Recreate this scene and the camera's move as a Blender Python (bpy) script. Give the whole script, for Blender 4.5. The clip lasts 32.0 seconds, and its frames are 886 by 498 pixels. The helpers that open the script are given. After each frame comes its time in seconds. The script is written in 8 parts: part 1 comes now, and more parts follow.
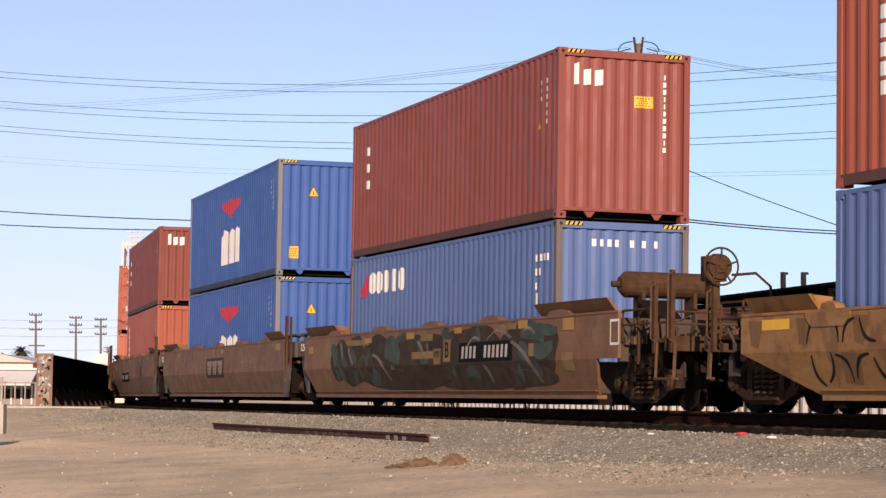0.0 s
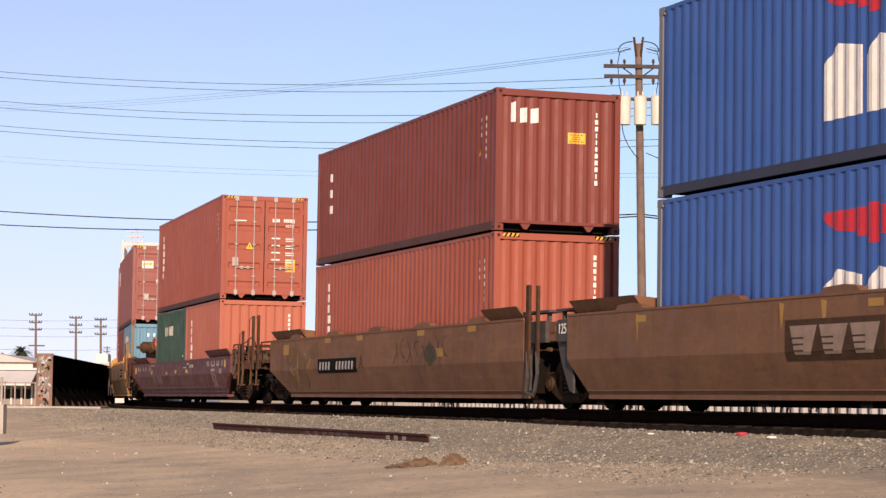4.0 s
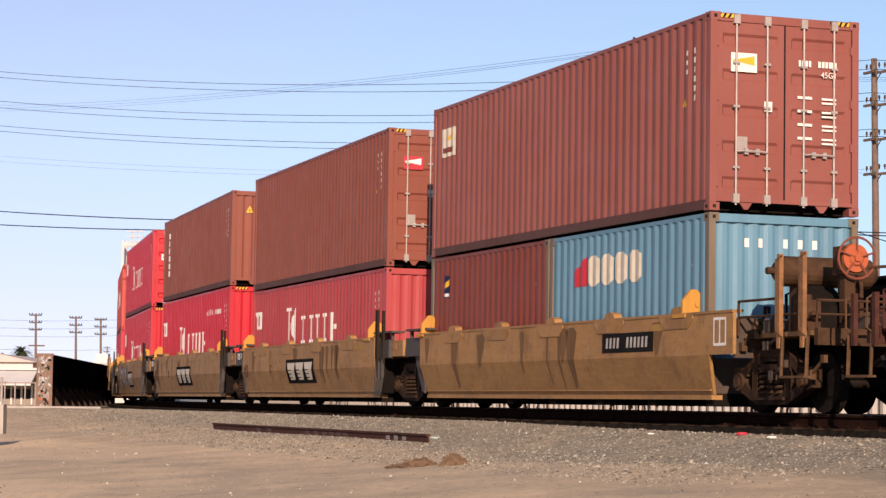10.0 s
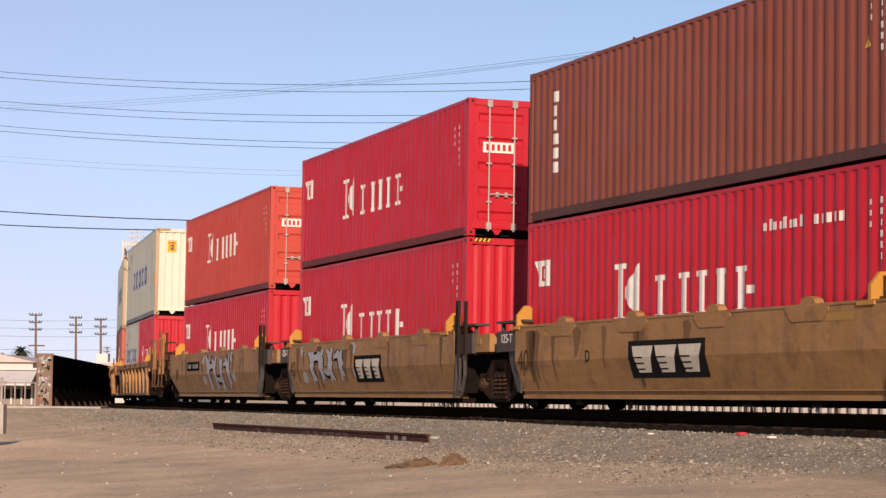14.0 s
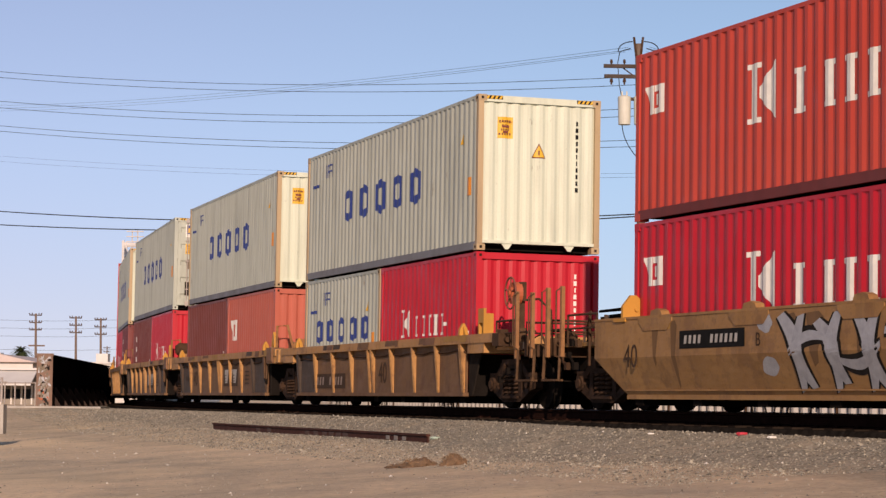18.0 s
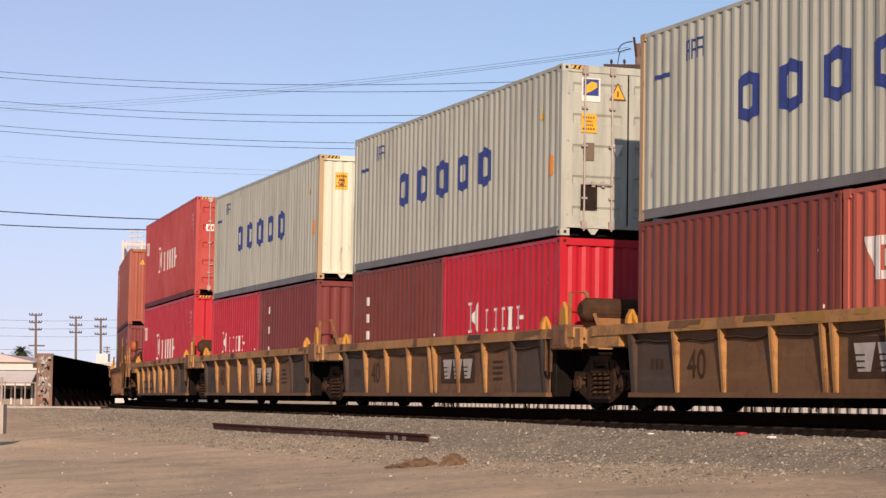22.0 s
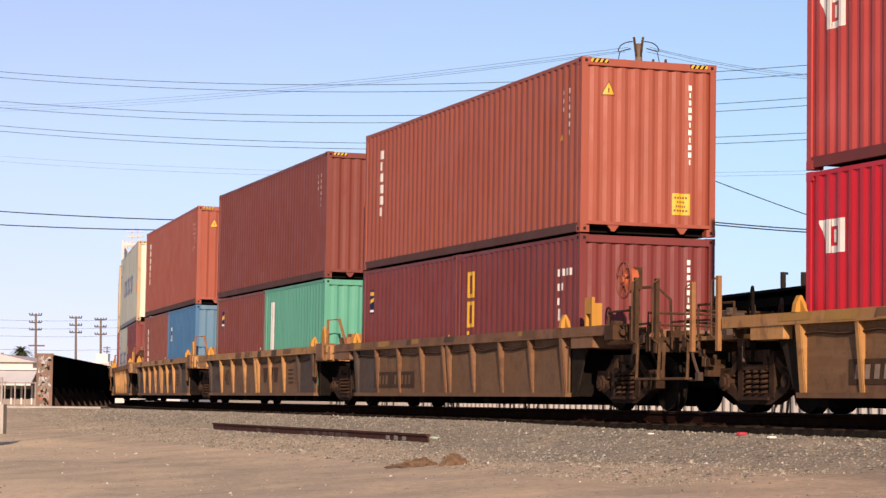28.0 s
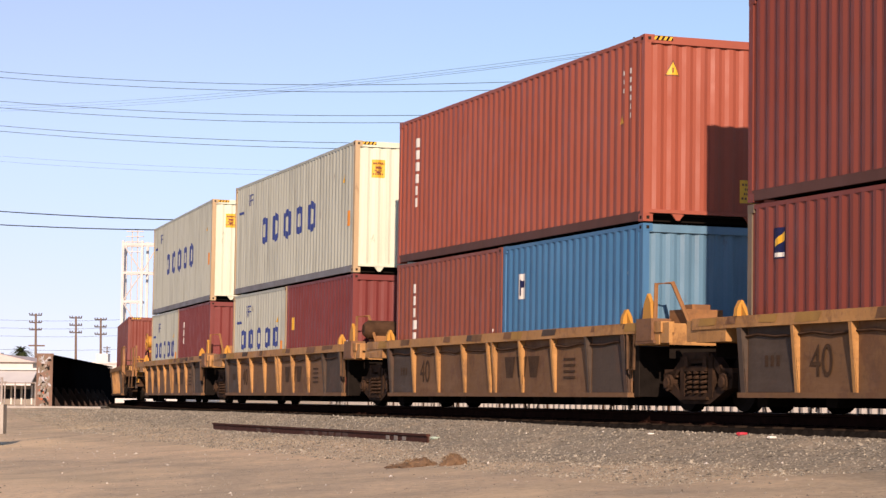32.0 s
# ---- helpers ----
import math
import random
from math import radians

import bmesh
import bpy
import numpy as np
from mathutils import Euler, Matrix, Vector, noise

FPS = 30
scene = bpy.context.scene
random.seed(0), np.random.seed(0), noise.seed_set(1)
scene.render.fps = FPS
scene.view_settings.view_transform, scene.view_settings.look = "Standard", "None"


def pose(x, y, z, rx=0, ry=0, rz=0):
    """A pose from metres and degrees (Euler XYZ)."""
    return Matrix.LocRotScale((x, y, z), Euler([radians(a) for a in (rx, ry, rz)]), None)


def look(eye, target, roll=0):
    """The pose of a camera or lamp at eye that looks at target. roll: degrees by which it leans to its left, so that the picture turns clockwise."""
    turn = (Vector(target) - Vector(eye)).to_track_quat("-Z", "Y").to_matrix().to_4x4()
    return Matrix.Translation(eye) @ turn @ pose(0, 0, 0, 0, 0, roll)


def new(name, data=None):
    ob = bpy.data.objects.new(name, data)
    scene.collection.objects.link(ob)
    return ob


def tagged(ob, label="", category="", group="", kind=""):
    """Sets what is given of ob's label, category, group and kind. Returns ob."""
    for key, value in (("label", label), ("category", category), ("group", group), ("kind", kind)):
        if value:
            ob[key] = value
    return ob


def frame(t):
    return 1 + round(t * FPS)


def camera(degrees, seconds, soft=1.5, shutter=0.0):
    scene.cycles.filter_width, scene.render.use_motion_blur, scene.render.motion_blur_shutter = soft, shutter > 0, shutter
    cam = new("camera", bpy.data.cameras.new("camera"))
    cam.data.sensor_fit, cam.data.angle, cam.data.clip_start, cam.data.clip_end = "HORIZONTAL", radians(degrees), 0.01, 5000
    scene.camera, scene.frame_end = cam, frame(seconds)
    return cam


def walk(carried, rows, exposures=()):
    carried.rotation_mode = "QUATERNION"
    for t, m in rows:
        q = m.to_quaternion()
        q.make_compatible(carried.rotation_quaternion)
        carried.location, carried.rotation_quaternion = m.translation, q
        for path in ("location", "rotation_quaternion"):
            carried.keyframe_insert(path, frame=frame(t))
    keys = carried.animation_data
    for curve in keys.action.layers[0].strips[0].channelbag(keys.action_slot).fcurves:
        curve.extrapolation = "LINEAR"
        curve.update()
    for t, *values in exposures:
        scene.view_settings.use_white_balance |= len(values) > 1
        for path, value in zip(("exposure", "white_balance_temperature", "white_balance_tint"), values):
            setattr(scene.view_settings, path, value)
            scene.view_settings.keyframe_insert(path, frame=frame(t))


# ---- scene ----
# ---------------------------------------------------------------- camera
EYE_Z = 0.134
cam = camera(22.35, 32.0, soft=1.4)
CAM_POSE = pose(0, 0, EYE_Z, 93.859, 0, 0) @ pose(0, 0, 0, 0, 0, 0.556)
EXPOSURES = [(0, 0.21), (3, 0.21), (6, 0.04), (7, -0.02), (9, 0.18), (12, 0.21), (13, 0.11), (14, 0.01), (17, -0.09), (18, -0.19), (19, -0.26), (20, -0.17), (21, -0.07), (23, -0.04), (24, 0.01), (27, 0.1), (28, 0.18), (31, 0.26), (32, 0.23)]
walk(cam, [(0.0, CAM_POSE), (32.0, CAM_POSE)], [(t, e, 7150, 29) for t, e in EXPOSURES])

# ---------------------------------------------------------------- world, sun, exposure
SUN_ELEV = radians(20.5)
world = bpy.data.worlds.new("sky")
scene.world = world
world.use_nodes = True
_nt = world.node_tree
_sky = _nt.nodes.new("ShaderNodeTexSky")
_sky.sky_type = "NISHITA"
_sky.sun_disc = False
_sky.sun_elevation = SUN_ELEV
_sky.sun_rotation = radians(177.5)
_sky.air_density, _sky.dust_density, _sky.ozone_density = 1.0, 0.05, 3.2
_bg = _nt.nodes["Background"]
_soft = _nt.nodes.new("ShaderNodeHueSaturation")
_soft.inputs["Saturation"].default_value = 0.86
# the haze layer lifts the colours of the low sky a little
_dir = _nt.nodes.new("ShaderNodeTexCoord")
_lift = _nt.nodes.new("ShaderNodeVectorMath")
_lift.operation = "ADD"
_lift.inputs[1].default_value = (0.0, 0.0, 0.07)
_nt.links.new(_dir.outputs["Generated"], _lift.inputs[0])
_nt.links.new(_lift.outputs[0], _sky.inputs["Vector"])
_nt.links.new(_sky.outputs[0], _soft.inputs["Color"])
_sep = _nt.nodes.new("ShaderNodeSeparateXYZ")
_nt.links.new(_dir.outputs["Generated"], _sep.inputs[0])
_low = _nt.nodes.new("ShaderNodeMapRange")
_low.interpolation_type = "SMOOTHSTEP"
_low.inputs["From Min"].default_value, _low.inputs["From Max"].default_value = 0.13, 0.0
_nt.links.new(_sep.outputs["Z"], _low.inputs["Value"])
_haze = _nt.nodes.new("ShaderNodeMix")
_haze.data_type, _haze.blend_type = "RGBA", "MULTIPLY"
_haze.inputs[7].default_value = (0.92, 0.80, 0.82, 1)
# lavender to the west, clearer blue-green air to the east
_side = _nt.nodes.new("ShaderNodeMapRange")
_side.interpolation_type = "SMOOTHSTEP"
_side.inputs["From Min"].default_value, _side.inputs["From Max"].default_value = -0.28, 0.28
_nt.links.new(_sep.outputs["X"], _side.inputs["Value"])
_tint = _nt.nodes.new("ShaderNodeMix")
_tint.data_type = "RGBA"
_tint.inputs[6].default_value, _tint.inputs[7].default_value = (0.96, 0.97, 1.0, 1), (0.81, 1.0, 1.0, 1)
_nt.links.new(_side.outputs["Result"], _tint.inputs[0])
_air = _nt.nodes.new("ShaderNodeMix")
_air.data_type, _air.blend_type = "RGBA", "MULTIPLY"
_air.inputs[0].default_value = 1.0
_nt.links.new(_tint.outputs[2], _air.inputs[7])
_nt.links.new(_low.outputs["Result"], _haze.inputs[0])
_nt.links.new(_soft.outputs[0], _haze.inputs[6])
_nt.links.new(_haze.outputs[2], _air.inputs[6])
_nt.links.new(_air.outputs[2], _bg.inputs[0])
_bg.inputs[1].default_value = 0.133
sun_data = bpy.data.lights.new("sun", "SUN")
sun_data.energy, sun_data.angle, sun_data.color = 5.25, radians(0.53), (1.0, 0.86, 0.68)
sun = new("sun", sun_data)
sun.matrix_world = look((60 * math.sin(radians(2.5)), -60 * math.cos(radians(2.5)), 60 * math.tan(SUN_ELEV)), (0, 0, 0))

# ---------------------------------------------------------------- line of the track
# curvature (1/m) along the track; s = 0 abeam of the middle of the view, s grows towards the camera
BEND_S = [-400, -90, -70, -50, -35, -20, -5, 10, 16, 30, 300]
BEND_K = [0.0, 0.0, 0.0015, 0.0032, 0.0046, 0.0028, 0.0013, 0.0025, 0.0, 0.0, 0.0]
SG = np.arange(-460, 330.01, 0.5)
_k = np.interp(SG, BEND_S, BEND_K)
_i0 = int(np.argmin(np.abs(SG)))
HEAD = np.concatenate([[0], np.cumsum((_k[1:] + _k[:-1]) * 0.25)])
HEAD = HEAD - HEAD[_i0] + radians(-71.27)
PX = np.concatenate([[0], np.cumsum((np.cos(HEAD[1:]) + np.cos(HEAD[:-1])) * 0.25)])
PY = np.concatenate([[0], np.cumsum((np.sin(HEAD[1:]) + np.sin(HEAD[:-1])) * 0.25)])
PX, PY = PX - PX[_i0] + 1.041, PY - PY[_i0] + 43.661
BANK = 0.38
PIVOT = 6.8


def on_line(s):
    return float(np.interp(s, SG, PX)), float(np.interp(s, SG, PY)), float(np.interp(s, SG, HEAD))


def beside(s, v):
    """Ground point v metres to the camera's side of the track's centre line."""
    x, y, h = on_line(s)
    return x + math.sin(h) * v, y - math.cos(h) * v


def ride(s, half=PIVOT):
    """Pose of a vehicle whose two pivots, half apart, run on the line; local x ahead, z up, -y to the camera's side."""
    ax, ay, _ = on_line(s + half)
    bx, by, _ = on_line(s - half)
    h = math.degrees(math.atan2(ay - by, ax - bx))
    return pose((ax + bx) / 2, (ay + by) / 2, 0, 0, 0, h) @ pose(0, 0, 0, -BANK, 0, 0)


TG = np.arange(0, 32.001, 0.05)
SPEED = np.interp(TG, [0, 8, 16, 24, 32], [8.743, 8.944, 8.794, 8.494, 8.283])
RUN = np.concatenate([[0], np.cumsum((SPEED[1:] + SPEED[:-1]) * 0.025)])


def run(t):
    return float(np.interp(t, TG, RUN))


MOVERS = []   # (thing, offset along the train, half pivot distance)
ROLLERS = []  # (wheelset, offset along the train, local pose)
# ---------------------------------------------------------------- materials
def nodes_of(name, rough=0.6, metal=0.0):
    m = bpy.data.materials.new(name)
    m.use_nodes = True
    nt = m.node_tree
    b = nt.nodes["Principled BSDF"]
    b.inputs["Roughness"].default_value = rough
    b.inputs["Metallic"].default_value = metal
    return m, nt, b


def node(nt, kind, **values):
    n = nt.nodes.new(kind)
    for key, value in values.items():
        n.inputs[key].default_value = value
    return n


def coords(nt, scale=(1, 1, 1), shuffle=True):
    tc = nt.nodes.new("ShaderNodeTexCoord")
    mp = nt.nodes.new("ShaderNodeMapping")
    mp.inputs["Scale"].default_value = scale
    nt.links.new(tc.outputs["Object"], mp.inputs["Vector"])
    if shuffle:
        oi = nt.nodes.new("ShaderNodeObjectInfo")
        mul = nt.nodes.new("ShaderNodeMath")
        mul.operation = "MULTIPLY"
        mul.inputs[1].default_value = 57.0
        nt.links.new(oi.outputs["Random"], mul.inputs[0])
        cb = nt.nodes.new("ShaderNodeCombineXYZ")
        for i in range(3):
            nt.links.new(mul.outputs[0], cb.inputs[i])
        nt.links.new(cb.outputs[0], mp.inputs["Location"])
    return mp.outputs["Vector"]


def noise_fac(nt, vec, scale, detail=4.0, lo=0.4, hi=0.6, rough=0.55):
    n = node(nt, "ShaderNodeTexNoise", Scale=scale, Detail=detail, Roughness=rough)
    nt.links.new(vec, n.inputs["Vector"])
    r = nt.nodes.new("ShaderNodeMapRange")
    r.inputs["From Min"].default_value, r.inputs["From Max"].default_value = lo, hi
    nt.links.new(n.outputs["Fac"], r.inputs["Value"])
    return r.outputs["Result"]


def mixed(nt, fac, a, b, amount=1.0, kind="MIX"):
    mx = nt.nodes.new("ShaderNodeMix")
    mx.data_type = "RGBA"
    mx.blend_type = kind
    if amount != 1.0:
        mul = nt.nodes.new("ShaderNodeMath")
        mul.operation = "MULTIPLY"
        mul.inputs[1].default_value = amount
        nt.links.new(fac, mul.inputs[0])
        fac = mul.outputs[0]
    nt.links.new(fac, mx.inputs[0])
    for sock, c in ((mx.inputs[6], a), (mx.inputs[7], b)):
        if isinstance(c, tuple):
            sock.default_value = (*c, 1)
        else:
            nt.links.new(c, sock)
    return mx.outputs[2]


def bump(nt, b, height, strength=0.3, dist=0.01):
    bp = node(nt, "ShaderNodeBump", Strength=strength, Distance=dist)
    nt.links.new(height, bp.inputs["Height"])
    nt.links.new(bp.outputs[0], b.inputs["Normal"])


def paint(name, col, fade=0.25, dirt=0.3, rust=0.15, rough=0.5):
    """Weathered paint on steel: faded patches, dirt runs down the sheet, scattered rust."""
    m, nt, b = nodes_of(name, rough)
    b.inputs["Specular IOR Level"].default_value = 0.32
    v = coords(nt)
    pale = tuple(min(1, c * 1.22 + 0.055) for c in col)
    c = mixed(nt, noise_fac(nt, v, 0.45, 5, 0.35, 0.75), col, pale, fade)
    vs = coords(nt, (1.6, 1.6, 0.16))
    grime = tuple(x * 0.45 + 0.012 for x in col)
    c = mixed(nt, noise_fac(nt, vs, 2.6, 6, 0.46, 0.74), c, grime, dirt)
    rs = coords(nt, (1.2, 1.2, 0.4))
    c = mixed(nt, noise_fac(nt, rs, 3.7, 8, 0.63, 0.72, 0.7), c, (0.09, 0.035, 0.016), rust)
    c = mixed(nt, noise_fac(nt, v, 38, 3, 0.3, 0.7), c, grime, 0.12)
    nt.links.new(c, b.inputs["Base Color"])
    rr = noise_fac(nt, v, 2.0, 4, 0.2, 0.8)
    mr = nt.nodes.new("ShaderNodeMapRange")
    mr.inputs["To Min"].default_value, mr.inputs["To Max"].default_value = rough - 0.1, rough + 0.2
    nt.links.new(rr, mr.inputs["Value"])
    nt.links.new(mr.outputs[0], b.inputs["Roughness"])
    bump(nt, b, noise_fac(nt, v, 1.3, 6, 0.2, 0.8), 0.25, 0.02)
    return m


def car_paint(name, col, rust=0.5, scuff=0.3, rough=0.7):
    """Old paint on a rail car's plates: blotched rust, scuffs along the side, dirt runs and shallow dents."""
    m, nt, b = nodes_of(name, rough)
    v = coords(nt)
    b.inputs["Specular IOR Level"].default_value = 0.42
    dull = (col[0] * 0.66, col[1] * 0.62, col[2] * 0.62)
    pale = tuple(min(1, x * 1.3 + 0.02) for x in col)
    grime = tuple(x * 0.38 + 0.008 for x in col)
    c = mixed(nt, noise_fac(nt, v, 0.55, 8, 0.38, 0.64, 0.62), col, dull, 0.55)
    c = mixed(nt, noise_fac(nt, coords(nt, (0.22, 1, 3.2)), 2.4, 7, 0.52, 0.70, 0.6), c, pale, scuff)
    c = mixed(nt, noise_fac(nt, coords(nt, (1, 1, 0.8)), 1.9, 9, 0.53, 0.60, 0.68), c, (0.105, 0.046, 0.022), rust)
    c = mixed(nt, noise_fac(nt, coords(nt, (2.2, 2.2, 0.2)), 1.7, 6, 0.54, 0.76), c, grime, 0.5)
    c = mixed(nt, noise_fac(nt, v, 9, 6, 0.56, 0.66, 0.65), c, grime, 0.4)
    c = mixed(nt, noise_fac(nt, v, 42, 3, 0.3, 0.7), c, grime, 0.16)
    nt.links.new(c, b.inputs["Base Color"])
    mr = nt.nodes.new("ShaderNodeMapRange")
    mr.inputs["To Min"].default_value, mr.inputs["To Max"].default_value = rough - 0.12, rough + 0.2
    nt.links.new(noise_fac(nt, v, 2.6, 5, 0.2, 0.8), mr.inputs["Value"])
    nt.links.new(mr.outputs[0], b.inputs["Roughness"])
    bump(nt, b, noise_fac(nt, coords(nt, (0.8, 1, 1.6)), 1.1, 4, 0.2, 0.8), 0.5, 0.05)
    return m


def plain(name, col, rough=0.7, metal=0.0, vary=0.25, scale=6.0):
    m, nt, b = nodes_of(name, rough, metal)
    if max(col) < 0.14:
        b.inputs["Specular IOR Level"].default_value = 0.12 if max(col) > 0.04 else 0.0
    v = coords(nt)
    c = mixed(nt, noise_fac(nt, v, scale, 6, 0.3, 0.7), col, tuple(x * (1 - vary * 1.6) for x in col))
    c = mixed(nt, noise_fac(nt, v, scale * 9, 4, 0.3, 0.7), c, tuple(x * (1 - vary) for x in col), 0.5)
    nt.links.new(c, b.inputs["Base Color"])
    bump(nt, b, noise_fac(nt, v, scale * 6, 4, 0.2, 0.8), 0.3, 0.01)
    return m


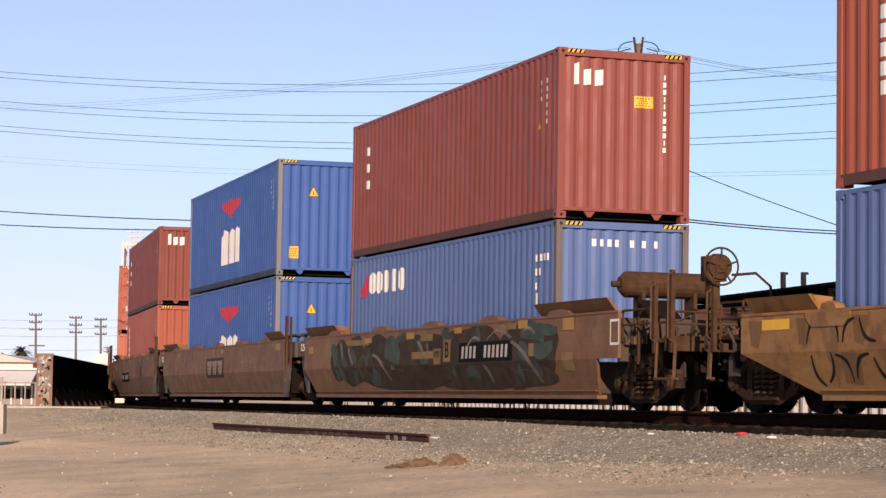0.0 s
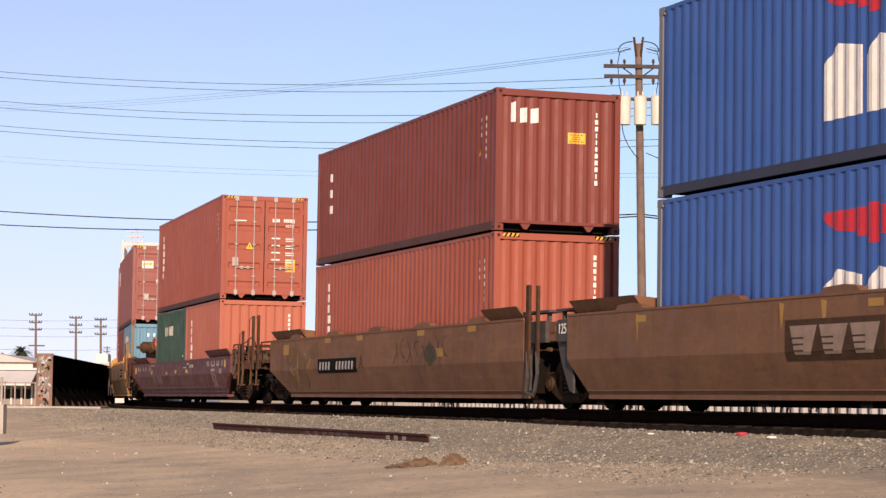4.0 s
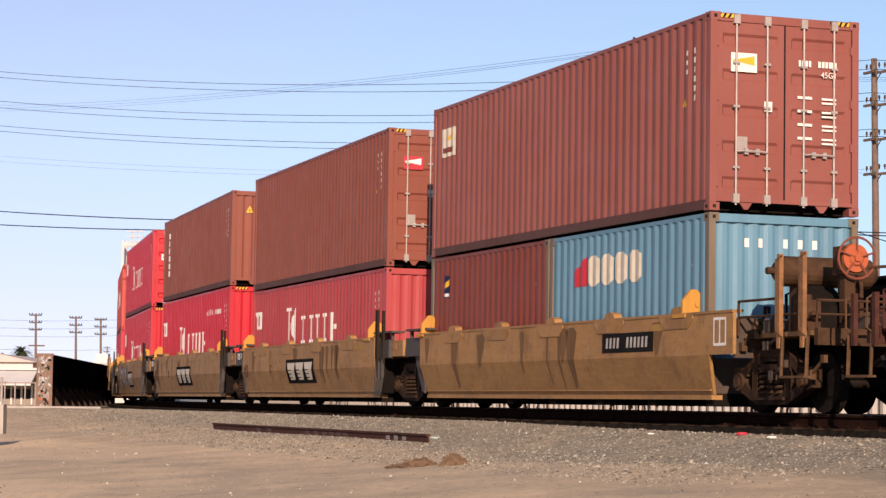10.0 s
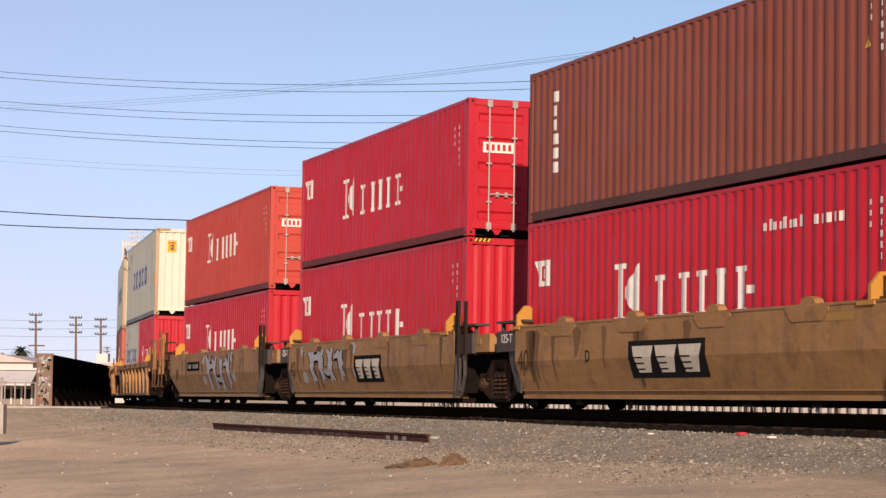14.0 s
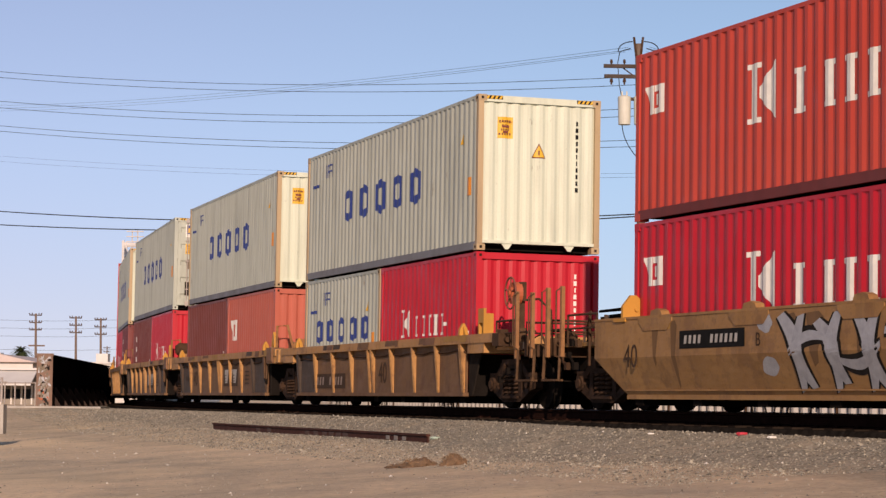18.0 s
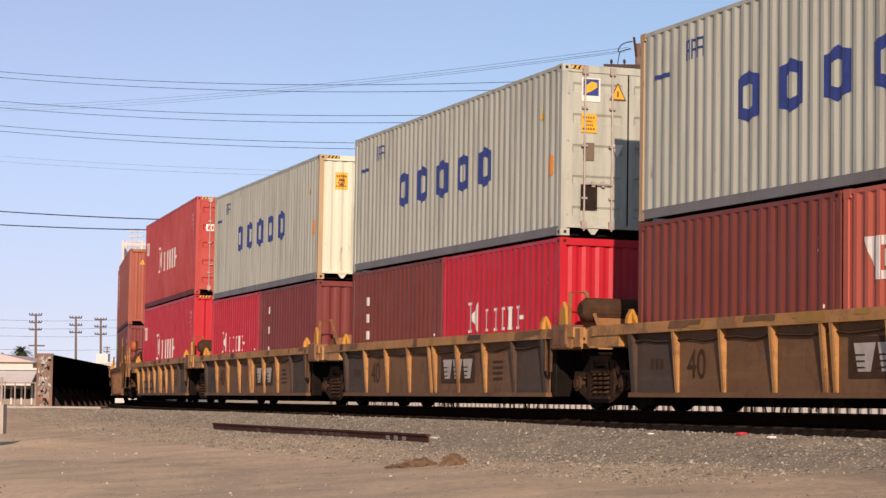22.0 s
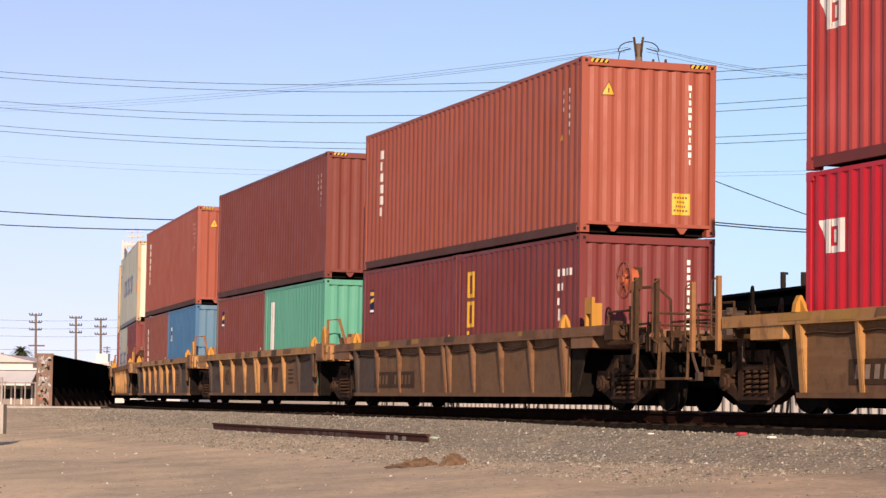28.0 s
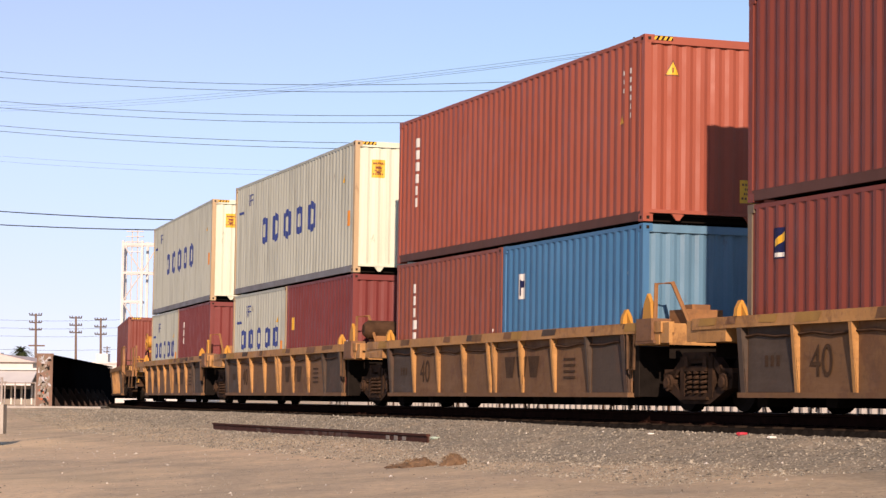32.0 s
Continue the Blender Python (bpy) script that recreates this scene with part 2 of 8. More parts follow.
M = {
    "red_brown": paint("paint_red_brown", (0.205, 0.051, 0.037), 0.22, 0.25, 0.12),
    "red_brown_pale": paint("paint_red_brown_pale", (0.238, 0.070, 0.051), 0.3, 0.22, 0.1),
    "orange_red": paint("paint_orange_red", (0.295, 0.070, 0.037), 0.25, 0.22, 0.1),
    "orange_pale": paint("paint_orange_pale", (0.377, 0.107, 0.057), 0.3, 0.2, 0.1),
    "brown_red": paint("paint_brown_red", (0.215, 0.056, 0.031), 0.2, 0.3, 0.15),
    "dark_red": paint("paint_dark_red", (0.170, 0.036, 0.022), 0.18, 0.3, 0.15),
    "wine": paint("paint_wine", (0.165, 0.029, 0.024), 0.15, 0.3, 0.15),
    "bright_red": paint("paint_bright_red", (0.46, 0.010, 0.020), 0.12, 0.2, 0.08, 0.42),
    "faded_red": paint("paint_faded_red", (0.36, 0.045, 0.045), 0.25, 0.25, 0.1),
    "coral_red": paint("paint_coral_red", (0.48, 0.055, 0.032), 0.2, 0.2, 0.08),
    "blue": paint("paint_blue", (0.024, 0.082, 0.27), 0.2, 0.22, 0.06, 0.45),
    "mid_blue": paint("paint_mid_blue", (0.070, 0.127, 0.279), 0.25, 0.25, 0.08),
    "sky_blue": paint("paint_sky_blue", (0.090, 0.225, 0.305), 0.3, 0.3, 0.14),
    "tank_blue": paint("paint_strong_blue", (0.035, 0.150, 0.290), 0.25, 0.3, 0.12),
    "green": paint("paint_green", (0.020, 0.058, 0.030), 0.3, 0.55, 0.35),
    "teal": paint("paint_teal", (0.066, 0.312, 0.213), 0.25, 0.22, 0.08),
    "grey_white": paint("paint_grey_white", (0.395, 0.425, 0.355), 0.15, 0.6, 0.65),
    "rail_grey": paint("paint_rail_grey", (0.16, 0.16, 0.16), 0.2, 0.4, 0.2),
    "post_rust": paint("post_rusty", (0.155, 0.120, 0.078), 0.2, 0.6, 0.7),
    "car_brown": car_paint("car_brown", (0.178, 0.082, 0.033), 0.45, 0.25, 0.6),
    "car_tan": car_paint("car_tan", (0.335, 0.178, 0.056), 0.35, 0.3, 0.62),
    "car_mustard": car_paint("car_mustard", (0.43, 0.220, 0.068), 0.5, 0.35, 0.62),
    "car_maroon": car_paint("car_maroon", (0.128, 0.029, 0.020), 0.12, 0.2, 0.6),
    "yellow": paint("safety_yellow", (0.46, 0.22, 0.03), 0.2, 0.35, 0.25, 0.6),
    "rim_rust": paint("rim_rust", (0.20, 0.055, 0.03), 0.2, 0.3, 0.4, 0.7),
    "orange": paint("orange_wheel", (0.40, 0.090, 0.03), 0.2, 0.3, 0.25, 0.6),
    # bottom rail brown, dark with the shade inside its open channel
    "rail_shaded": paint("rail_shaded", (0.085, 0.036, 0.029), 0.2, 0.4, 0.3, 0.75),
    "car_grime": car_paint("car_grime", (0.175, 0.090, 0.036), 0.6, 0.3, 0.75),
    "bay_grime": car_paint("bay_grime", (0.066, 0.046, 0.032), 0.35, 0.3, 0.8),
    # yellowed, rusty white, brighter than the sides: sunlight on the ends painted in
    "end_sunlit": paint("paint_yellowed_sunlit", (0.56, 0.60, 0.47), 0.1, 0.35, 0.75),
    "emblem_faded": plain("emblem_faded", (0.075, 0.042, 0.022), 0.7, 0.0, 0.3),
    "spare_rust": plain("spare_rail_rust", (0.085, 0.034, 0.024), 0.8, 0.0, 0.3),
    "tan_stain": paint("tan_stain", (0.150, 0.078, 0.028), 0.2, 0.6, 0.6, 0.8),
    "spray_smoke": plain("spray_smoke", (0.062, 0.044, 0.027), 0.75, 0.0, 0.4, 3),
    # truck browns are kept darker than iron to hold the cars' shadow
    "truck_iron": plain("truck_iron", (0.056, 0.031, 0.018), 0.9, 0.0, 0.45),
    "truck_worn": plain("truck_worn", (0.082, 0.046, 0.027), 0.9, 0.0, 0.45),
    "clod": plain("brown_earth", (0.215, 0.130, 0.070), 0.95, 0.0, 0.45, 14),
    # brighter copy of the rusty iron, with sunlight put into the colour
    "iron_lit": plain("lit_iron", (0.13, 0.072, 0.037), 0.75, 0.0, 0.35),
    "iron_maroon": plain("maroon_iron", (0.085, 0.034, 0.024), 0.75, 0.0, 0.3),
    "post_mustard": car_paint("post_mustard", (0.29, 0.135, 0.045), 0.5, 0.35, 0.65),
    "spray_black": plain("spray_black", (0.03, 0.027, 0.024), 0.6, 0.0, 0.3),
    "car_brown_tan": car_paint("car_brown_tan", (0.190, 0.085, 0.034), 0.5, 0.35),
    "patch_ochre": paint("patch_ochre", (0.34, 0.19, 0.045), 0.2, 0.4, 0.25, 0.7),
    "stain_green": plain("stain_green", (0.075, 0.062, 0.035), 0.7, 0.0, 0.3),
    "spray_faint": plain("spray_faint", (0.12, 0.075, 0.06), 0.7, 0.0, 0.3),
    "stencil_tan": plain("stencil_tan", (0.30, 0.21, 0.15), 0.7, 0.0, 0.25),
    "salmon": paint("paint_salmon", (0.43, 0.100, 0.060), 0.2, 0.25, 0.1),
    "faded_blue": paint("paint_faded_blue", (0.085, 0.195, 0.280), 0.4, 0.45, 0.4),
    # grimy black, darkened further so the shade below the cars is in it
    "under": plain("underframe_grime_shade", (0.016, 0.013, 0.011), 0.85),
    "iron": plain("rusty_iron", (0.085, 0.045, 0.024), 0.8, 0.0, 0.35),
    "steel": plain("wheel_steel", (0.022, 0.018, 0.015), 0.7, 0.0),
    "black": plain("black_rubber", (0.02, 0.02, 0.022), 0.6),
    "white": plain("white_paint", (0.76, 0.74, 0.66), 0.6, 0.0, 0.12),
    "cream": plain("cream_paint", (0.62, 0.57, 0.44), 0.6, 0.0, 0.15),
    "galv": plain("galvanised", (0.40, 0.35, 0.31), 0.5, 0.15, 0.2),
    "logo_blue": plain("logo_blue", (0.02, 0.045, 0.22), 0.5, 0.0, 0.2),
    "logo_red": plain("logo_red", (0.5, 0.02, 0.03), 0.5, 0.0, 0.15),
    "decal_yellow": plain("decal_yellow", (0.72, 0.40, 0.02), 0.5, 0.0, 0.12),
    "decal_orange": plain("decal_orange", (0.72, 0.25, 0.02), 0.5, 0.0, 0.12),
    "decal_black": plain("decal_black", (0.02, 0.02, 0.02), 0.5, 0.0, 0.2),
    "chalk": plain("chalk_grey", (0.30, 0.27, 0.23), 0.8, 0.0, 0.3),
    "spray_teal": plain("spray_teal", (0.066, 0.094, 0.078), 0.75, 0.0, 0.35, 3),
    "spray_silver": plain("spray_silver", (0.42, 0.43, 0.44), 0.5, 0.1, 0.25),
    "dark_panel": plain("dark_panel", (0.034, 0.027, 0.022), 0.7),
    "wood": plain("creosoted_wood", (0.190, 0.130, 0.095), 0.85, 0.0, 0.3, 3),
    # ties and rails: the shade under the train is put into these colours
    "tie": plain("tie_wood_shaded", (0.032, 0.023, 0.017), 0.9, 0.0, 0.35, 4),
    "rail": plain("rail_rust_shaded", (0.032, 0.015, 0.011), 0.8, 0.0, 0.3),
    "railtop": plain("rail_head", (0.35, 0.32, 0.29), 0.3, 0.8, 0.15),
    "wire": plain("wire", (0.03, 0.03, 0.035), 0.6),
    "concrete": plain("concrete", (0.42, 0.39, 0.34), 0.85, 0.0, 0.2, 2),
    "wallwhite": plain("white_wall", (0.62, 0.60, 0.56), 0.8, 0.0, 0.12, 1),
    "dullwall": plain("dull_wall", (0.28, 0.25, 0.21), 0.85, 0.0, 0.2, 1),
    "shed": plain("shed_dark", (0.010, 0.010, 0.011), 0.8, 0.0, 0.3, 1),
    "girder": plain("girder_black", (0.007, 0.007, 0.008), 0.7, 0.0, 0.3, 1),
    # lighter brown for the knees: the light on their edges is painted in
    "girder_lit": plain("girder_brace_lit", (0.055, 0.036, 0.028), 0.8, 0.0, 0.3, 2),
    "end_rust": paint("mottled_end", (0.19, 0.115, 0.08), 0.3, 0.6, 0.9, 0.8),
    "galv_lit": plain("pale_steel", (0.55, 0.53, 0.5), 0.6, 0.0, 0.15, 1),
    "pinkroof": plain("pale_roof", (0.55, 0.46, 0.42), 0.8, 0.0, 0.1, 1),
    "glass_dark": plain("dark_window", (0.02, 0.025, 0.03), 0.15),
    "car_rusty": car_paint("car_rusty_brown", (0.205, 0.100, 0.042), 0.75, 0.3),
    "end_grey": car_paint("end_dark_grey", (0.052, 0.047, 0.042), 0.25, 0.3),
    "post_grey": paint("post_grey_brown", (0.13, 0.105, 0.095), 0.2, 0.6, 0.5, 0.7),
    "ochre_dull": car_paint("ochre_dull", (0.21, 0.135, 0.045), 0.35, 0.3),
    "stencil_pale": plain("stencil_pale", (0.50, 0.47, 0.41), 0.7, 0.0, 0.25),
    "logo_navy": plain("logo_navy", (0.014, 0.02, 0.075), 0.6, 0.0, 0.2),
    "can_red": plain("can_red", (0.62, 0.05, 0.07), 0.5, 0.0, 0.2),
    "litter_green": plain("litter_green", (0.42, 0.55, 0.45), 0.6, 0.0, 0.3),
    "car_ochre": car_paint("car_ochre", (0.275, 0.140, 0.042), 0.6, 0.35, 0.65),
    "post_cream": paint("post_cream_rusty", (0.40, 0.29, 0.16), 0.3, 0.5, 0.8),
    "rail_red": paint("rail_red", (0.15, 0.028, 0.026), 0.2, 0.45, 0.3, 0.7),
    "rail_blue": paint("rail_blue", (0.028, 0.036, 0.062), 0.2, 0.45, 0.4, 0.7),
    "worn_red": paint("paint_worn_red", (0.40, 0.045, 0.035), 0.75, 0.25, 0.1, 0.5),
    "arm_wood": plain("dark_arm_wood", (0.095, 0.070, 0.056), 0.85, 0.0, 0.3, 3),
    "sticker_ink": plain("sticker_ink", (0.16, 0.05, 0.02), 0.6, 0.0, 0.2),
    # oily ballast, taken near black to carry the train's shade as well
    "bed_dark": plain("oiled_shade_ballast", (0.030, 0.025, 0.020), 0.95, 0.0, 0.5, 9),
    "can_cream": plain("can_cream", (0.58, 0.57, 0.47), 0.6, 0.0, 0.12, 3),
    "leaf": plain("palm_leaf", (0.055, 0.075, 0.03), 0.6, 0.0, 0.3, 2),
    "weed": plain("dry_weed", (0.22, 0.14, 0.075), 0.9, 0.0, 0.3, 5),
}
# ---------------------------------------------------------------- mesh tools
def box(bm, x0, x1, y0, y1, z0, z1):
    vs = [bm.verts.new((x, y, z)) for z in (z0, z1) for x, y in ((x0, y0), (x1, y0), (x1, y1), (x0, y1))]
    for f in ((0, 3, 2, 1), (4, 5, 6, 7), (0, 1, 5, 4), (1, 2, 6, 5), (2, 3, 7, 6), (3, 0, 4, 7)):
        bm.faces.new([vs[i] for i in f])


def prism(bm, pts, a, b, axis="y"):
    """Extrude a polygon: axis y takes (x, z) points from y=a to y=b, axis x takes (y, z) from x=a to b, z takes (x, y)."""
    put = {"y": lambda p, q: (p[0], q, p[1]), "x": lambda p, q: (q, p[0], p[1]), "z": lambda p, q: (p[0], p[1], q)}[axis]
    lo = [bm.verts.new(put(p, a)) for p in pts]
    hi = [bm.verts.new(put(p, b)) for p in pts]
    n = len(pts)
    bm.faces.new(lo)
    bm.faces.new(hi[::-1])
    for i in range(n):
        j = (i + 1) % n
        bm.faces.new((lo[j], lo[i], hi[i], hi[j]))


def tube(bm, p, q, r, n=8, r2=None):
    p, q = Vector(p), Vector(q)
    r2 = r if r2 is None else r2
    z = (q - p).normalized()
    x = z.orthogonal().normalized()
    y = z.cross(x)
    lo = [bm.verts.new(p + (x * math.cos(2 * math.pi * i / n) + y * math.sin(2 * math.pi * i / n)) * r) for i in range(n)]
    hi = [bm.verts.new(q + (x * math.cos(2 * math.pi * i / n) + y * math.sin(2 * math.pi * i / n)) * r2) for i in range(n)]
    for i in range(n):
        j = (i + 1) % n
        bm.faces.new((lo[i], lo[j], hi[j], hi[i]))
    bm.faces.new(lo[::-1])
    bm.faces.new(hi)


def pipe(bm, pts, r, n=6):
    """A bent round bar through the points, one connected skin."""
    pts = [Vector(p) for p in pts]
    prev, x = None, None
    for i, p in enumerate(pts):
        z = (pts[min(i + 1, len(pts) - 1)] - pts[max(i - 1, 0)]).normalized()
        x = z.orthogonal().normalized() if x is None else (x - z * x.dot(z)).normalized()
        y = z.cross(x)
        cur = [bm.verts.new(p + (x * math.cos(2 * math.pi * k / n) + y * math.sin(2 * math.pi * k / n)) * r) for k in range(n)]
        if prev:
            for k in range(n):
                j = (k + 1) % n
                bm.faces.new((prev[k], prev[j], cur[j], cur[k]))
        else:
            bm.faces.new(cur[::-1])
        prev = cur
    bm.faces.new(prev)


def ring(bm, c, axis, big, small, n=28, m=6):
    c, z = Vector(c), Vector(axis).normalized()
    x = z.orthogonal().normalized()
    y = z.cross(x)
    rows = []
    for i in range(n):
        a = 2 * math.pi * i / n
        d = x * math.cos(a) + y * math.sin(a)
        rows.append([bm.verts.new(c + d * (big + small * math.cos(2 * math.pi * j / m)) + z * small * math.sin(2 * math.pi * j / m)) for j in range(m)])
    for i in range(n):
        for j in range(m):
            bm.faces.new((rows[i][j], rows[(i + 1) % n][j], rows[(i + 1) % n][(j + 1) % m], rows[i][(j + 1) % m]))


def shape(key, build, cache={}):
    """A mesh built once and shared under its key."""
    if key not in cache:
        bm = bmesh.new()
        build(bm)
        bmesh.ops.recalc_face_normals(bm, faces=bm.faces)
        me = bpy.data.meshes.new(str(key[0]) if isinstance(key, tuple) else key)
        bm.to_mesh(me)
        bm.free()
        me.materials.append(None)
        cache[key] = me
    return cache[key]


def bare(name, me, material, parent=None, label=""):
    ob = new(name, me)
    ob.material_slots[0].link = "OBJECT"
    ob.material_slots[0].material = M[material]
    if parent is not None:
        ob.parent = parent
    if label:
        tagged(ob, label)
    return ob


def part(name, build, material, parent=None, label="", key=None):
    """One mesh object under a thing or a part; build fills a bmesh. A key shares the mesh between alike parts."""
    if key is None:
        key = (name, id(build), len(bpy.data.meshes))
    return bare(name, shape(key, build), material, parent, label)


def thing(name, label, category, group="", kind=""):
    return tagged(new(name), label, category, group, kind)


def smooth(ob):
    for p in ob.data.polygons:
        p.use_smooth = True
    return ob


def letters(name, text, size, material, parent, m, label="", cache={}):
    if (text, size) not in cache:
        cu = bpy.data.curves.new(name, "FONT")
        cu.body, cu.size, cu.align_x, cu.align_y, cu.extrude = text, size, "CENTER", "CENTER", 0.002
        ob = bpy.data.objects.new(name, cu)
        me = bpy.data.meshes.new_from_object(ob)
        bpy.data.objects.remove(ob)
        me.materials.clear()
        me.materials.append(None)
        cache[(text, size)] = me
    out = bare(name, cache[(text, size)], material, parent, label)
    out.matrix_basis = m
    return out


SIDE = Matrix(((1, 0, 0, 0), (0, 0, -1, 0), (0, 1, 0, 0), (0, 0, 0, 1)))   # flat drawing -> upright on the camera's side
FRONT = Matrix(((0, 0, 1, 0), (1, 0, 0, 0), (0, 1, 0, 0), (0, 0, 0, 1)))  # flat drawing -> upright on the leading end
# ---------------------------------------------------------------- containers
WAVE, DEEP = 0.278, 0.027
W2 = 1.219


def breaks(x0, x1, pitch=WAVE):
    """Corners of a trapezoid sheet between x0 and x1: (x, depth)."""
    n = max(1, int(round((x1 - x0) / pitch)))
    p = (x1 - x0) / n
    out = []
    for i in range(n):
        a = x0 + i * p
        out += [(a + p * 0.03, DEEP), (a + p * 0.25, DEEP), (a + p * 0.50, 0.0), (a + p * 0.78, 0.0)]
    return [(x0, DEEP)] + out + [(x1, DEEP)]


def sheet(bm, x0, x1, z0, z1, put, pitch=WAVE):
    prev = None
    for x, d in breaks(x0, x1, pitch):
        cur = [bm.verts.new(put(x, d, z)) for z in (z0, z1)]
        if prev:
            bm.faces.new((prev[0], cur[0], cur[1], prev[1]))
        prev = cur


def on_sheet(bm, traps, prof, put, lift=0.005):
    """Lay flat trapezoids (x0, lo0, hi0, x1, lo1, hi1) on a folded sheet."""
    xs = [p[0] for p in prof]
    ds = [p[1] for p in prof]
    for x0, a0, b0, x1, a1, b1 in traps:
        cuts = [x0] + [x for x in xs if x0 + 1e-4 < x < x1 - 1e-4] + [x1]
        prev = None
        for x in cuts:
            f = (x - x0) / (x1 - x0)
            d = float(np.interp(x, xs, ds)) - lift
            cur = [bm.verts.new(put(x, d, a0 + (a1 - a0) * f)), bm.verts.new(put(x, d, b0 + (b1 - b0) * f))]
            if prev:
                bm.faces.new((prev[0], cur[0], cur[1], prev[1]))
            prev = cur


def bar(x, z, w, h):
    return (x, z, z + h, x + w, z, z + h)


def hexring(x, z, w, h, t):
    c = w * 0.3
    q = h * 0.13
    return [(x, z + q, z + h - q, x + t, z + q * 0.6, z + h - q * 0.6), (x + w - t, z + q * 0.6, z + h - q * 0.6, x + w, z + q, z + h - q),
            (x + t, z + q * 0.6, z + q * 0.6 + t * 0.9, x + w / 2, z, z + t), (x + w / 2, z, z + t, x + w - t, z + q * 0.6, z + q * 0.6 + t * 0.9),
            (x + t, z + h - q * 0.6 - t * 0.9, z + h - q * 0.6, x + w / 2, z + h - t, z + h), (x + w / 2, z + h - t, z + h, x + w - t, z + h - q * 0.6 - t * 0.9, z + h - q * 0.6)]


def row_of(kind, x, z, h):
    """Plain block shapes standing in a row for a painted trade mark: a list of shapes, each a list of trapezoids."""
    out = []
    if kind == "five_blue":
        for i in range(5):
            out.append(hexring(x + i * h * 1.62, z, h * 0.88, h, h * 0.25))
    elif kind == "serif_white":
        w = h * 0.27
        out.append([bar(x - w * 0.4, z, w * 1.8, h * 0.1), bar(x, z + h * 0.1, w, h * 0.92), bar(x - w * 0.4, z + h * 1.02, w * 1.8, h * 0.1)])
        out.append([(x + w * 1.2, z + h * 0.46, z + h * 0.66, x + h * 0.98, z, z + h * 1.1)])
        for i, f in enumerate((1.75, 2.75, 3.45, 4.2, 5.0)):
            xx = x + h * f
            out.append([bar(xx - w * 0.3, z, w * 1.5, h * 0.1), bar(xx, z + h * 0.1, w * 0.9, h * 0.62), bar(xx - w * 0.3, z + h * 0.72, w * 1.5, h * 0.1)])
        out.append([bar(x + h * 5.3, z + h * 0.34, h * 0.3, h * 0.14)])
    elif kind == "block_white":
        for i, (f, w, t) in enumerate(((0, 0.3, 1.15), (0.52, 0.42, 0.85), (1.14, 0.46, 0.85))):
            out.append([(x + h * f, z, z + h * t * 0.9, x + h * (f + w), z + h * 0.06, z + h * t)])
    elif kind == "tall_white":
        for i, (f, w) in enumerate(((0, 1.0), (1.08, 0.78), (1.92, 0.62))):
            out.append([(x + h * f, z, z + h * 0.75, x + h * (f + w * 0.4), z, z + h), (x + h * (f + w * 0.4), z, z + h, x + h * (f + w), z, z + h * 0.9)])
    elif kind == "round_white":
        for i in range(5):
            xx = x + i * h * 1.08
            out.append([(xx, z + h * 0.15, z + h * 0.85, xx + h * 0.2, z, z + h), bar(xx + h * 0.2, z, h * 0.4, h), (xx + h * 0.6, z, z + h, xx + h * 0.84, z + h * 0.15, z + h * 0.85)])
    elif kind == "wing_red":
        out.append([(x, z + h * 0.80, z + h * 0.92, x + h * 0.5, z + h * 0.50, z + h * 0.95), (x + h * 0.5, z + h * 0.50, z + h * 0.95, x + h * 1.5, z + h * 0.42, z + h * 0.95)])
        out.append([bar(x + h * 1.56, z + h * 0.30, h * 0.42, h * 0.66), bar(x + h * 2.04, z + h * 0.12, h * 0.5, h * 0.92), bar(x + h * 2.60, z + h * 0.30, h * 0.42, h * 0.66)])
        out.append([(x + h * 3.08, z + h * 0.42, z + h * 0.95, x + h * 4.1, z + h * 0.50, z + h * 0.95), (x + h * 4.1, z + h * 0.50, z + h * 0.95, x + h * 4.6, z + h * 0.80, z + h * 0.92)])
    elif kind == "flag_white":
        out.append([(x - h * 0.35, z + h * 0.9, z + h, x, z + h * 0.3, z + h)])
        out.append([bar(x + h * 0.04, z, h * 0.28, h), bar(x + h * 0.34, z + h * 0.78, h * 0.4, h * 0.22), bar(x + h * 0.34, z, h * 0.4, h * 0.2), bar(x + h * 0.44, z + h * 0.3, h * 0.2, h * 0.38), bar(x + h * 0.76, z, h * 0.3, h)])
    elif kind == "seal":
        for i in range(3):
            xx = x + i * h * 0.66
            out.append([bar(xx, z, h * 0.09, h), bar(xx + h * 0.09, z + h * 0.86, h * 0.36, h * 0.12), bar(xx + h * 0.09, z + h * 0.4, h * 0.36, h * 0.12), bar(xx + h * 0.45, z, h * 0.09, h)])
    return out


def column_of(x, z, n, h, w, step, seed):
    """Upright column of plain bars, top to bottom, for writing too small to read."""
    rnd = random.Random(seed)
    out = []
    for i in range(n):
        k = rnd.choice((0.35, 0.55, 0.75, 0.75))
        out.append(bar(x + w * (1 - k) / 2, z - i * step, w * k, h))
    return out


def glyphs(traps):
    """One list of trapezoids a painted shape."""
    return traps if traps and isinstance(traps[0], list) else [traps]


def lay(name, traps, prof, put, mat, t, lift=0.005):
    ob = part(name, lambda bm: on_sheet(bm, traps, prof, put, lift), mat, t)
    apart = all(q[0] >= p[3] + 1e-4 or q[3] <= p[0] - 1e-4 or q[1] >= p[2] + 1e-4 or q[2] <= p[1] - 1e-4 for i, p in enumerate(traps) for q in traps[i + 1:])
    if len(traps) > 6 or (len(traps) > 1 and apart):
        tagged(ob, kind="stuff")
    return ob


def side_put(x, d, z):
    return (x, -W2 + d, z)


def far_put(x, d, z):
    return (x, W2 - d, z)


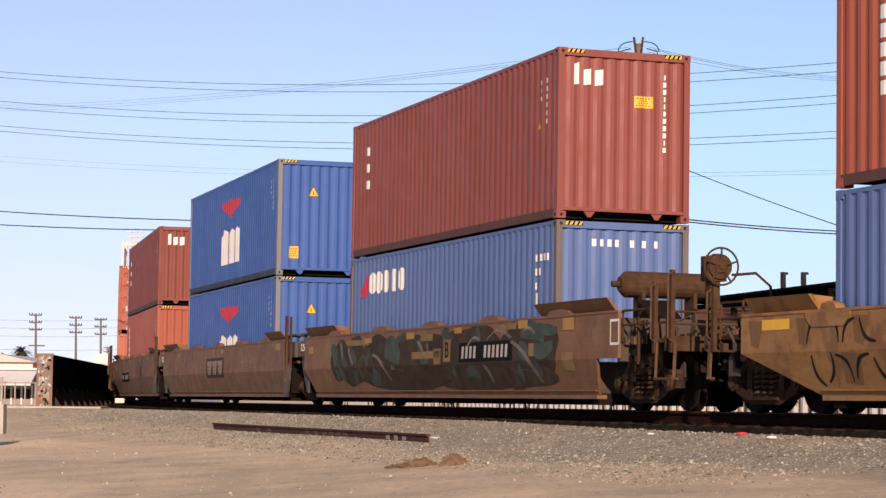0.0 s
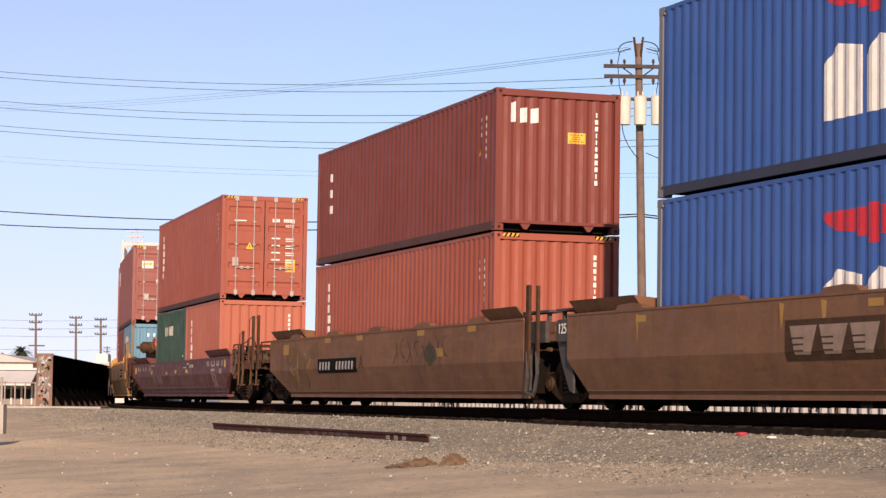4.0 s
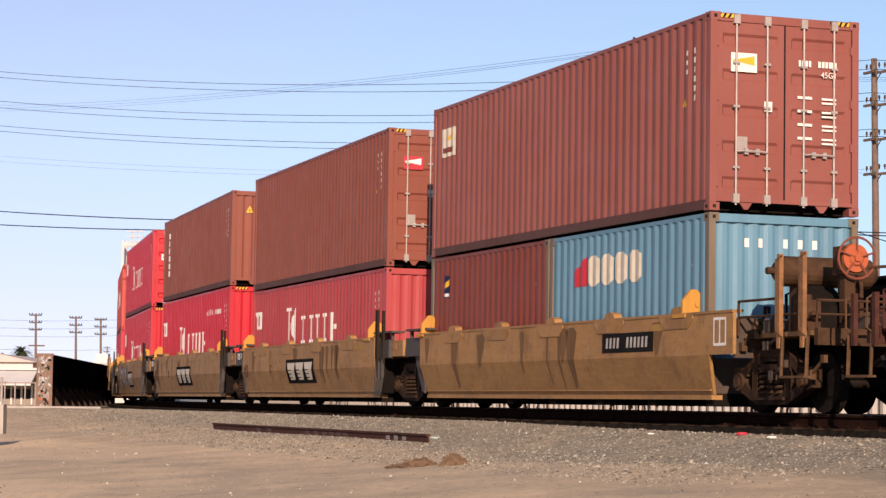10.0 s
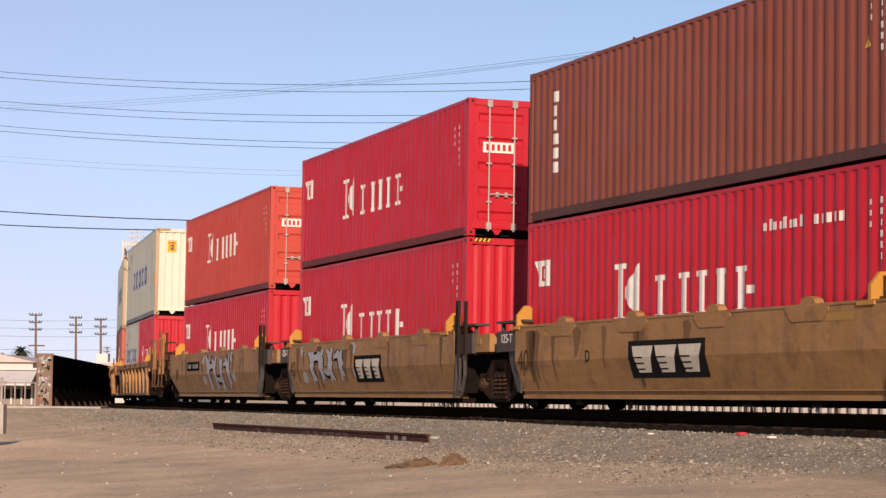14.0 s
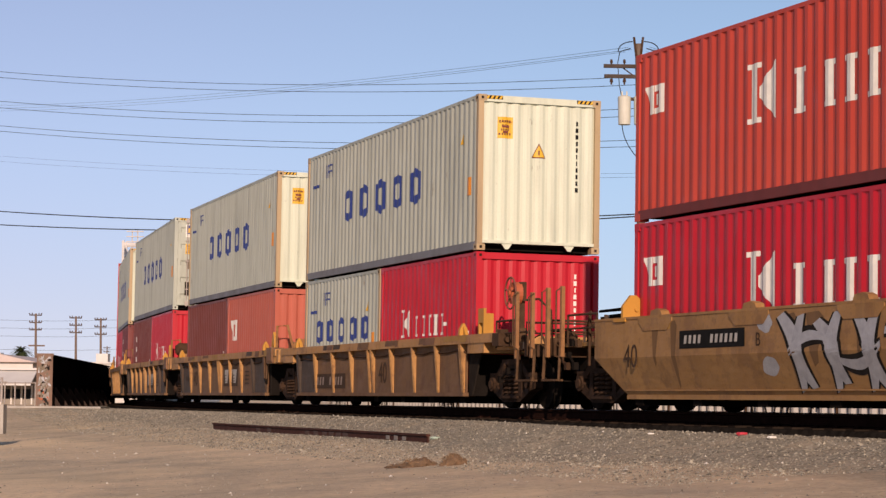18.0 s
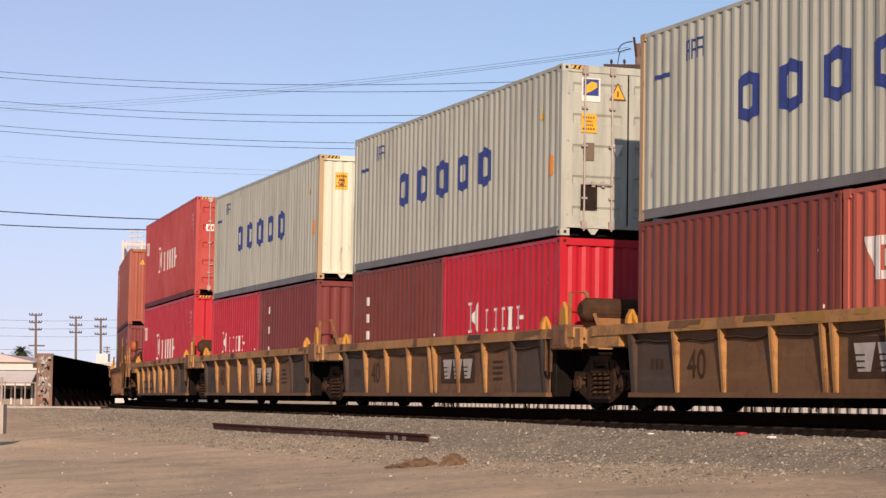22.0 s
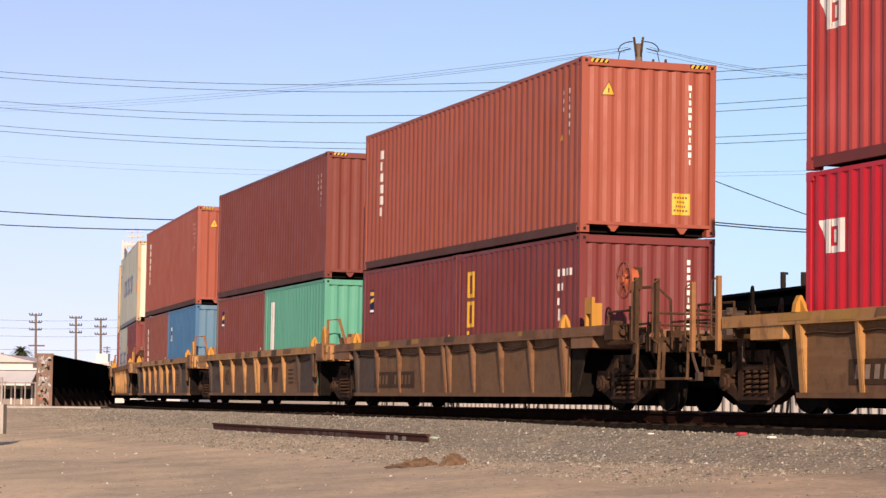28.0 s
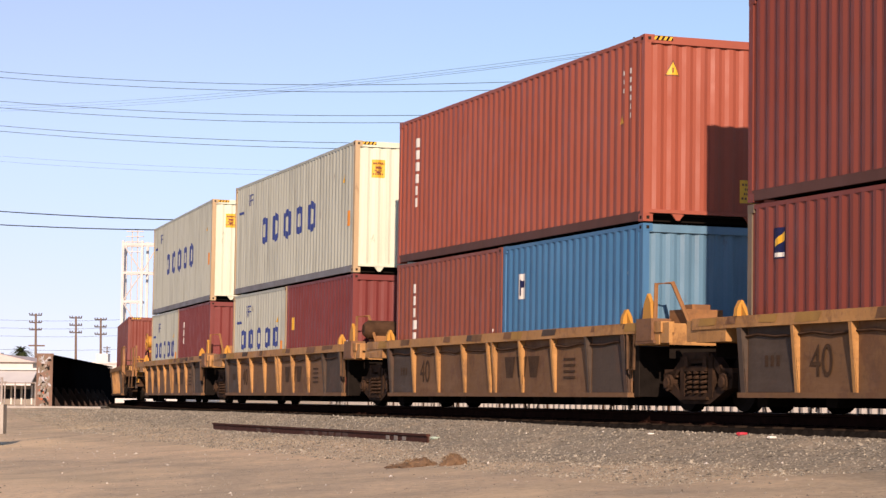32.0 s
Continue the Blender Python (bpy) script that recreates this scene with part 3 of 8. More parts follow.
def container(colour, L=12.192, H=2.896, front="wall", marks=(), end_marks=(), label="", post=None, front_colour=None, rail=None):
    """A steel freight container; its leading end is at +x and its floor at z=0."""
    name = "shipping_container"
    t = thing(name, label, "shipping container", "containers on the train")
    l2 = L / 2
    post = post or colour
    k = (L, H)
    roof_z = H - 0.02

    def posts(bm):
        box(bm, l2 - 0.12, l2 - 0.004, -W2 + 0.003, -W2 + 0.11, 0.12, H - 0.118)
    for i, (sx, sy) in enumerate(((1, 1), (1, -1), (-1, 1), (-1, -1))):
        p = part("corner_post", posts, post, t, key=("corner_post", *k))
        p.scale = (sx, sy, 1)

    def casting(bm):
        box(bm, l2 - 0.178, l2, -W2, -W2 + 0.162, 0.0, 0.118)
        box(bm, l2 - 0.11, l2 + 0.0015, -W2 + 0.045, -W2 + 0.11, 0.03, 0.088)
    for sx in (1, -1):
        for sy in (1, -1):
            for z, sz in ((0, 1), (H, -1)):
                p = part("corner_casting", casting, post, t, key=("corner_casting", L))
                p.location, p.scale = (0, 0, z), (sx, sy, sz)
                if sx == 1:
                    def hole(bm):
                        box(bm, l2 - 0.12, l2 + 0.003, -W2 + 0.055, -W2 + 0.105, 0.035, 0.085)
                        box(bm, l2 - 0.125, l2 - 0.06, -W2 - 0.003, -W2 + 0.06, 0.035, 0.085)
                    q = part("lifting_hole", hole, "dark_panel", p, key=("lifting_hole", L))

    def top_rail(bm):
        box(bm, -l2 + 0.12, l2 - 0.12, -W2 + 0.004, -W2 + 0.064, H - 0.068, H - 0.008)

    def bottom_rail(bm):
        prism(bm, [(-W2 + 0.004, 0.02), (-W2 + 0.06, 0.02), (-W2 + 0.06, 0.04), (-W2 + 0.012, 0.04), (-W2 + 0.012, 0.15), (-W2 + 0.06, 0.15), (-W2 + 0.06, 0.165), (-W2 + 0.004, 0.165)], -l2 + 0.12, l2 - 0.12, "x")
    for sy in (1, -1):
        part("top_side_rail", top_rail, colour, t, key=("top_side_rail", *k)).scale = (1, sy, 1)
        # the default rail colour paints in the channel's shade
        part("bottom_side_rail", bottom_rail, rail or "rail_shaded", t, key=("bottom_side_rail", L)).scale = (1, sy, 1)
    part("side_panel", lambda bm: sheet(bm, -l2 + 0.12, l2 - 0.12, 0.16, H - 0.066, side_put), colour, t, key=("side_panel", *k))
    part("side_panel", lambda bm: sheet(bm, -l2 + 0.12, l2 - 0.12, 0.16, H - 0.066, far_put), colour, t, key=("side_panel_far", *k))

    def roof(bm):
        n = int(L / 0.42)
        prev = None
        for i in range(n):
            a = -l2 + 0.13 + (L - 0.26) * i / n
            for f, dz in ((0.0, 0), (0.35, 0), (0.5, -0.016), (0.85, -0.016)):
                x = a + f * (L - 0.26) / n
                cur = [bm.verts.new((x, y, roof_z + dz)) for y in (-W2 + 0.05, W2 - 0.05)]
                if prev:
                    bm.faces.new((prev[0], cur[0], cur[1], prev[1]))
                prev = cur
    part("roof", roof, colour, t, key=("roof", *k))

    def under(bm):
        box(bm, -l2 + 0.1, l2 - 0.1, -W2 + 0.07, W2 - 0.07, 0.1, 0.16)
        for i in range(int(L / 0.5)):
            x = -l2 + 0.4 + i * 0.5
            if x < l2 - 0.2:
                box(bm, x, x + 0.045, -W2 + 0.06, W2 - 0.06, 0.02, 0.1)
    # near-black frame paints the shaded slot below the container
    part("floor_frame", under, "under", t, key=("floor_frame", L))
    # ends
    fc = front_colour or colour
    y2 = W2 - 0.11

    def header(bm):
        box(bm, l2 - 0.09, l2 - 0.01, -y2 - 0.05, y2 + 0.05, H - 0.13, H - 0.01)

    def sill(bm):
        box(bm, l2 - 0.09, l2 - 0.01, -y2, y2, 0.135, 0.19)
        for y in (-0.62, 0.62):
            prism(bm, [(y - 0.11, 0.135), (y + 0.11, 0.135), (y + 0.03, 0.03), (y - 0.03, 0.03)], l2 - 0.06, l2 - 0.03, "x")
    for sx in (1, -1):
        part("end_header", header, fc if sx == 1 else colour, t, key=("end_header", *k)).scale = (sx, 1, 1)
        part("end_sill", sill, fc if sx == 1 else colour, t, key=("end_sill", *k)).scale = (sx, 1, 1)

    def backing(bm):
        box(bm, l2 - 0.012, l2 - 0.007, -0.17, 0.17, H - 0.085, H - 0.015)

    def stripe(bm):
        prism(bm, [(0, H - 0.08), (0.045, H - 0.08), (0.08, H - 0.02), (0.035, H - 0.02)], l2 - 0.009, l2 - 0.004, "x")
    for sy in ((-1, 1) if H > 2.8 else ()):
        bk = part("hazard_strip", backing, "decal_black", t, "yellow and black hazard strip", key=("hazard_strip", *k))
        bk.location = (0, sy * (y2 - 0.2), 0)
        for i in range(4):
            part("stripe", stripe, "decal_yellow", bk, key=("stripe", *k)).location = (0, -0.165 + i * 0.085, 0)

    def end_put(y, d, z):
        return (l2 - 0.045 - d, y, z)

    def back_put(y, d, z):
        return (-l2 + 0.045 + d, y, z)
    part("end_panel", lambda bm: sheet(bm, -y2, y2, 0.14, H - 0.12, back_put, 0.25), colour, t, key=("end_panel_back", *k))
    if front == "wall":
        part("end_panel", lambda bm: sheet(bm, -y2, y2, 0.14, H - 0.12, end_put, 0.25), fc, t, key=("end_panel", *k))
    else:
        doors(t, k, l2, y2, H, fc)
    prof = breaks(-l2 + 0.12, l2 - 0.12)
    for n, (mat, traps) in enumerate(marks):
        for g in glyphs(traps):
            lay("marking", g, prof, side_put, mat, t, 0.003 + 0.0018 * n)
    eprof = breaks(-y2, y2, 0.25) if front == "wall" else [(-2, 0.0), (2, 0.0)]
    ep = end_put if front == "wall" else (lambda y, d, z: (l2 - 0.018 - d, y, z))
    for n, (mat, traps) in enumerate(end_marks):
        for g in glyphs(traps):
            lay("end_marking", g, eprof, ep, mat, t, 0.003 + 0.0012 * n)
            x0, lo, hi, x1 = g[0][0], g[0][1], g[0][2], g[0][3]
            w, h = x1 - x0, hi - lo
            if mat in ("decal_yellow", "decal_orange") and len(g) == 1 and w > 0.2 and h > 0.15 and g[0][5] == hi:
                for r in range(4):
                    k = (0.8, 0.5, 0.6, 0.86)[r]
                    lay("sticker_writing", [bar(x0 + w * (0.5 - k / 2 + k * i / 5), hi - h * (0.25 + 0.2 * r), w * k / 5 * 0.6, h * 0.10) for i in range(5)], eprof, ep, "sticker_ink", t, 0.0044 + 0.0012 * n)
            elif mat == "decal_yellow" and len(g) == 2 and h < 0.02:
                z, s_ = g[0][1], g[0][5] - g[0][1]
                a, m_, e = x0 - s_ * 0.14, g[0][3], g[1][3] + s_ * 0.14
                lay("sticker_border", [(a, z - s_ * 0.1, z - s_ * 0.09, m_, z - s_ * 0.1, z + s_ * 1.18), (m_, z - s_ * 0.1, z + s_ * 1.18, e, z - s_ * 0.1, z - s_ * 0.09)], eprof, ep, "sticker_ink", t, 0.002 + 0.0012 * n)
                lay("sticker_sign", [bar(m_ - s_ * 0.06, z + s_ * 0.15, s_ * 0.12, s_ * 0.4)], eprof, ep, "sticker_ink", t, 0.0044 + 0.0012 * n)
    return t


def doors(t, k, l2, y2, H, colour):
    xf = l2 - 0.03

    def leaf(bm):
        a, b = 0.012, y2 - 0.01
        z0, z1 = 0.15, H - 0.13
        n = 5
        prev = None
        cuts = [(z0, 0)]
        step = (z1 - z0) / n
        for i in range(n):
            c = z0 + (i + 0.5) * step
            cuts += [(c - 0.09, 0), (c - 0.05, 0.03), (c + 0.05, 0.03), (c + 0.09, 0)]
        cuts.append((z1, 0))
        for z, d in cuts:
            cur = [bm.verts.new(p) for p in ((xf, a, z), (xf, a + 0.09, z), (xf - d, a + 0.12, z), (xf - d, b - 0.12, z), (xf, b - 0.09, z), (xf, b, z))]
            if prev:
                for i in range(5):
                    bm.faces.new((prev[i], prev[i + 1], cur[i + 1], cur[i]))
            prev = cur

    def rods(bm, y):
        tube(bm, (xf + 0.035, y, 0.09), (xf + 0.035, y, H - 0.06), 0.017)

    def cam_keeper(bm):
        box(bm, xf, xf + 0.06, -0.05, 0.05, 0, 0.13)

    def rod_guide(bm):
        box(bm, xf, xf + 0.055, -0.05, 0.05, 0, 0.035)

    def handle(bm, y, s):
        pts = [(xf + 0.055, y, H * 0.30), (xf + 0.06, y + s * 0.16, H * 0.305), (xf + 0.06, y + s * 0.36, H * 0.30)]
        pipe(bm, pts, 0.016)
        box(bm, xf, xf + 0.06, y + s * 0.16 - 0.03, y + s * 0.16 + 0.03, H * 0.3 - 0.04, H * 0.3 + 0.05)
    for s in (1, -1):
        d = part("door", leaf, colour, t, key=("door", *k))
        d.scale = (1, s, 1)
        for yy in (0.30, 0.80):
            part("lock_rod", lambda bm: rods(bm, s * yy), "galv", d, "galvanised lock rod", key=("lock_rod", *k, s * yy)).scale = (1, s, 1)
            for z in (0.12, H - 0.16):
                part("cam_keeper", cam_keeper, "galv", d, key=("cam_keeper", *k)).location = (0, yy, z)
            for z in (0.62, H * 0.52, H - 0.75):
                part("rod_guide", rod_guide, "galv", d, key=("rod_guide", *k)).location = (0, yy, z)
            part("door_handle", lambda bm: handle(bm, s * yy, s if yy < 0.5 else -s), "galv", d, key=("door_handle", *k, s * yy)).scale = (1, s, 1)

        for z in (0.35, 0.95, 1.6, H - 0.5):
            part("hinge", lambda bm: box(bm, xf - 0.01, xf + 0.025, y2 - 0.03, y2 + 0.07, 0, 0.12), colour, d, key=("hinge", *k)).location = (0, 0, z)

    def gasket(bm):
        box(bm, xf - 0.01, xf + 0.006, -0.012, 0.012, 0.15, H - 0.13)
    part("door_gasket", gasket, "black", t, key=("door_gasket", *k))
# ---------------------------------------------------------------- well cars
SIDE_Y = 1.46
TOP_Z = 1.5
TAN_TOP = 1.38
RIB_TOP = 1.32
LEAN = 0.18   # how far the lower half of a smooth side draws in


def side_shell(bm, r, f, cut_r, cut_f, low=0.22, crease=0.80, top=TOP_Z, step_f=0.0):
    """Side of a smooth well from u=r to u=f; cut: how far the lower corner is drawn back."""
    th = 0.05
    up = [(r, crease), (f, crease), (f, top), (r, top)]
    prism(bm, up, -SIDE_Y, -SIDE_Y + th)
    dn = [(r + cut_r, low), (f - cut_f, low), (f - step_f, crease), (r, crease)]
    lo = [bm.verts.new((x, -SIDE_Y + (LEAN if z == low else 0.0), z)) for x, z in dn]
    hi = [bm.verts.new((x, -SIDE_Y + th + (LEAN if z == low else 0.0), z)) for x, z in dn]
    bm.faces.new(lo)
    bm.faces.new(hi[::-1])
    for i in range(4):
        j = (i + 1) % 4
        bm.faces.new((lo[j], lo[i], hi[i], hi[j]))


def smooth_car(colour, r, f, cut_r, cut_f, label, TOP_Z=1.5, step_f=0.0):
    t = thing("well_car", label, "rail car", "cars of the train")
    for sy in (1, -1):
        part("side_plate", lambda bm: side_shell(bm, r, f, cut_r, cut_f, top=TOP_Z, step_f=step_f), colour, t, key=("side_plate", r, f, cut_r, cut_f)).scale = (1, sy, 1)

        def chord(bm):
            box(bm, r, f, -SIDE_Y - 0.012, -SIDE_Y + 0.16, TOP_Z - 0.002, TOP_Z + 0.035)
            box(bm, r + cut_r, f - cut_f, -SIDE_Y + LEAN - 0.03, -SIDE_Y + LEAN + 0.14, 0.17, 0.235)
            box(bm, r + cut_r, f - cut_f, -SIDE_Y + LEAN - 0.05, -SIDE_Y + LEAN - 0.025, 0.295, 0.315)
        part("top_chord", chord, colour, t, key=("top_chord", r, f, cut_r, cut_f)).scale = (1, sy, 1)

    for i in range(7):
        x = r + cut_r + 0.2 + (f - cut_f - r - cut_r - 0.5) * i / 6
        part("floor_bearer", lambda bm: box(bm, 0, 0.28, -SIDE_Y + 0.2, SIDE_Y - 0.2, 0.08, 0.26), "under", t, key="floor_bearer").location = (x, 0, 0)
    # end bulkheads and the sloping shoulders down to the trucks
    for e, sgn, c in ((f, 1, cut_f), (r, -1, cut_r)):
        def bulk(bm):
            box(bm, e - sgn * 0.02, e - sgn * 0.10, -SIDE_Y + 0.05, SIDE_Y - 0.05, 0.75, TOP_Z - 0.08)
            box(bm, e - sgn * (c + 0.05), e - sgn * (c + 0.12), -SIDE_Y + 0.2, SIDE_Y - 0.2, 0.2, 0.76)
        part("end_bulkhead", bulk, "bay_grime", t, key=("end_bulkhead", e, c, sgn))
    # hand-hold guides bolted on the chord
    n = 0 if colour == "car_maroon" else 4 if f < 7 else 5
    for i in range(n):
        x = r + (f - r) * (i + 0.75) / (n + 0.5)

        def lug(bm):
            w = 0.5 if colour in ("car_brown", "car_brown_tan") else 0.2
            if w < 0.5:
                prism(bm, [(-0.56, TOP_Z - 0.06), (-0.40, TOP_Z - 0.19), (0.40, TOP_Z - 0.19), (0.56, TOP_Z - 0.06), (0.56, TOP_Z - 0.003), (-0.56, TOP_Z - 0.003)], -SIDE_Y - 0.014, -SIDE_Y + 0.002)
            prism(bm, [(-w, TOP_Z + 0.034), (w, TOP_Z + 0.034), (w * 0.8, TOP_Z + 0.10), (w * 0.2, TOP_Z + 0.135), (-w * 0.8, TOP_Z + 0.11)], -SIDE_Y + 0.0, -SIDE_Y + 0.14)
        part("stacking_lug", lug, colour, t, key=("stacking_lug", TOP_Z, f < 7.5)).location = (x, 0, 0)
    return t


def ribbed_car(colour, r, f, label, ends=(7.3, 7.3), dark=(True, True)):
    """Well with a deep top chord and outside posts over recessed side sheets."""
    t = thing("well_car", label, "rail car", "cars of the train")
    top = RIB_TOP
    for sy in (1, -1):
        def chord(bm):
            box(bm, -ends[0], ends[1], -SIDE_Y, -SIDE_Y + 0.22, top - 0.16, top)

        def web(bm):
            box(bm, r, f, -SIDE_Y + 0.11, -SIDE_Y + 0.14, 0.26, top - 0.15)

        def angle(bm):
            box(bm, r, f, -SIDE_Y + 0.05, -SIDE_Y + 0.30, 0.2, 0.27)
        part("top_chord", chord, colour, t, key=("ribbed_chord", ends)).scale = (1, sy, 1)
        part("side_sheet", web, "car_grime", t, key=("side_sheet", r, f)).scale = (1, sy, 1)
        part("bottom_angle", angle, "car_grime", t, key=("bottom_angle", r, f)).scale = (1, sy, 1)
        n = 9
        for i in range(n):
            x = r + 0.12 + (f - r - 0.24) * i / (n - 1)

            def rib(bm):
                w = 0.038
                prism(bm, [(-SIDE_Y + 0.01, top - 0.16), (-SIDE_Y + 0.13, top - 0.16), (-SIDE_Y + 0.13, 0.22), (-SIDE_Y + 0.085, 0.22)], -w, -w + 0.025, "x")
                prism(bm, [(-SIDE_Y + 0.01, top - 0.16), (-SIDE_Y + 0.13, top - 0.16), (-SIDE_Y + 0.13, 0.22), (-SIDE_Y + 0.085, 0.22)], w - 0.025, w, "x")
                prism(bm, [(-SIDE_Y, top - 0.165), (-SIDE_Y + 0.02, top - 0.165), (-SIDE_Y + 0.10, 0.22), (-SIDE_Y + 0.08, 0.22)], -w, w, "x")
            for dx in ((-0.13, 0.13) if i == 4 else (0.0,)):
                ob = part("side_post", rib, "bay_grime" if (i == 0 and dark[0]) or (i >= n - 2 and dark[1]) else colour, t, key="side_post")
                ob.location, ob.scale = (x + dx, 0, 0), (1.7 if i in (0, n - 1) else 1.0, sy, 1)
    for sgn in (1, -1):
        def wing(bm):
            slope = [(6.32, 0.42), (6.55, 0.85), (6.9, top - 0.16)] if ends[1 if sgn > 0 else 0] > 7.5 else [(6.18, top - 0.16)]
            prism(bm, [(f, 0.21), (6.18, 0.21)] + slope + [(f, top - 0.16)], -SIDE_Y + 0.16, -SIDE_Y + 0.19)
        for sy in (1, -1):
            # dark colour stands in for the shadow on the sloping end sheet
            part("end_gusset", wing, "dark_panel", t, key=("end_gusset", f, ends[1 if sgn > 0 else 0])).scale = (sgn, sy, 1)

        def deck(bm):
            box(bm, sgn * 6.3, sgn * 7.2, -SIDE_Y + 0.02, SIDE_Y - 0.02, top - 0.34, top - 0.02)
        part("end_deck", deck, colour, t, key=("end_deck", sgn, f))
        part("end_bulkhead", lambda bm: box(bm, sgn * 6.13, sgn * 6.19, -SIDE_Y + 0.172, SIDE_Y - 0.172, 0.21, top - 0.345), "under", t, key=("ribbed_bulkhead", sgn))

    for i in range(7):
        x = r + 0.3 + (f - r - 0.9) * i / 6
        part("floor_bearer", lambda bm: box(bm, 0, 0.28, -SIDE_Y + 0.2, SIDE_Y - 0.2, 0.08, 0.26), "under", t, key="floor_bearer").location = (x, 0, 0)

    def airline(bm):
        pts = [(x, -SIDE_Y + 0.085, top - 0.26 - 0.05 * math.sin(x * 2.3) ** 2) for x in np.linspace(r, f, 25)]
        pipe(bm, pts, 0.018, 5)
    part("air_pipe", airline, "iron", t, key=("air_pipe", r, f))
    return t


def guide(parent, x, sy=1, h=0.36, z=TOP_Z, w=0.36, peak=False):
    """Pointed plate across the car's corner that leads a container down into the well."""
    def g(bm):
        y = -SIDE_Y - 0.02
        if peak:
            prism(bm, [(y, z), (y + w, z), (y + w * 0.9, z + h * 0.5), (y + w * 0.55, z + h), (y + w * 0.4, z + h), (y + w * 0.08, z + h * 0.5)], -0.05, 0.05, "x")
            prism(bm, [(-0.2, z), (0.2, z), (0.03, z + h * 0.9), (-0.03, z + h * 0.9)], y + w * 0.4, y + w * 0.6)
            return
        prism(bm, [(y, z), (y + w * 0.9, z), (y + w, z + h * 0.45), (y + w * 0.80, z + h * 0.86), (y + w * 0.62, z + h), (y + w * 0.38, z + h), (y, z + h * 0.55)], -0.035, 0.035, "x")
        prism(bm, [(-0.26, z), (0.03, z), (0.03, z + h * 0.85), (-0.05, z + h * 0.8)], y + w * 0.45, y + w * 0.55)
        tube(bm, (0.03, y + w * 0.62, z + h * 0.42), (0.06, y + w * 0.62, z + h * 0.42), w * 0.09, 8)
        box(bm, -0.3, 0.12, y - 0.01, y + w, z - 0.03, z + 0.02)
    ob = part("corner_guide", g, "yellow", parent, "yellow corner guide", key=("corner_guide", h, z, w))
    ob.location, ob.scale = (x, 0, 0), (1, sy, 1)
    return ob


def truck(offset, label="rusty cast-steel freight truck on dark wheels"):
    t = thing("freight_truck", label, "bogie", "trucks of the train")
    part("bolster", lambda bm: box(bm, -0.2, 0.2, -1.05, 1.05, 0.42, 0.72), "under", t, key="bolster")
    for sy in (1, -1):
        def frame_side(bm):
            prism(bm, [(-1.12, 0.46), (-1.12, 0.55), (-0.8, 0.60), (-0.45, 0.84), (0.45, 0.84), (0.8, 0.60), (1.12, 0.55), (1.12, 0.46), (0.78, 0.47), (0.42, 0.70), (-0.42, 0.70), (-0.78, 0.47)], -1.12, -0.98)
            prism(bm, [(-1.12, 0.34), (-1.12, 0.44), (-0.80, 0.43), (-0.52, 0.27), (0.52, 0.27), (0.80, 0.43), (1.12, 0.44), (1.12, 0.34), (0.92, 0.30), (0.55, 0.16), (0.42, 0.11), (-0.42, 0.11), (-0.55, 0.16), (-0.92, 0.30)], -1.13, -0.97)
            for sg in (-1, 1):
                box(bm, sg * 0.45 - 0.07, sg * 0.45 + 0.07, -1.14, -0.97, 0.2, 0.8)
                box(bm, sg * 0.95 - 0.16, sg * 0.95 + 0.16, -1.12, -0.98, 0.42, 0.5)
            prism(bm, [(-0.42, 0.76), (0.42, 0.76), (0.42, 0.86), (-0.42, 0.86)], -1.15, -0.95)
            box(bm, -0.40, 0.40, -1.18, -0.93, 0.17, 0.215)
            box(bm, -0.34, 0.34, -1.16, -0.93, 0.585, 0.66)
        s = part("side_frame", frame_side, "truck_iron", t, key="side_frame")
        s.scale = (1, sy, 1)

        def coil(bm):
            pipe(bm, [(0.07 * math.cos(a), -1.08 + 0.08 * math.sin(a), 0.22 + 0.36 * a / 31.4) for a in np.linspace(0, 31.4, 60)], 0.024, 5)
        for x in (-0.24, -0.02, 0.2):
            part("spring", coil, "truck_worn", s, key="spring").location = (x + 0.02, 0, 0)

        def cap(bm):
            tube(bm, (0, -0.96, 0.42), (0, -1.17, 0.42), 0.125, 14)
            tube(bm, (0, -1.16, 0.42), (0, -1.20, 0.42), 0.08, 10)
            box(bm, -0.2, 0.2, -1.12, -0.96, 0.50, 0.62)
        for x in (-0.89, 0.89):
            part("bearing_cap", cap, "truck_worn", s, key="bearing_cap").location = (x, 0, 0)
        for x in (-0.3, 0.3):
            part("friction_wedge", lambda bm: prism(bm, [(-0.07, 0.62), (0.07, 0.62), (0.04, 0.80), (-0.04, 0.80)], -1.16, -1.09), "truck_worn", s, key="friction_wedge").location = (x, 0, 0)
    for x in (-0.89, 0.89):
        def wheels(bm):
            for sy in (1, -1):
                tube(bm, (0, sy * 0.70, 0), (0, sy * 0.83, 0), 0.42, 28, 0.415)
                tube(bm, (0, sy * 0.685, 0), (0, sy * 0.715, 0), 0.445, 28)
                tube(bm, (0, sy * 0.83, 0), (0, sy * 0.87, 0), 0.13, 14)
                for i in range(6):
                    a = i * math.pi / 3
                    tube(bm, (0.24 * math.cos(a), sy * 0.83, 0.24 * math.sin(a)), (0.24 * math.cos(a), sy * 0.835, 0.24 * math.sin(a)), 0.05, 8)
            tube(bm, (0, -0.95, 0), (0, 0.95, 0), 0.075, 12)
        w = part("wheelset", wheels, "steel", t, key="wheelset")
        w.location = (x, 0, 0.42)
        ROLLERS.append((w, offset + x, x))
    MOVERS.append((t, offset, 0.9))
    return t


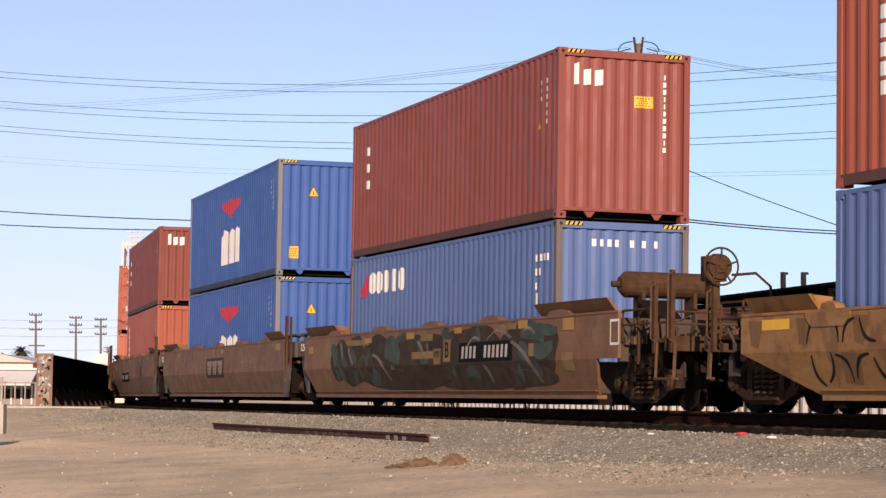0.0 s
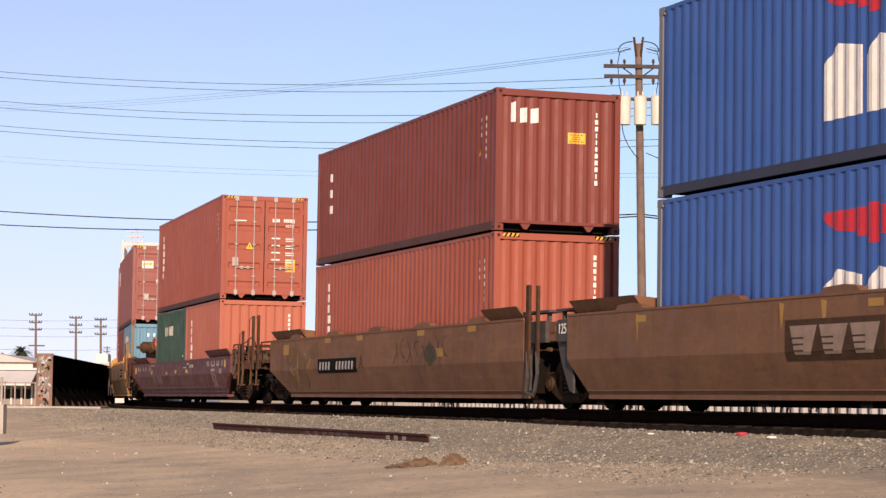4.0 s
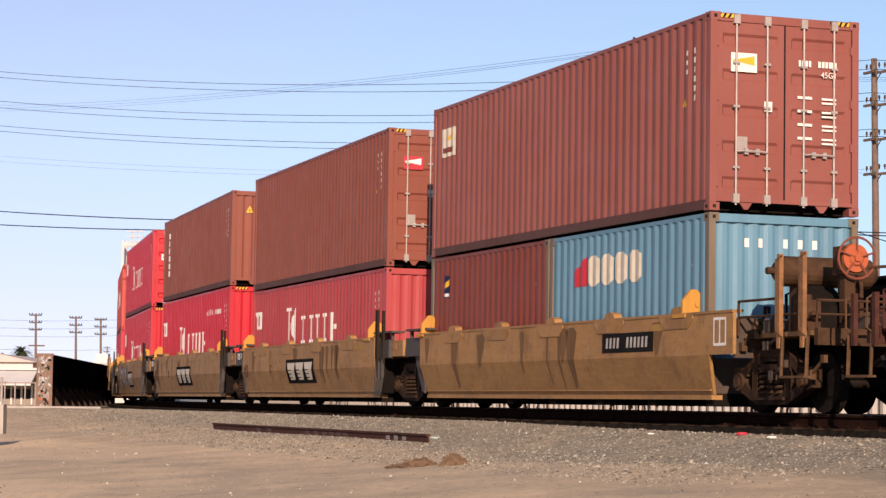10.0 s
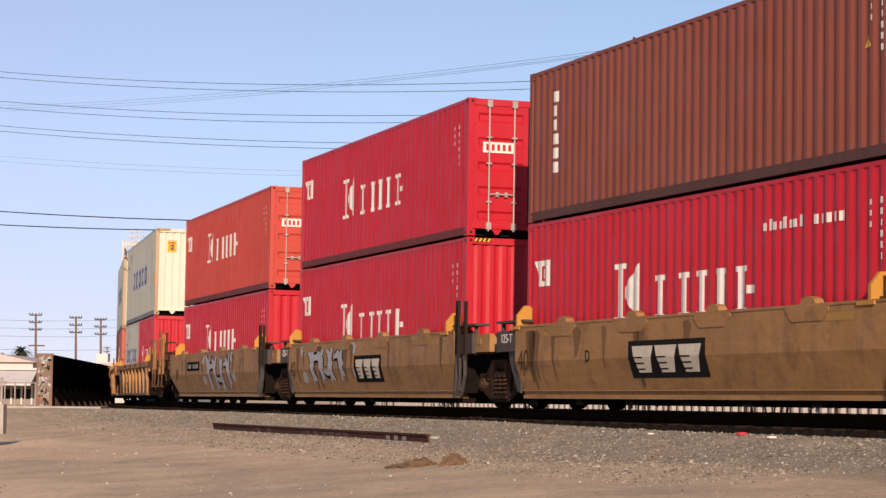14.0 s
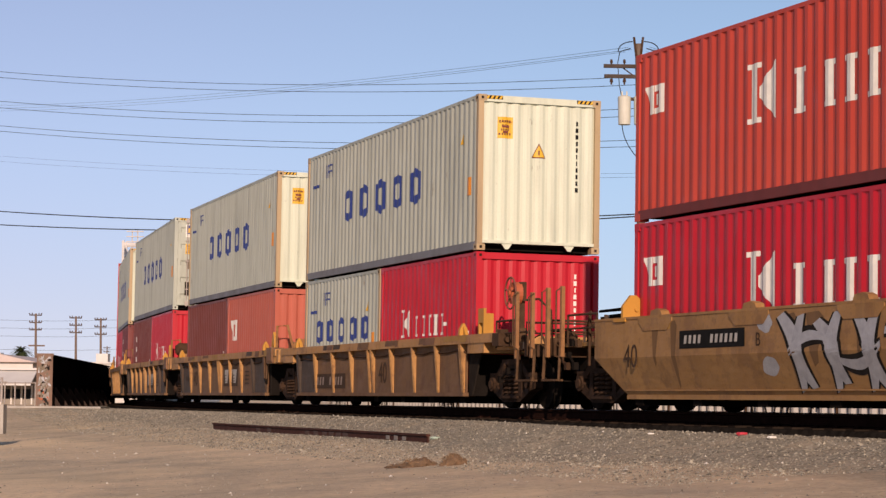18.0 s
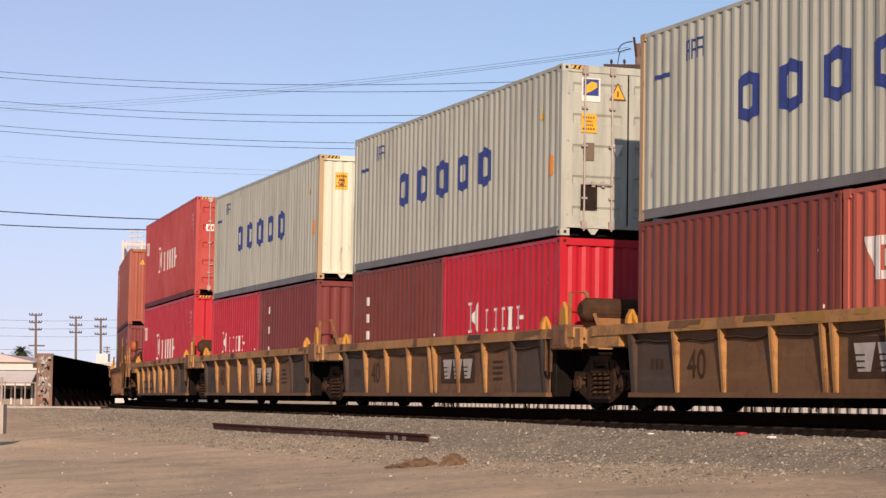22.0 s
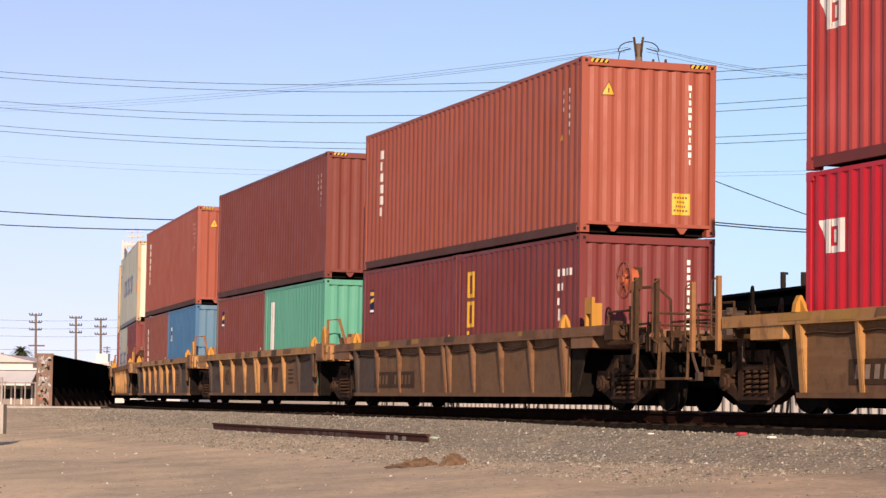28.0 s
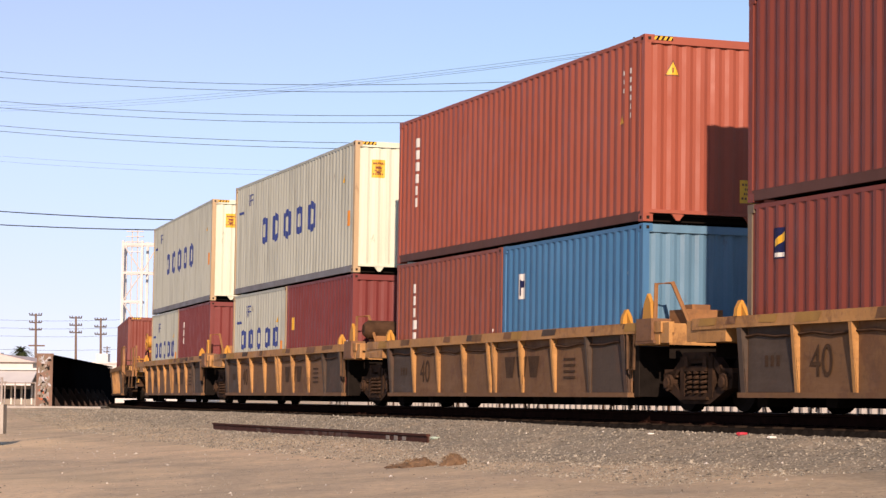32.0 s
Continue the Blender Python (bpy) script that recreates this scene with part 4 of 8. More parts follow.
def coupler_end(t, e, colour, sgn, posts, reach, tank=None, wheel=None, clutter=7, gear=None):
    """End of a car at its coupler. e: where the side stops; posts: (u, height) of the upright grab posts; reach: the pulling face;
    tank: where the air reservoir lies; wheel: (style, u, y, z, colour) of the hand-brake wheel."""
    gear = gear or ("iron" if colour != "car_maroon" else "iron_maroon")

    def put(name, build, mat, key, label="", sy=1):
        ob = part(name, build, mat, t, label, key=(name, e, reach, *key))
        ob.scale = (sgn, sy, 1)
        return ob
    put("end_platform", lambda bm: (box(bm, e - 0.35, reach - 0.5, -1.25, 1.25, 1.02, 1.08)), colour, ())
    put("draft_sill", lambda bm: box(bm, e - 1.2, reach - 0.35, -0.32, 0.32, 0.62, 1.0), "under", ())
    put("end_beam", lambda bm: box(bm, reach - 0.58, reach - 0.48, -1.42, 1.42, 0.88, 1.1), gear, ())
    put("coupler_shank", lambda bm: box(bm, reach - 0.5, reach - 0.12, -0.12, 0.12, 0.72, 0.96), "iron", ())
    put("coupler_knuckle", lambda bm: prism(bm, [(reach - 0.16, -0.2), (reach + 0.02, -0.22), (reach + 0.06, 0.0), (reach - 0.02, 0.06), (reach - 0.03, 0.2), (reach - 0.16, 0.22)], 0.68, 1.0, "z"), "iron", ())
    put("air_hose", lambda bm: pipe(bm, [(reach - 0.45, -0.5, 0.75), (reach - 0.3, -0.5, 0.55), (reach - 0.12, -0.45, 0.42), (reach + 0.02, -0.38, 0.40)], 0.03), "black", ())
    for sy in (1, -1):
        for i, (u, h) in enumerate(posts):
            put("grab_post", lambda bm: box(bm, u - 0.038, u + 0.038, -1.49, -1.43, 0.85, h), "post_mustard" if colour in ("car_tan", "car_mustard") else gear, (i, h), "", sy)
            put("grab_iron", lambda bm: pipe(bm, [(u + 0.05, -1.46, 1.0), (u + 0.05, -1.55, 1.06), (u + 0.05, -1.55, h - 0.08), (u + 0.05, -1.46, h - 0.02)], 0.014, 5), "iron_lit", (i, h), "", sy)
        u0, u1 = posts[0][0] + 0.08, posts[-1][0] + 0.12
        put("sill_step", lambda bm: pipe(bm, [(u0, -1.46, 1.0), (u0, -1.48, 0.47), (u1, -1.48, 0.47), (u1, -1.46, 1.0)], 0.026, 5), "iron_lit", (), "", sy)
        put("step_tread", lambda bm: box(bm, u0, u1, -1.52, -1.40, 0.455, 0.485), "iron_lit", (), "", sy)
        put("side_rail", lambda bm: pipe(bm, [(e + 0.05, -1.4, 1.05), (e + 0.05, -1.4, 1.52), (posts[0][0] - 0.1, -1.4, 1.52), (posts[0][0] - 0.1, -1.4, 1.05)], 0.02, 6), gear, (), "", sy)
        put("mid_rail", lambda bm: pipe(bm, [(e + 0.05, -1.4, 1.3), (posts[-1][0], -1.4, 1.3)], 0.017, 6), gear, (), "", sy)
    put("cross_rail", lambda bm: pipe(bm, [(reach - 0.55, -1.4, 1.1), (reach - 0.55, -1.4, 1.46), (reach - 0.55, 1.4, 1.46), (reach - 0.55, 1.4, 1.1)], 0.02), gear, ())
    put("cross_rail", lambda bm: pipe(bm, [(reach - 0.55, -1.4, 1.28), (reach - 0.55, 1.4, 1.28)], 0.016), gear, ("low",))
    # valves, brackets and pipes crowded on the platform
    rnd = random.Random(int(e * 100 + reach * 10 + (5 if sgn > 0 else 0)))
    for i in range(clutter * 2):
        x, y = rnd.uniform(e - 0.2, reach - 0.7), rnd.uniform(-1.4, 0.7)
        w, d, h = rnd.uniform(0.05, 0.17), rnd.uniform(0.05, 0.16), rnd.uniform(0.10, 0.42)
        z = rnd.choice((0.5, 0.7, 0.9, 1.06, 1.08))
        gm = rnd.choice((gear, "iron_lit", "iron", "under", "bay_grime"))
        kind = i % 4
        if kind == 0:
            put("valve_box", lambda bm: (box(bm, x - w, x + w, y - d, y + d, z, z + h), tube(bm, (x + w, y, z + h * 0.5), (x + w + 0.1, y, z + h * 0.5), 0.05, 8), tube(bm, (x, y, z + h), (x, y, z + h + 0.07), w * 0.6, 8)), gm, ("v", i, sgn))
        elif kind == 1:
            put("brake_pipe", lambda bm: pipe(bm, [(x, y, 0.7), (x, y, z + h + 0.2), (x + 0.2, y + 0.1, z + h + 0.28), (x + 0.42, y + 0.15, z + h), (x + 0.44, y + 0.2, 0.7)], 0.024), gm, ("p", i, sgn))
        elif kind == 2:
            put("bracket", lambda bm: prism(bm, [(x - 0.16, z), (x + 0.16, z), (x + 0.16, z + h), (x + 0.1, z + h + 0.07), (x - 0.04, z + 0.1), (x - 0.16, z + 0.1)], y, y + 0.03), gm, ("b", i, sgn))
        else:
            put("brake_lever", lambda bm: (tube(bm, (x, -1.32, z), (x + 0.3, -1.30, z + h), 0.024, 6), box(bm, x - 0.05, x + 0.05, -1.36, -1.28, z - 0.06, z + 0.06), box(bm, x + 0.26, x + 0.35, -1.33, -1.27, z + h - 0.05, z + h + 0.05)), gm, ("l", i, sgn))
    if tank is not None:
        tu, tz = tank
        put("air_reservoir", lambda bm: (tube(bm, (tu, -0.85, tz), (tu, 0.5, tz), 0.21, 18), tube(bm, (tu, -0.95, tz), (tu, -0.85, tz), 0.12, 18, 0.21), tube(bm, (tu, 0.5, tz), (tu, 0.6, tz), 0.21, 18, 0.12), tube(bm, (tu, -1.08, tz), (tu, -0.95, tz), 0.05, 8)), gear, ("tank",), "brown cylindrical air reservoir")
        for y in (-0.6, 0.3):
            put("tank_cradle", lambda bm: prism(bm, [(tu - 0.2, 1.05), (tu + 0.2, 1.05), (tu + 0.17, tz), (tu + 0.12, tz - 0.16), (tu - 0.12, tz - 0.16), (tu - 0.17, tz)], y - 0.03, y + 0.03), gear, ("cradle", y))
        put("equalizer_box", lambda bm: prism(bm, [(tu + 0.25, 1.05), (tu + 0.75, 1.05), (tu + 0.75, 1.45), (tu + 0.25, 1.75)], -0.75, -0.2), "under", ("eq",))
    if wheel:
        style, u, y, z, wc = wheel
        if style == "side":
            put("brake_stand", lambda bm: (box(bm, u - 0.05, u + 0.05, y + 0.16, y + 0.26, 1.05, z + 0.05), box(bm, u - 0.14, u + 0.1, y + 0.15, y + 0.24, z - 0.62, z - 0.4)), gear, ("stand",))
            put("gear_case", lambda bm: box(bm, u - 0.12, u + 0.12, y + 0.14, y + 0.26, z - 0.14, z + 0.2), gear, ("case",))
        else:
            put("brake_stand", lambda bm: box(bm, u - 0.22, u - 0.08, y - 0.14, y + 0.02, 1.05, z + 0.12), gear, ("stand",))
            put("gear_case", lambda bm: (box(bm, u - 0.3, u - 0.06, y - 0.2, y + 0.12, z - 0.22, z + 0.16), box(bm, u - 0.34, u - 0.28, y - 0.1, y + 0.02, z - 0.5, z - 0.1)), gear, ("case",))
        put("brake_chain_pipe", lambda bm: pipe(bm, [(u - 0.05, y + 0.2, z - 0.12), (u + 0.25, y + 0.45, z - 0.1), (u + 0.4, y + 0.62, z - 0.3), (u + 0.4, y + 0.65, 1.1)], 0.022), gear, ("chain",))
        ax = Vector((1, 0, 0)) if style == "end" else Vector((0, -1, 0))
        c = Vector((u, y, z))
        side = Vector((0, 1, 0)) if style == "end" else Vector((1, 0, 0))

        def rim(bm):
            ring(bm, c, ax, 0.28, 0.017)
        wh = put("brake_wheel", rim, "rim_rust" if wc == "orange" else wc, ("rim",), "spoked hand-brake wheel")

        def spoke(bm):
            tube(bm, (0, 0, 0), (0, 0, 0.28), 0.016, 5)
        for i in range(5):
            sp = part("spoke", spoke, "rim_rust" if wc == "orange" else wc, wh, key="spoke")
            q = side * math.cos(i * 1.2566 + 0.3) + Vector((0, 0, 1)) * math.sin(i * 1.2566 + 0.3)
            sp.matrix_basis = Matrix.Translation(c) @ q.to_track_quat("Z", "Y").to_matrix().to_4x4()
        part("hub", lambda bm: (tube(bm, c - ax * 0.17, c - ax * 0.02, 0.205, 18, 0.19), tube(bm, c - ax * 0.025, c + ax * 0.01, 0.12, 14, 0.09), tube(bm, c - ax * 0.02, c + ax * 0.04, 0.05, 10)), wc, wh, key=("hub", e, reach))


def flare(t, u0, u1, colour, z=1.5):
    """Outward-leaning trough plate on the chord, past the container's end."""
    for sy in (1, -1):
        def tray(bm):
            prism(bm, [(-SIDE_Y + 0.12, z), (-SIDE_Y + 0.16, z), (-SIDE_Y - 0.02, z + 0.24), (-SIDE_Y - 0.07, z + 0.24)], u0, u1, "x")
            prism(bm, [(-SIDE_Y + 0.15, z), (-SIDE_Y + 0.5, z), (-SIDE_Y + 0.42, z + 0.2), (-SIDE_Y - 0.04, z + 0.235)], u0 if u0 > 0 else u1 - 0.04, (u0 + 0.04) if u0 > 0 else u1, "x")
        part("flared_guide", tray, colour, t, key=("flared_guide", u0, u1, z)).scale = (1, sy, 1)


def joint_gear(t, sgn, tank=False):
    """Deck fittings at an articulated joint of the ribbed cars."""
    def put(name, build, mat, key):
        ob = part(name, build, mat, t, key=(name, "joint", *key))
        ob.scale = (sgn, 1, 1)
        ob.location.z = RIB_TOP - 1.42
    put("a_frame", lambda bm: pipe(bm, [(6.75, -1.3, 1.4), (6.78, -1.3, 2.0), (6.82, -1.05, 2.02), (7.3, -1.0, 1.42)], 0.035, 6), "post_mustard", ())
    put("deck_box", lambda bm: (box(bm, 6.5, 7.1, -0.95, -0.35, 1.4, 1.62), box(bm, 6.62, 6.98, -0.8, -0.5, 1.62, 1.7)), "post_mustard", ())
    put("hose_drum", lambda bm: tube(bm, (6.95, 0.1, 1.55), (6.95, 0.45, 1.55), 0.14, 14), "iron", ())
    put("pin_bracket", lambda bm: prism(bm, [(6.4, 1.4), (6.75, 1.4), (6.7, 1.72), (6.58, 1.86), (6.46, 1.7)], -1.36, -1.3), "yellow", ())
    if tank:
        put("air_reservoir", lambda bm: (tube(bm, (6.95, -1.1, 1.72), (6.95, 0.2, 1.72), 0.2, 18), tube(bm, (6.95, -1.2, 1.72), (6.95, -1.1, 1.72), 0.12, 18, 0.2)), "iron", ())


def clip(pts, z0, keep):
    """The part of a polygon above (keep 1) or below (keep -1) the level z0."""
    out = []
    for (u0, a), (u1, b) in zip(pts, list(pts[1:]) + [pts[0]]):
        ina, inb = (a - z0) * keep >= 0, (b - z0) * keep >= 0
        if ina:
            out.append((u0, a))
        if ina != inb:
            f = (z0 - a) / (b - a)
            out.append((u0 + (u1 - u0) * f, z0))
    return out


def on_side(t, name, polys, mat, y=None, label=""):
    """Flat shapes painted on the camera's side of a car: polygons of (u, z)."""
    y = -SIDE_Y if y is None else y
    for pts in polys:
        def b(bm):
            sloped = y < -SIDE_Y + 0.01
            for keep in ((1, -1) if sloped else (0,)):
                half = clip(pts, 0.8, keep) if keep else pts
                if len(half) > 2:
                    bm.faces.new([bm.verts.new((u, y + (max(0.0, 0.8 - z) / 0.58 * LEAN if sloped else 0.0) - 0.005, z)) for u, z in half])
        part(name, b, mat, t, label)


def rect(u, z, w, h):
    return [(u, z), (u + w, z), (u + w, z + h), (u, z + h)]


def emblem(t, u, z=0.78, w=1.75, h=0.55, y=None, faded=False, mats=("decal_black", "cream")):
    """Dark panel with three pale slab shapes, or the worn dark shapes alone."""
    ink = "emblem_faded" if faded else mats[1]
    y2 = -SIDE_Y if y is None else y
    if not faded:
        on_side(t, "emblem_panel", [rect(u, z, w, h)], mats[0], y)
        y2 -= 0.004
    for i in range(3):
        a, k = u + 0.12 + i * (w - 0.2) / 3, (w - 0.2) / 3
        q, e = z + 0.08, z + h - 0.08
        on_side(t, "emblem_block", [[(a + k * 0.20, q), (a + k * 0.74, q), (a + k * 0.95, e), (a + k * 0.02, e)]], ink, y2)
        if not faded:
            on_side(t, "emblem_bar", [rect(a, q + j * (e - q) * 0.22 + 0.04, k * 0.5, 0.022) for j in range(3)], mats[0], y2 - 0.003)


def number_panel(t, u, z=0.88, w=2.2, h=0.34, n=6, y=None, mats=("decal_black", "stencil_pale")):
    """Dark panel with a row of plain pale bars."""
    on_side(t, "number_panel", [rect(u, z, w, h)], mats[0], y)
    y2 = (-SIDE_Y if y is None else y) - 0.004
    g = (w - 0.3) / (n + 5.6)
    for i in list(range(4)) + [5.6 + i for i in range(n)]:
        q = u + 0.15 + i * g
        on_side(t, "number_bar", [[(q, z + 0.07), (q + g * 0.55, z + 0.07), (q + g * 0.68, z + h - 0.07), (q + g * 0.13, z + h - 0.07)]], mats[1], y2)


def swoosh(t, u0, z0, u1, z1, bend, w, mat, lift, name="spray_stroke"):
    """One sprayed stroke that curves and tapers from point to point along a car's side."""
    def b(bm):
        prev = None
        d = Vector((u1 - u0, z1 - z0))
        nrm = Vector((-d.y, d.x)).normalized()
        for k in range(11):
            f = k / 10
            c = Vector((u0, z0)) + d * f + nrm * bend * math.sin(math.pi * f)
            half = w * (0.35 + 0.65 * math.sin(math.pi * (0.15 + 0.75 * f)))
            row = []
            for q in (-half, half):
                z = min(max(c.y + nrm.y * q, 0.25), 1.49)
                row.append(bm.verts.new((c.x + nrm.x * q, -SIDE_Y + max(0.0, 0.8 - z) / 0.58 * LEAN - lift, z)))
            if prev:
                bm.faces.new((prev[0], prev[1], row[1], row[0]))
            prev = row
    part(name, b, mat, t)


def spray_blob(t, u, z, w, h, mat, lift, seed):
    """A sprayed patch with an uneven rounded edge."""
    pts = []
    for k in range(26):
        a = 2 * math.pi * k / 26
        r = 1 + 0.35 * noise.noise(Vector((math.cos(a) * 1.1 + seed * 3.1, math.sin(a) * 1.1, seed)))
        pts.append((u + w * r * math.cos(a), min(max(z + h * r * math.sin(a), 0.27), 1.47)))
    on_side(t, "spray_patch", [pts], mat, -SIDE_Y + 0.005 - lift)


def joint_end(t, e, sgn, colour, half, tall=True):
    """Half of an articulated joint between two wells; half: where the joint's centre lies."""
    def put(name, build, mat, sy=1, label=""):
        ob = part(name, build, mat, t, label, key=(name, e, half, tall, colour))
        ob.scale = (sgn, sy, 1)
        if colour == "car_tan" and name in ("end_plate", "walkway", "end_casting", "grab_bar"):
            ob.location.z = TAN_TOP - 1.5
        return ob
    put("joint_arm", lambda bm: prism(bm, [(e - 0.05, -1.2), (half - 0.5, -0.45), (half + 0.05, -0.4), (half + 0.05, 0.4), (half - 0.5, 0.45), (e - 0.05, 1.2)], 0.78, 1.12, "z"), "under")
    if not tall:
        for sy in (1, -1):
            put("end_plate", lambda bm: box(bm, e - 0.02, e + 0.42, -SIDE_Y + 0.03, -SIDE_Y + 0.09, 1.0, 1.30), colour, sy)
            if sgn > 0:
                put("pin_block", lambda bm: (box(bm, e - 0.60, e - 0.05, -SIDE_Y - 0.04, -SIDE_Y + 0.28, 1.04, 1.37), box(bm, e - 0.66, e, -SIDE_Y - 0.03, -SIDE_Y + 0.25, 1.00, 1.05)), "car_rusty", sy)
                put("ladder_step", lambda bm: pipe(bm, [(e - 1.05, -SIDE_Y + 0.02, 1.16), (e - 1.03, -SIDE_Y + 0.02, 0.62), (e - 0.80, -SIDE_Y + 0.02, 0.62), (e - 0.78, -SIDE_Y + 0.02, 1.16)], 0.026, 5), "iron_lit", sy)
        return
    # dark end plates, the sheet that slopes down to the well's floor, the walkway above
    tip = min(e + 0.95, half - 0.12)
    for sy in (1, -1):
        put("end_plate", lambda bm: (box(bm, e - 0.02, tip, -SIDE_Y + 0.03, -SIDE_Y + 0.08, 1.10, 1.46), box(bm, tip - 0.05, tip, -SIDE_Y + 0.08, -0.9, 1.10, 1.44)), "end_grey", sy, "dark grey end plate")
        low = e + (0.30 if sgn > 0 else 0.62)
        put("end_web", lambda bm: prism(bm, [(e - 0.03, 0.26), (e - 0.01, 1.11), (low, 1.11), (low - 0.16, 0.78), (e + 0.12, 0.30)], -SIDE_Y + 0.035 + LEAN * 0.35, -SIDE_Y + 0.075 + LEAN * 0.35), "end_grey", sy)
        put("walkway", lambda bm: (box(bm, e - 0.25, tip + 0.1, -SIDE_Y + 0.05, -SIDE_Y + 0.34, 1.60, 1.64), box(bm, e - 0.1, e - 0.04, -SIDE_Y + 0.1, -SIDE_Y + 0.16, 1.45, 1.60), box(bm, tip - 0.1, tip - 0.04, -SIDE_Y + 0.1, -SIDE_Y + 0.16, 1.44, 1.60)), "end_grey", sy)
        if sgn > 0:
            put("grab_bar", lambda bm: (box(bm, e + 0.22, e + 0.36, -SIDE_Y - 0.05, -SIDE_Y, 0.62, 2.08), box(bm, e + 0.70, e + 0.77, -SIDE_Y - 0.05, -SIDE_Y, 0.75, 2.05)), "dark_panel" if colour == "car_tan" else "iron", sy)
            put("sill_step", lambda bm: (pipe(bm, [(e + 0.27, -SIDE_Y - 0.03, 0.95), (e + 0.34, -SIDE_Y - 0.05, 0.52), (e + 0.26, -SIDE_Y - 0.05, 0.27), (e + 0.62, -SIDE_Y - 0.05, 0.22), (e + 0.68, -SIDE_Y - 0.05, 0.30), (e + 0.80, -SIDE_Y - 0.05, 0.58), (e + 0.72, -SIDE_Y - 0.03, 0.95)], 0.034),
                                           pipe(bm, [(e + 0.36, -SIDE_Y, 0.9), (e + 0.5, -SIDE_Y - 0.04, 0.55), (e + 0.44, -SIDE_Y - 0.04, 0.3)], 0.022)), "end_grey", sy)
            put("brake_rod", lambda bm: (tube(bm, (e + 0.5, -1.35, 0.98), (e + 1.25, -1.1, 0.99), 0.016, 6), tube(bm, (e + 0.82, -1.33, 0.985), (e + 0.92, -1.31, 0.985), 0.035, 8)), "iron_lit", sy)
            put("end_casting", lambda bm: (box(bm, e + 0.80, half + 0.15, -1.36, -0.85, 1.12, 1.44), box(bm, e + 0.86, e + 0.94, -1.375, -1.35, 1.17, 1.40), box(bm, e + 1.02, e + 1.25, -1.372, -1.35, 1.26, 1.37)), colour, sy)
        # slope sheet's shade is put into its near-black colour
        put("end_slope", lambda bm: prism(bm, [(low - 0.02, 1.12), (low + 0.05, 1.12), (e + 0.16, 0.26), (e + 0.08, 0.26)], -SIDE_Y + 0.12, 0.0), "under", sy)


# ---------------------------------------------------------------- ground
def soft(a, b, x):
    f = np.clip((x - a) / (b - a), 0, 1)
    return f * f * (3 - 2 * f)


def signed_gap(x, y):
    """Distance from the track's centre line, positive on the camera's side."""
    near = np.full(x.shape, 1e9)
    side = np.zeros(x.shape)
    for i in range(0, len(SG), 4):
        dx, dy = x - PX[i], y - PY[i]
        d = np.hypot(dx, dy)
        w = d < near
        near = np.where(w, d, near)
        side = np.where(w, math.sin(HEAD[i]) * dx - math.cos(HEAD[i]) * dy, side)
    return side


def ground_z(x, y):
    v = signed_gap(x, y)
    lot = np.interp(v, [1.5, 3.0, 7.2, 15, 40], [-0.215, -0.58, -0.90, -1.40, -1.9])
    lot = lot - 0.05 * soft(41, 32, y) * (1 - soft(2.4, 4.5, v))
    lot = lot + (-0.30 - lot) * soft(56, 86, y)
    far = -0.45 - 0.0 * y
    base = np.where(v > 0, lot, far)
    a = np.abs(v)
    z = np.where(a < 1.3, -0.42, base)
    bumps = np.sin(x * 1.7 + np.sin(y * 0.9)) * np.sin(y * 1.3 + x * 0.4) * 0.018 + np.sin(x * 0.45 + 1.0) * np.sin(y * 0.31) * 0.03
    return z + bumps * soft(2.4, 5.0, a) * np.clip((120 - y) / 60, 0, 1), v


def axis(lo, hi, step, reach):
    core = list(np.arange(lo, hi + 1e-6, step))
    out, d = [], step
    x = hi
    while x < reach:
        d *= 1.35
        x += d
        out.append(x)
    pre, d, x = [], step, lo
    while x > -reach:
        d *= 1.35
        x -= d
        pre.append(x)
    return np.array(pre[::-1] + core + out)


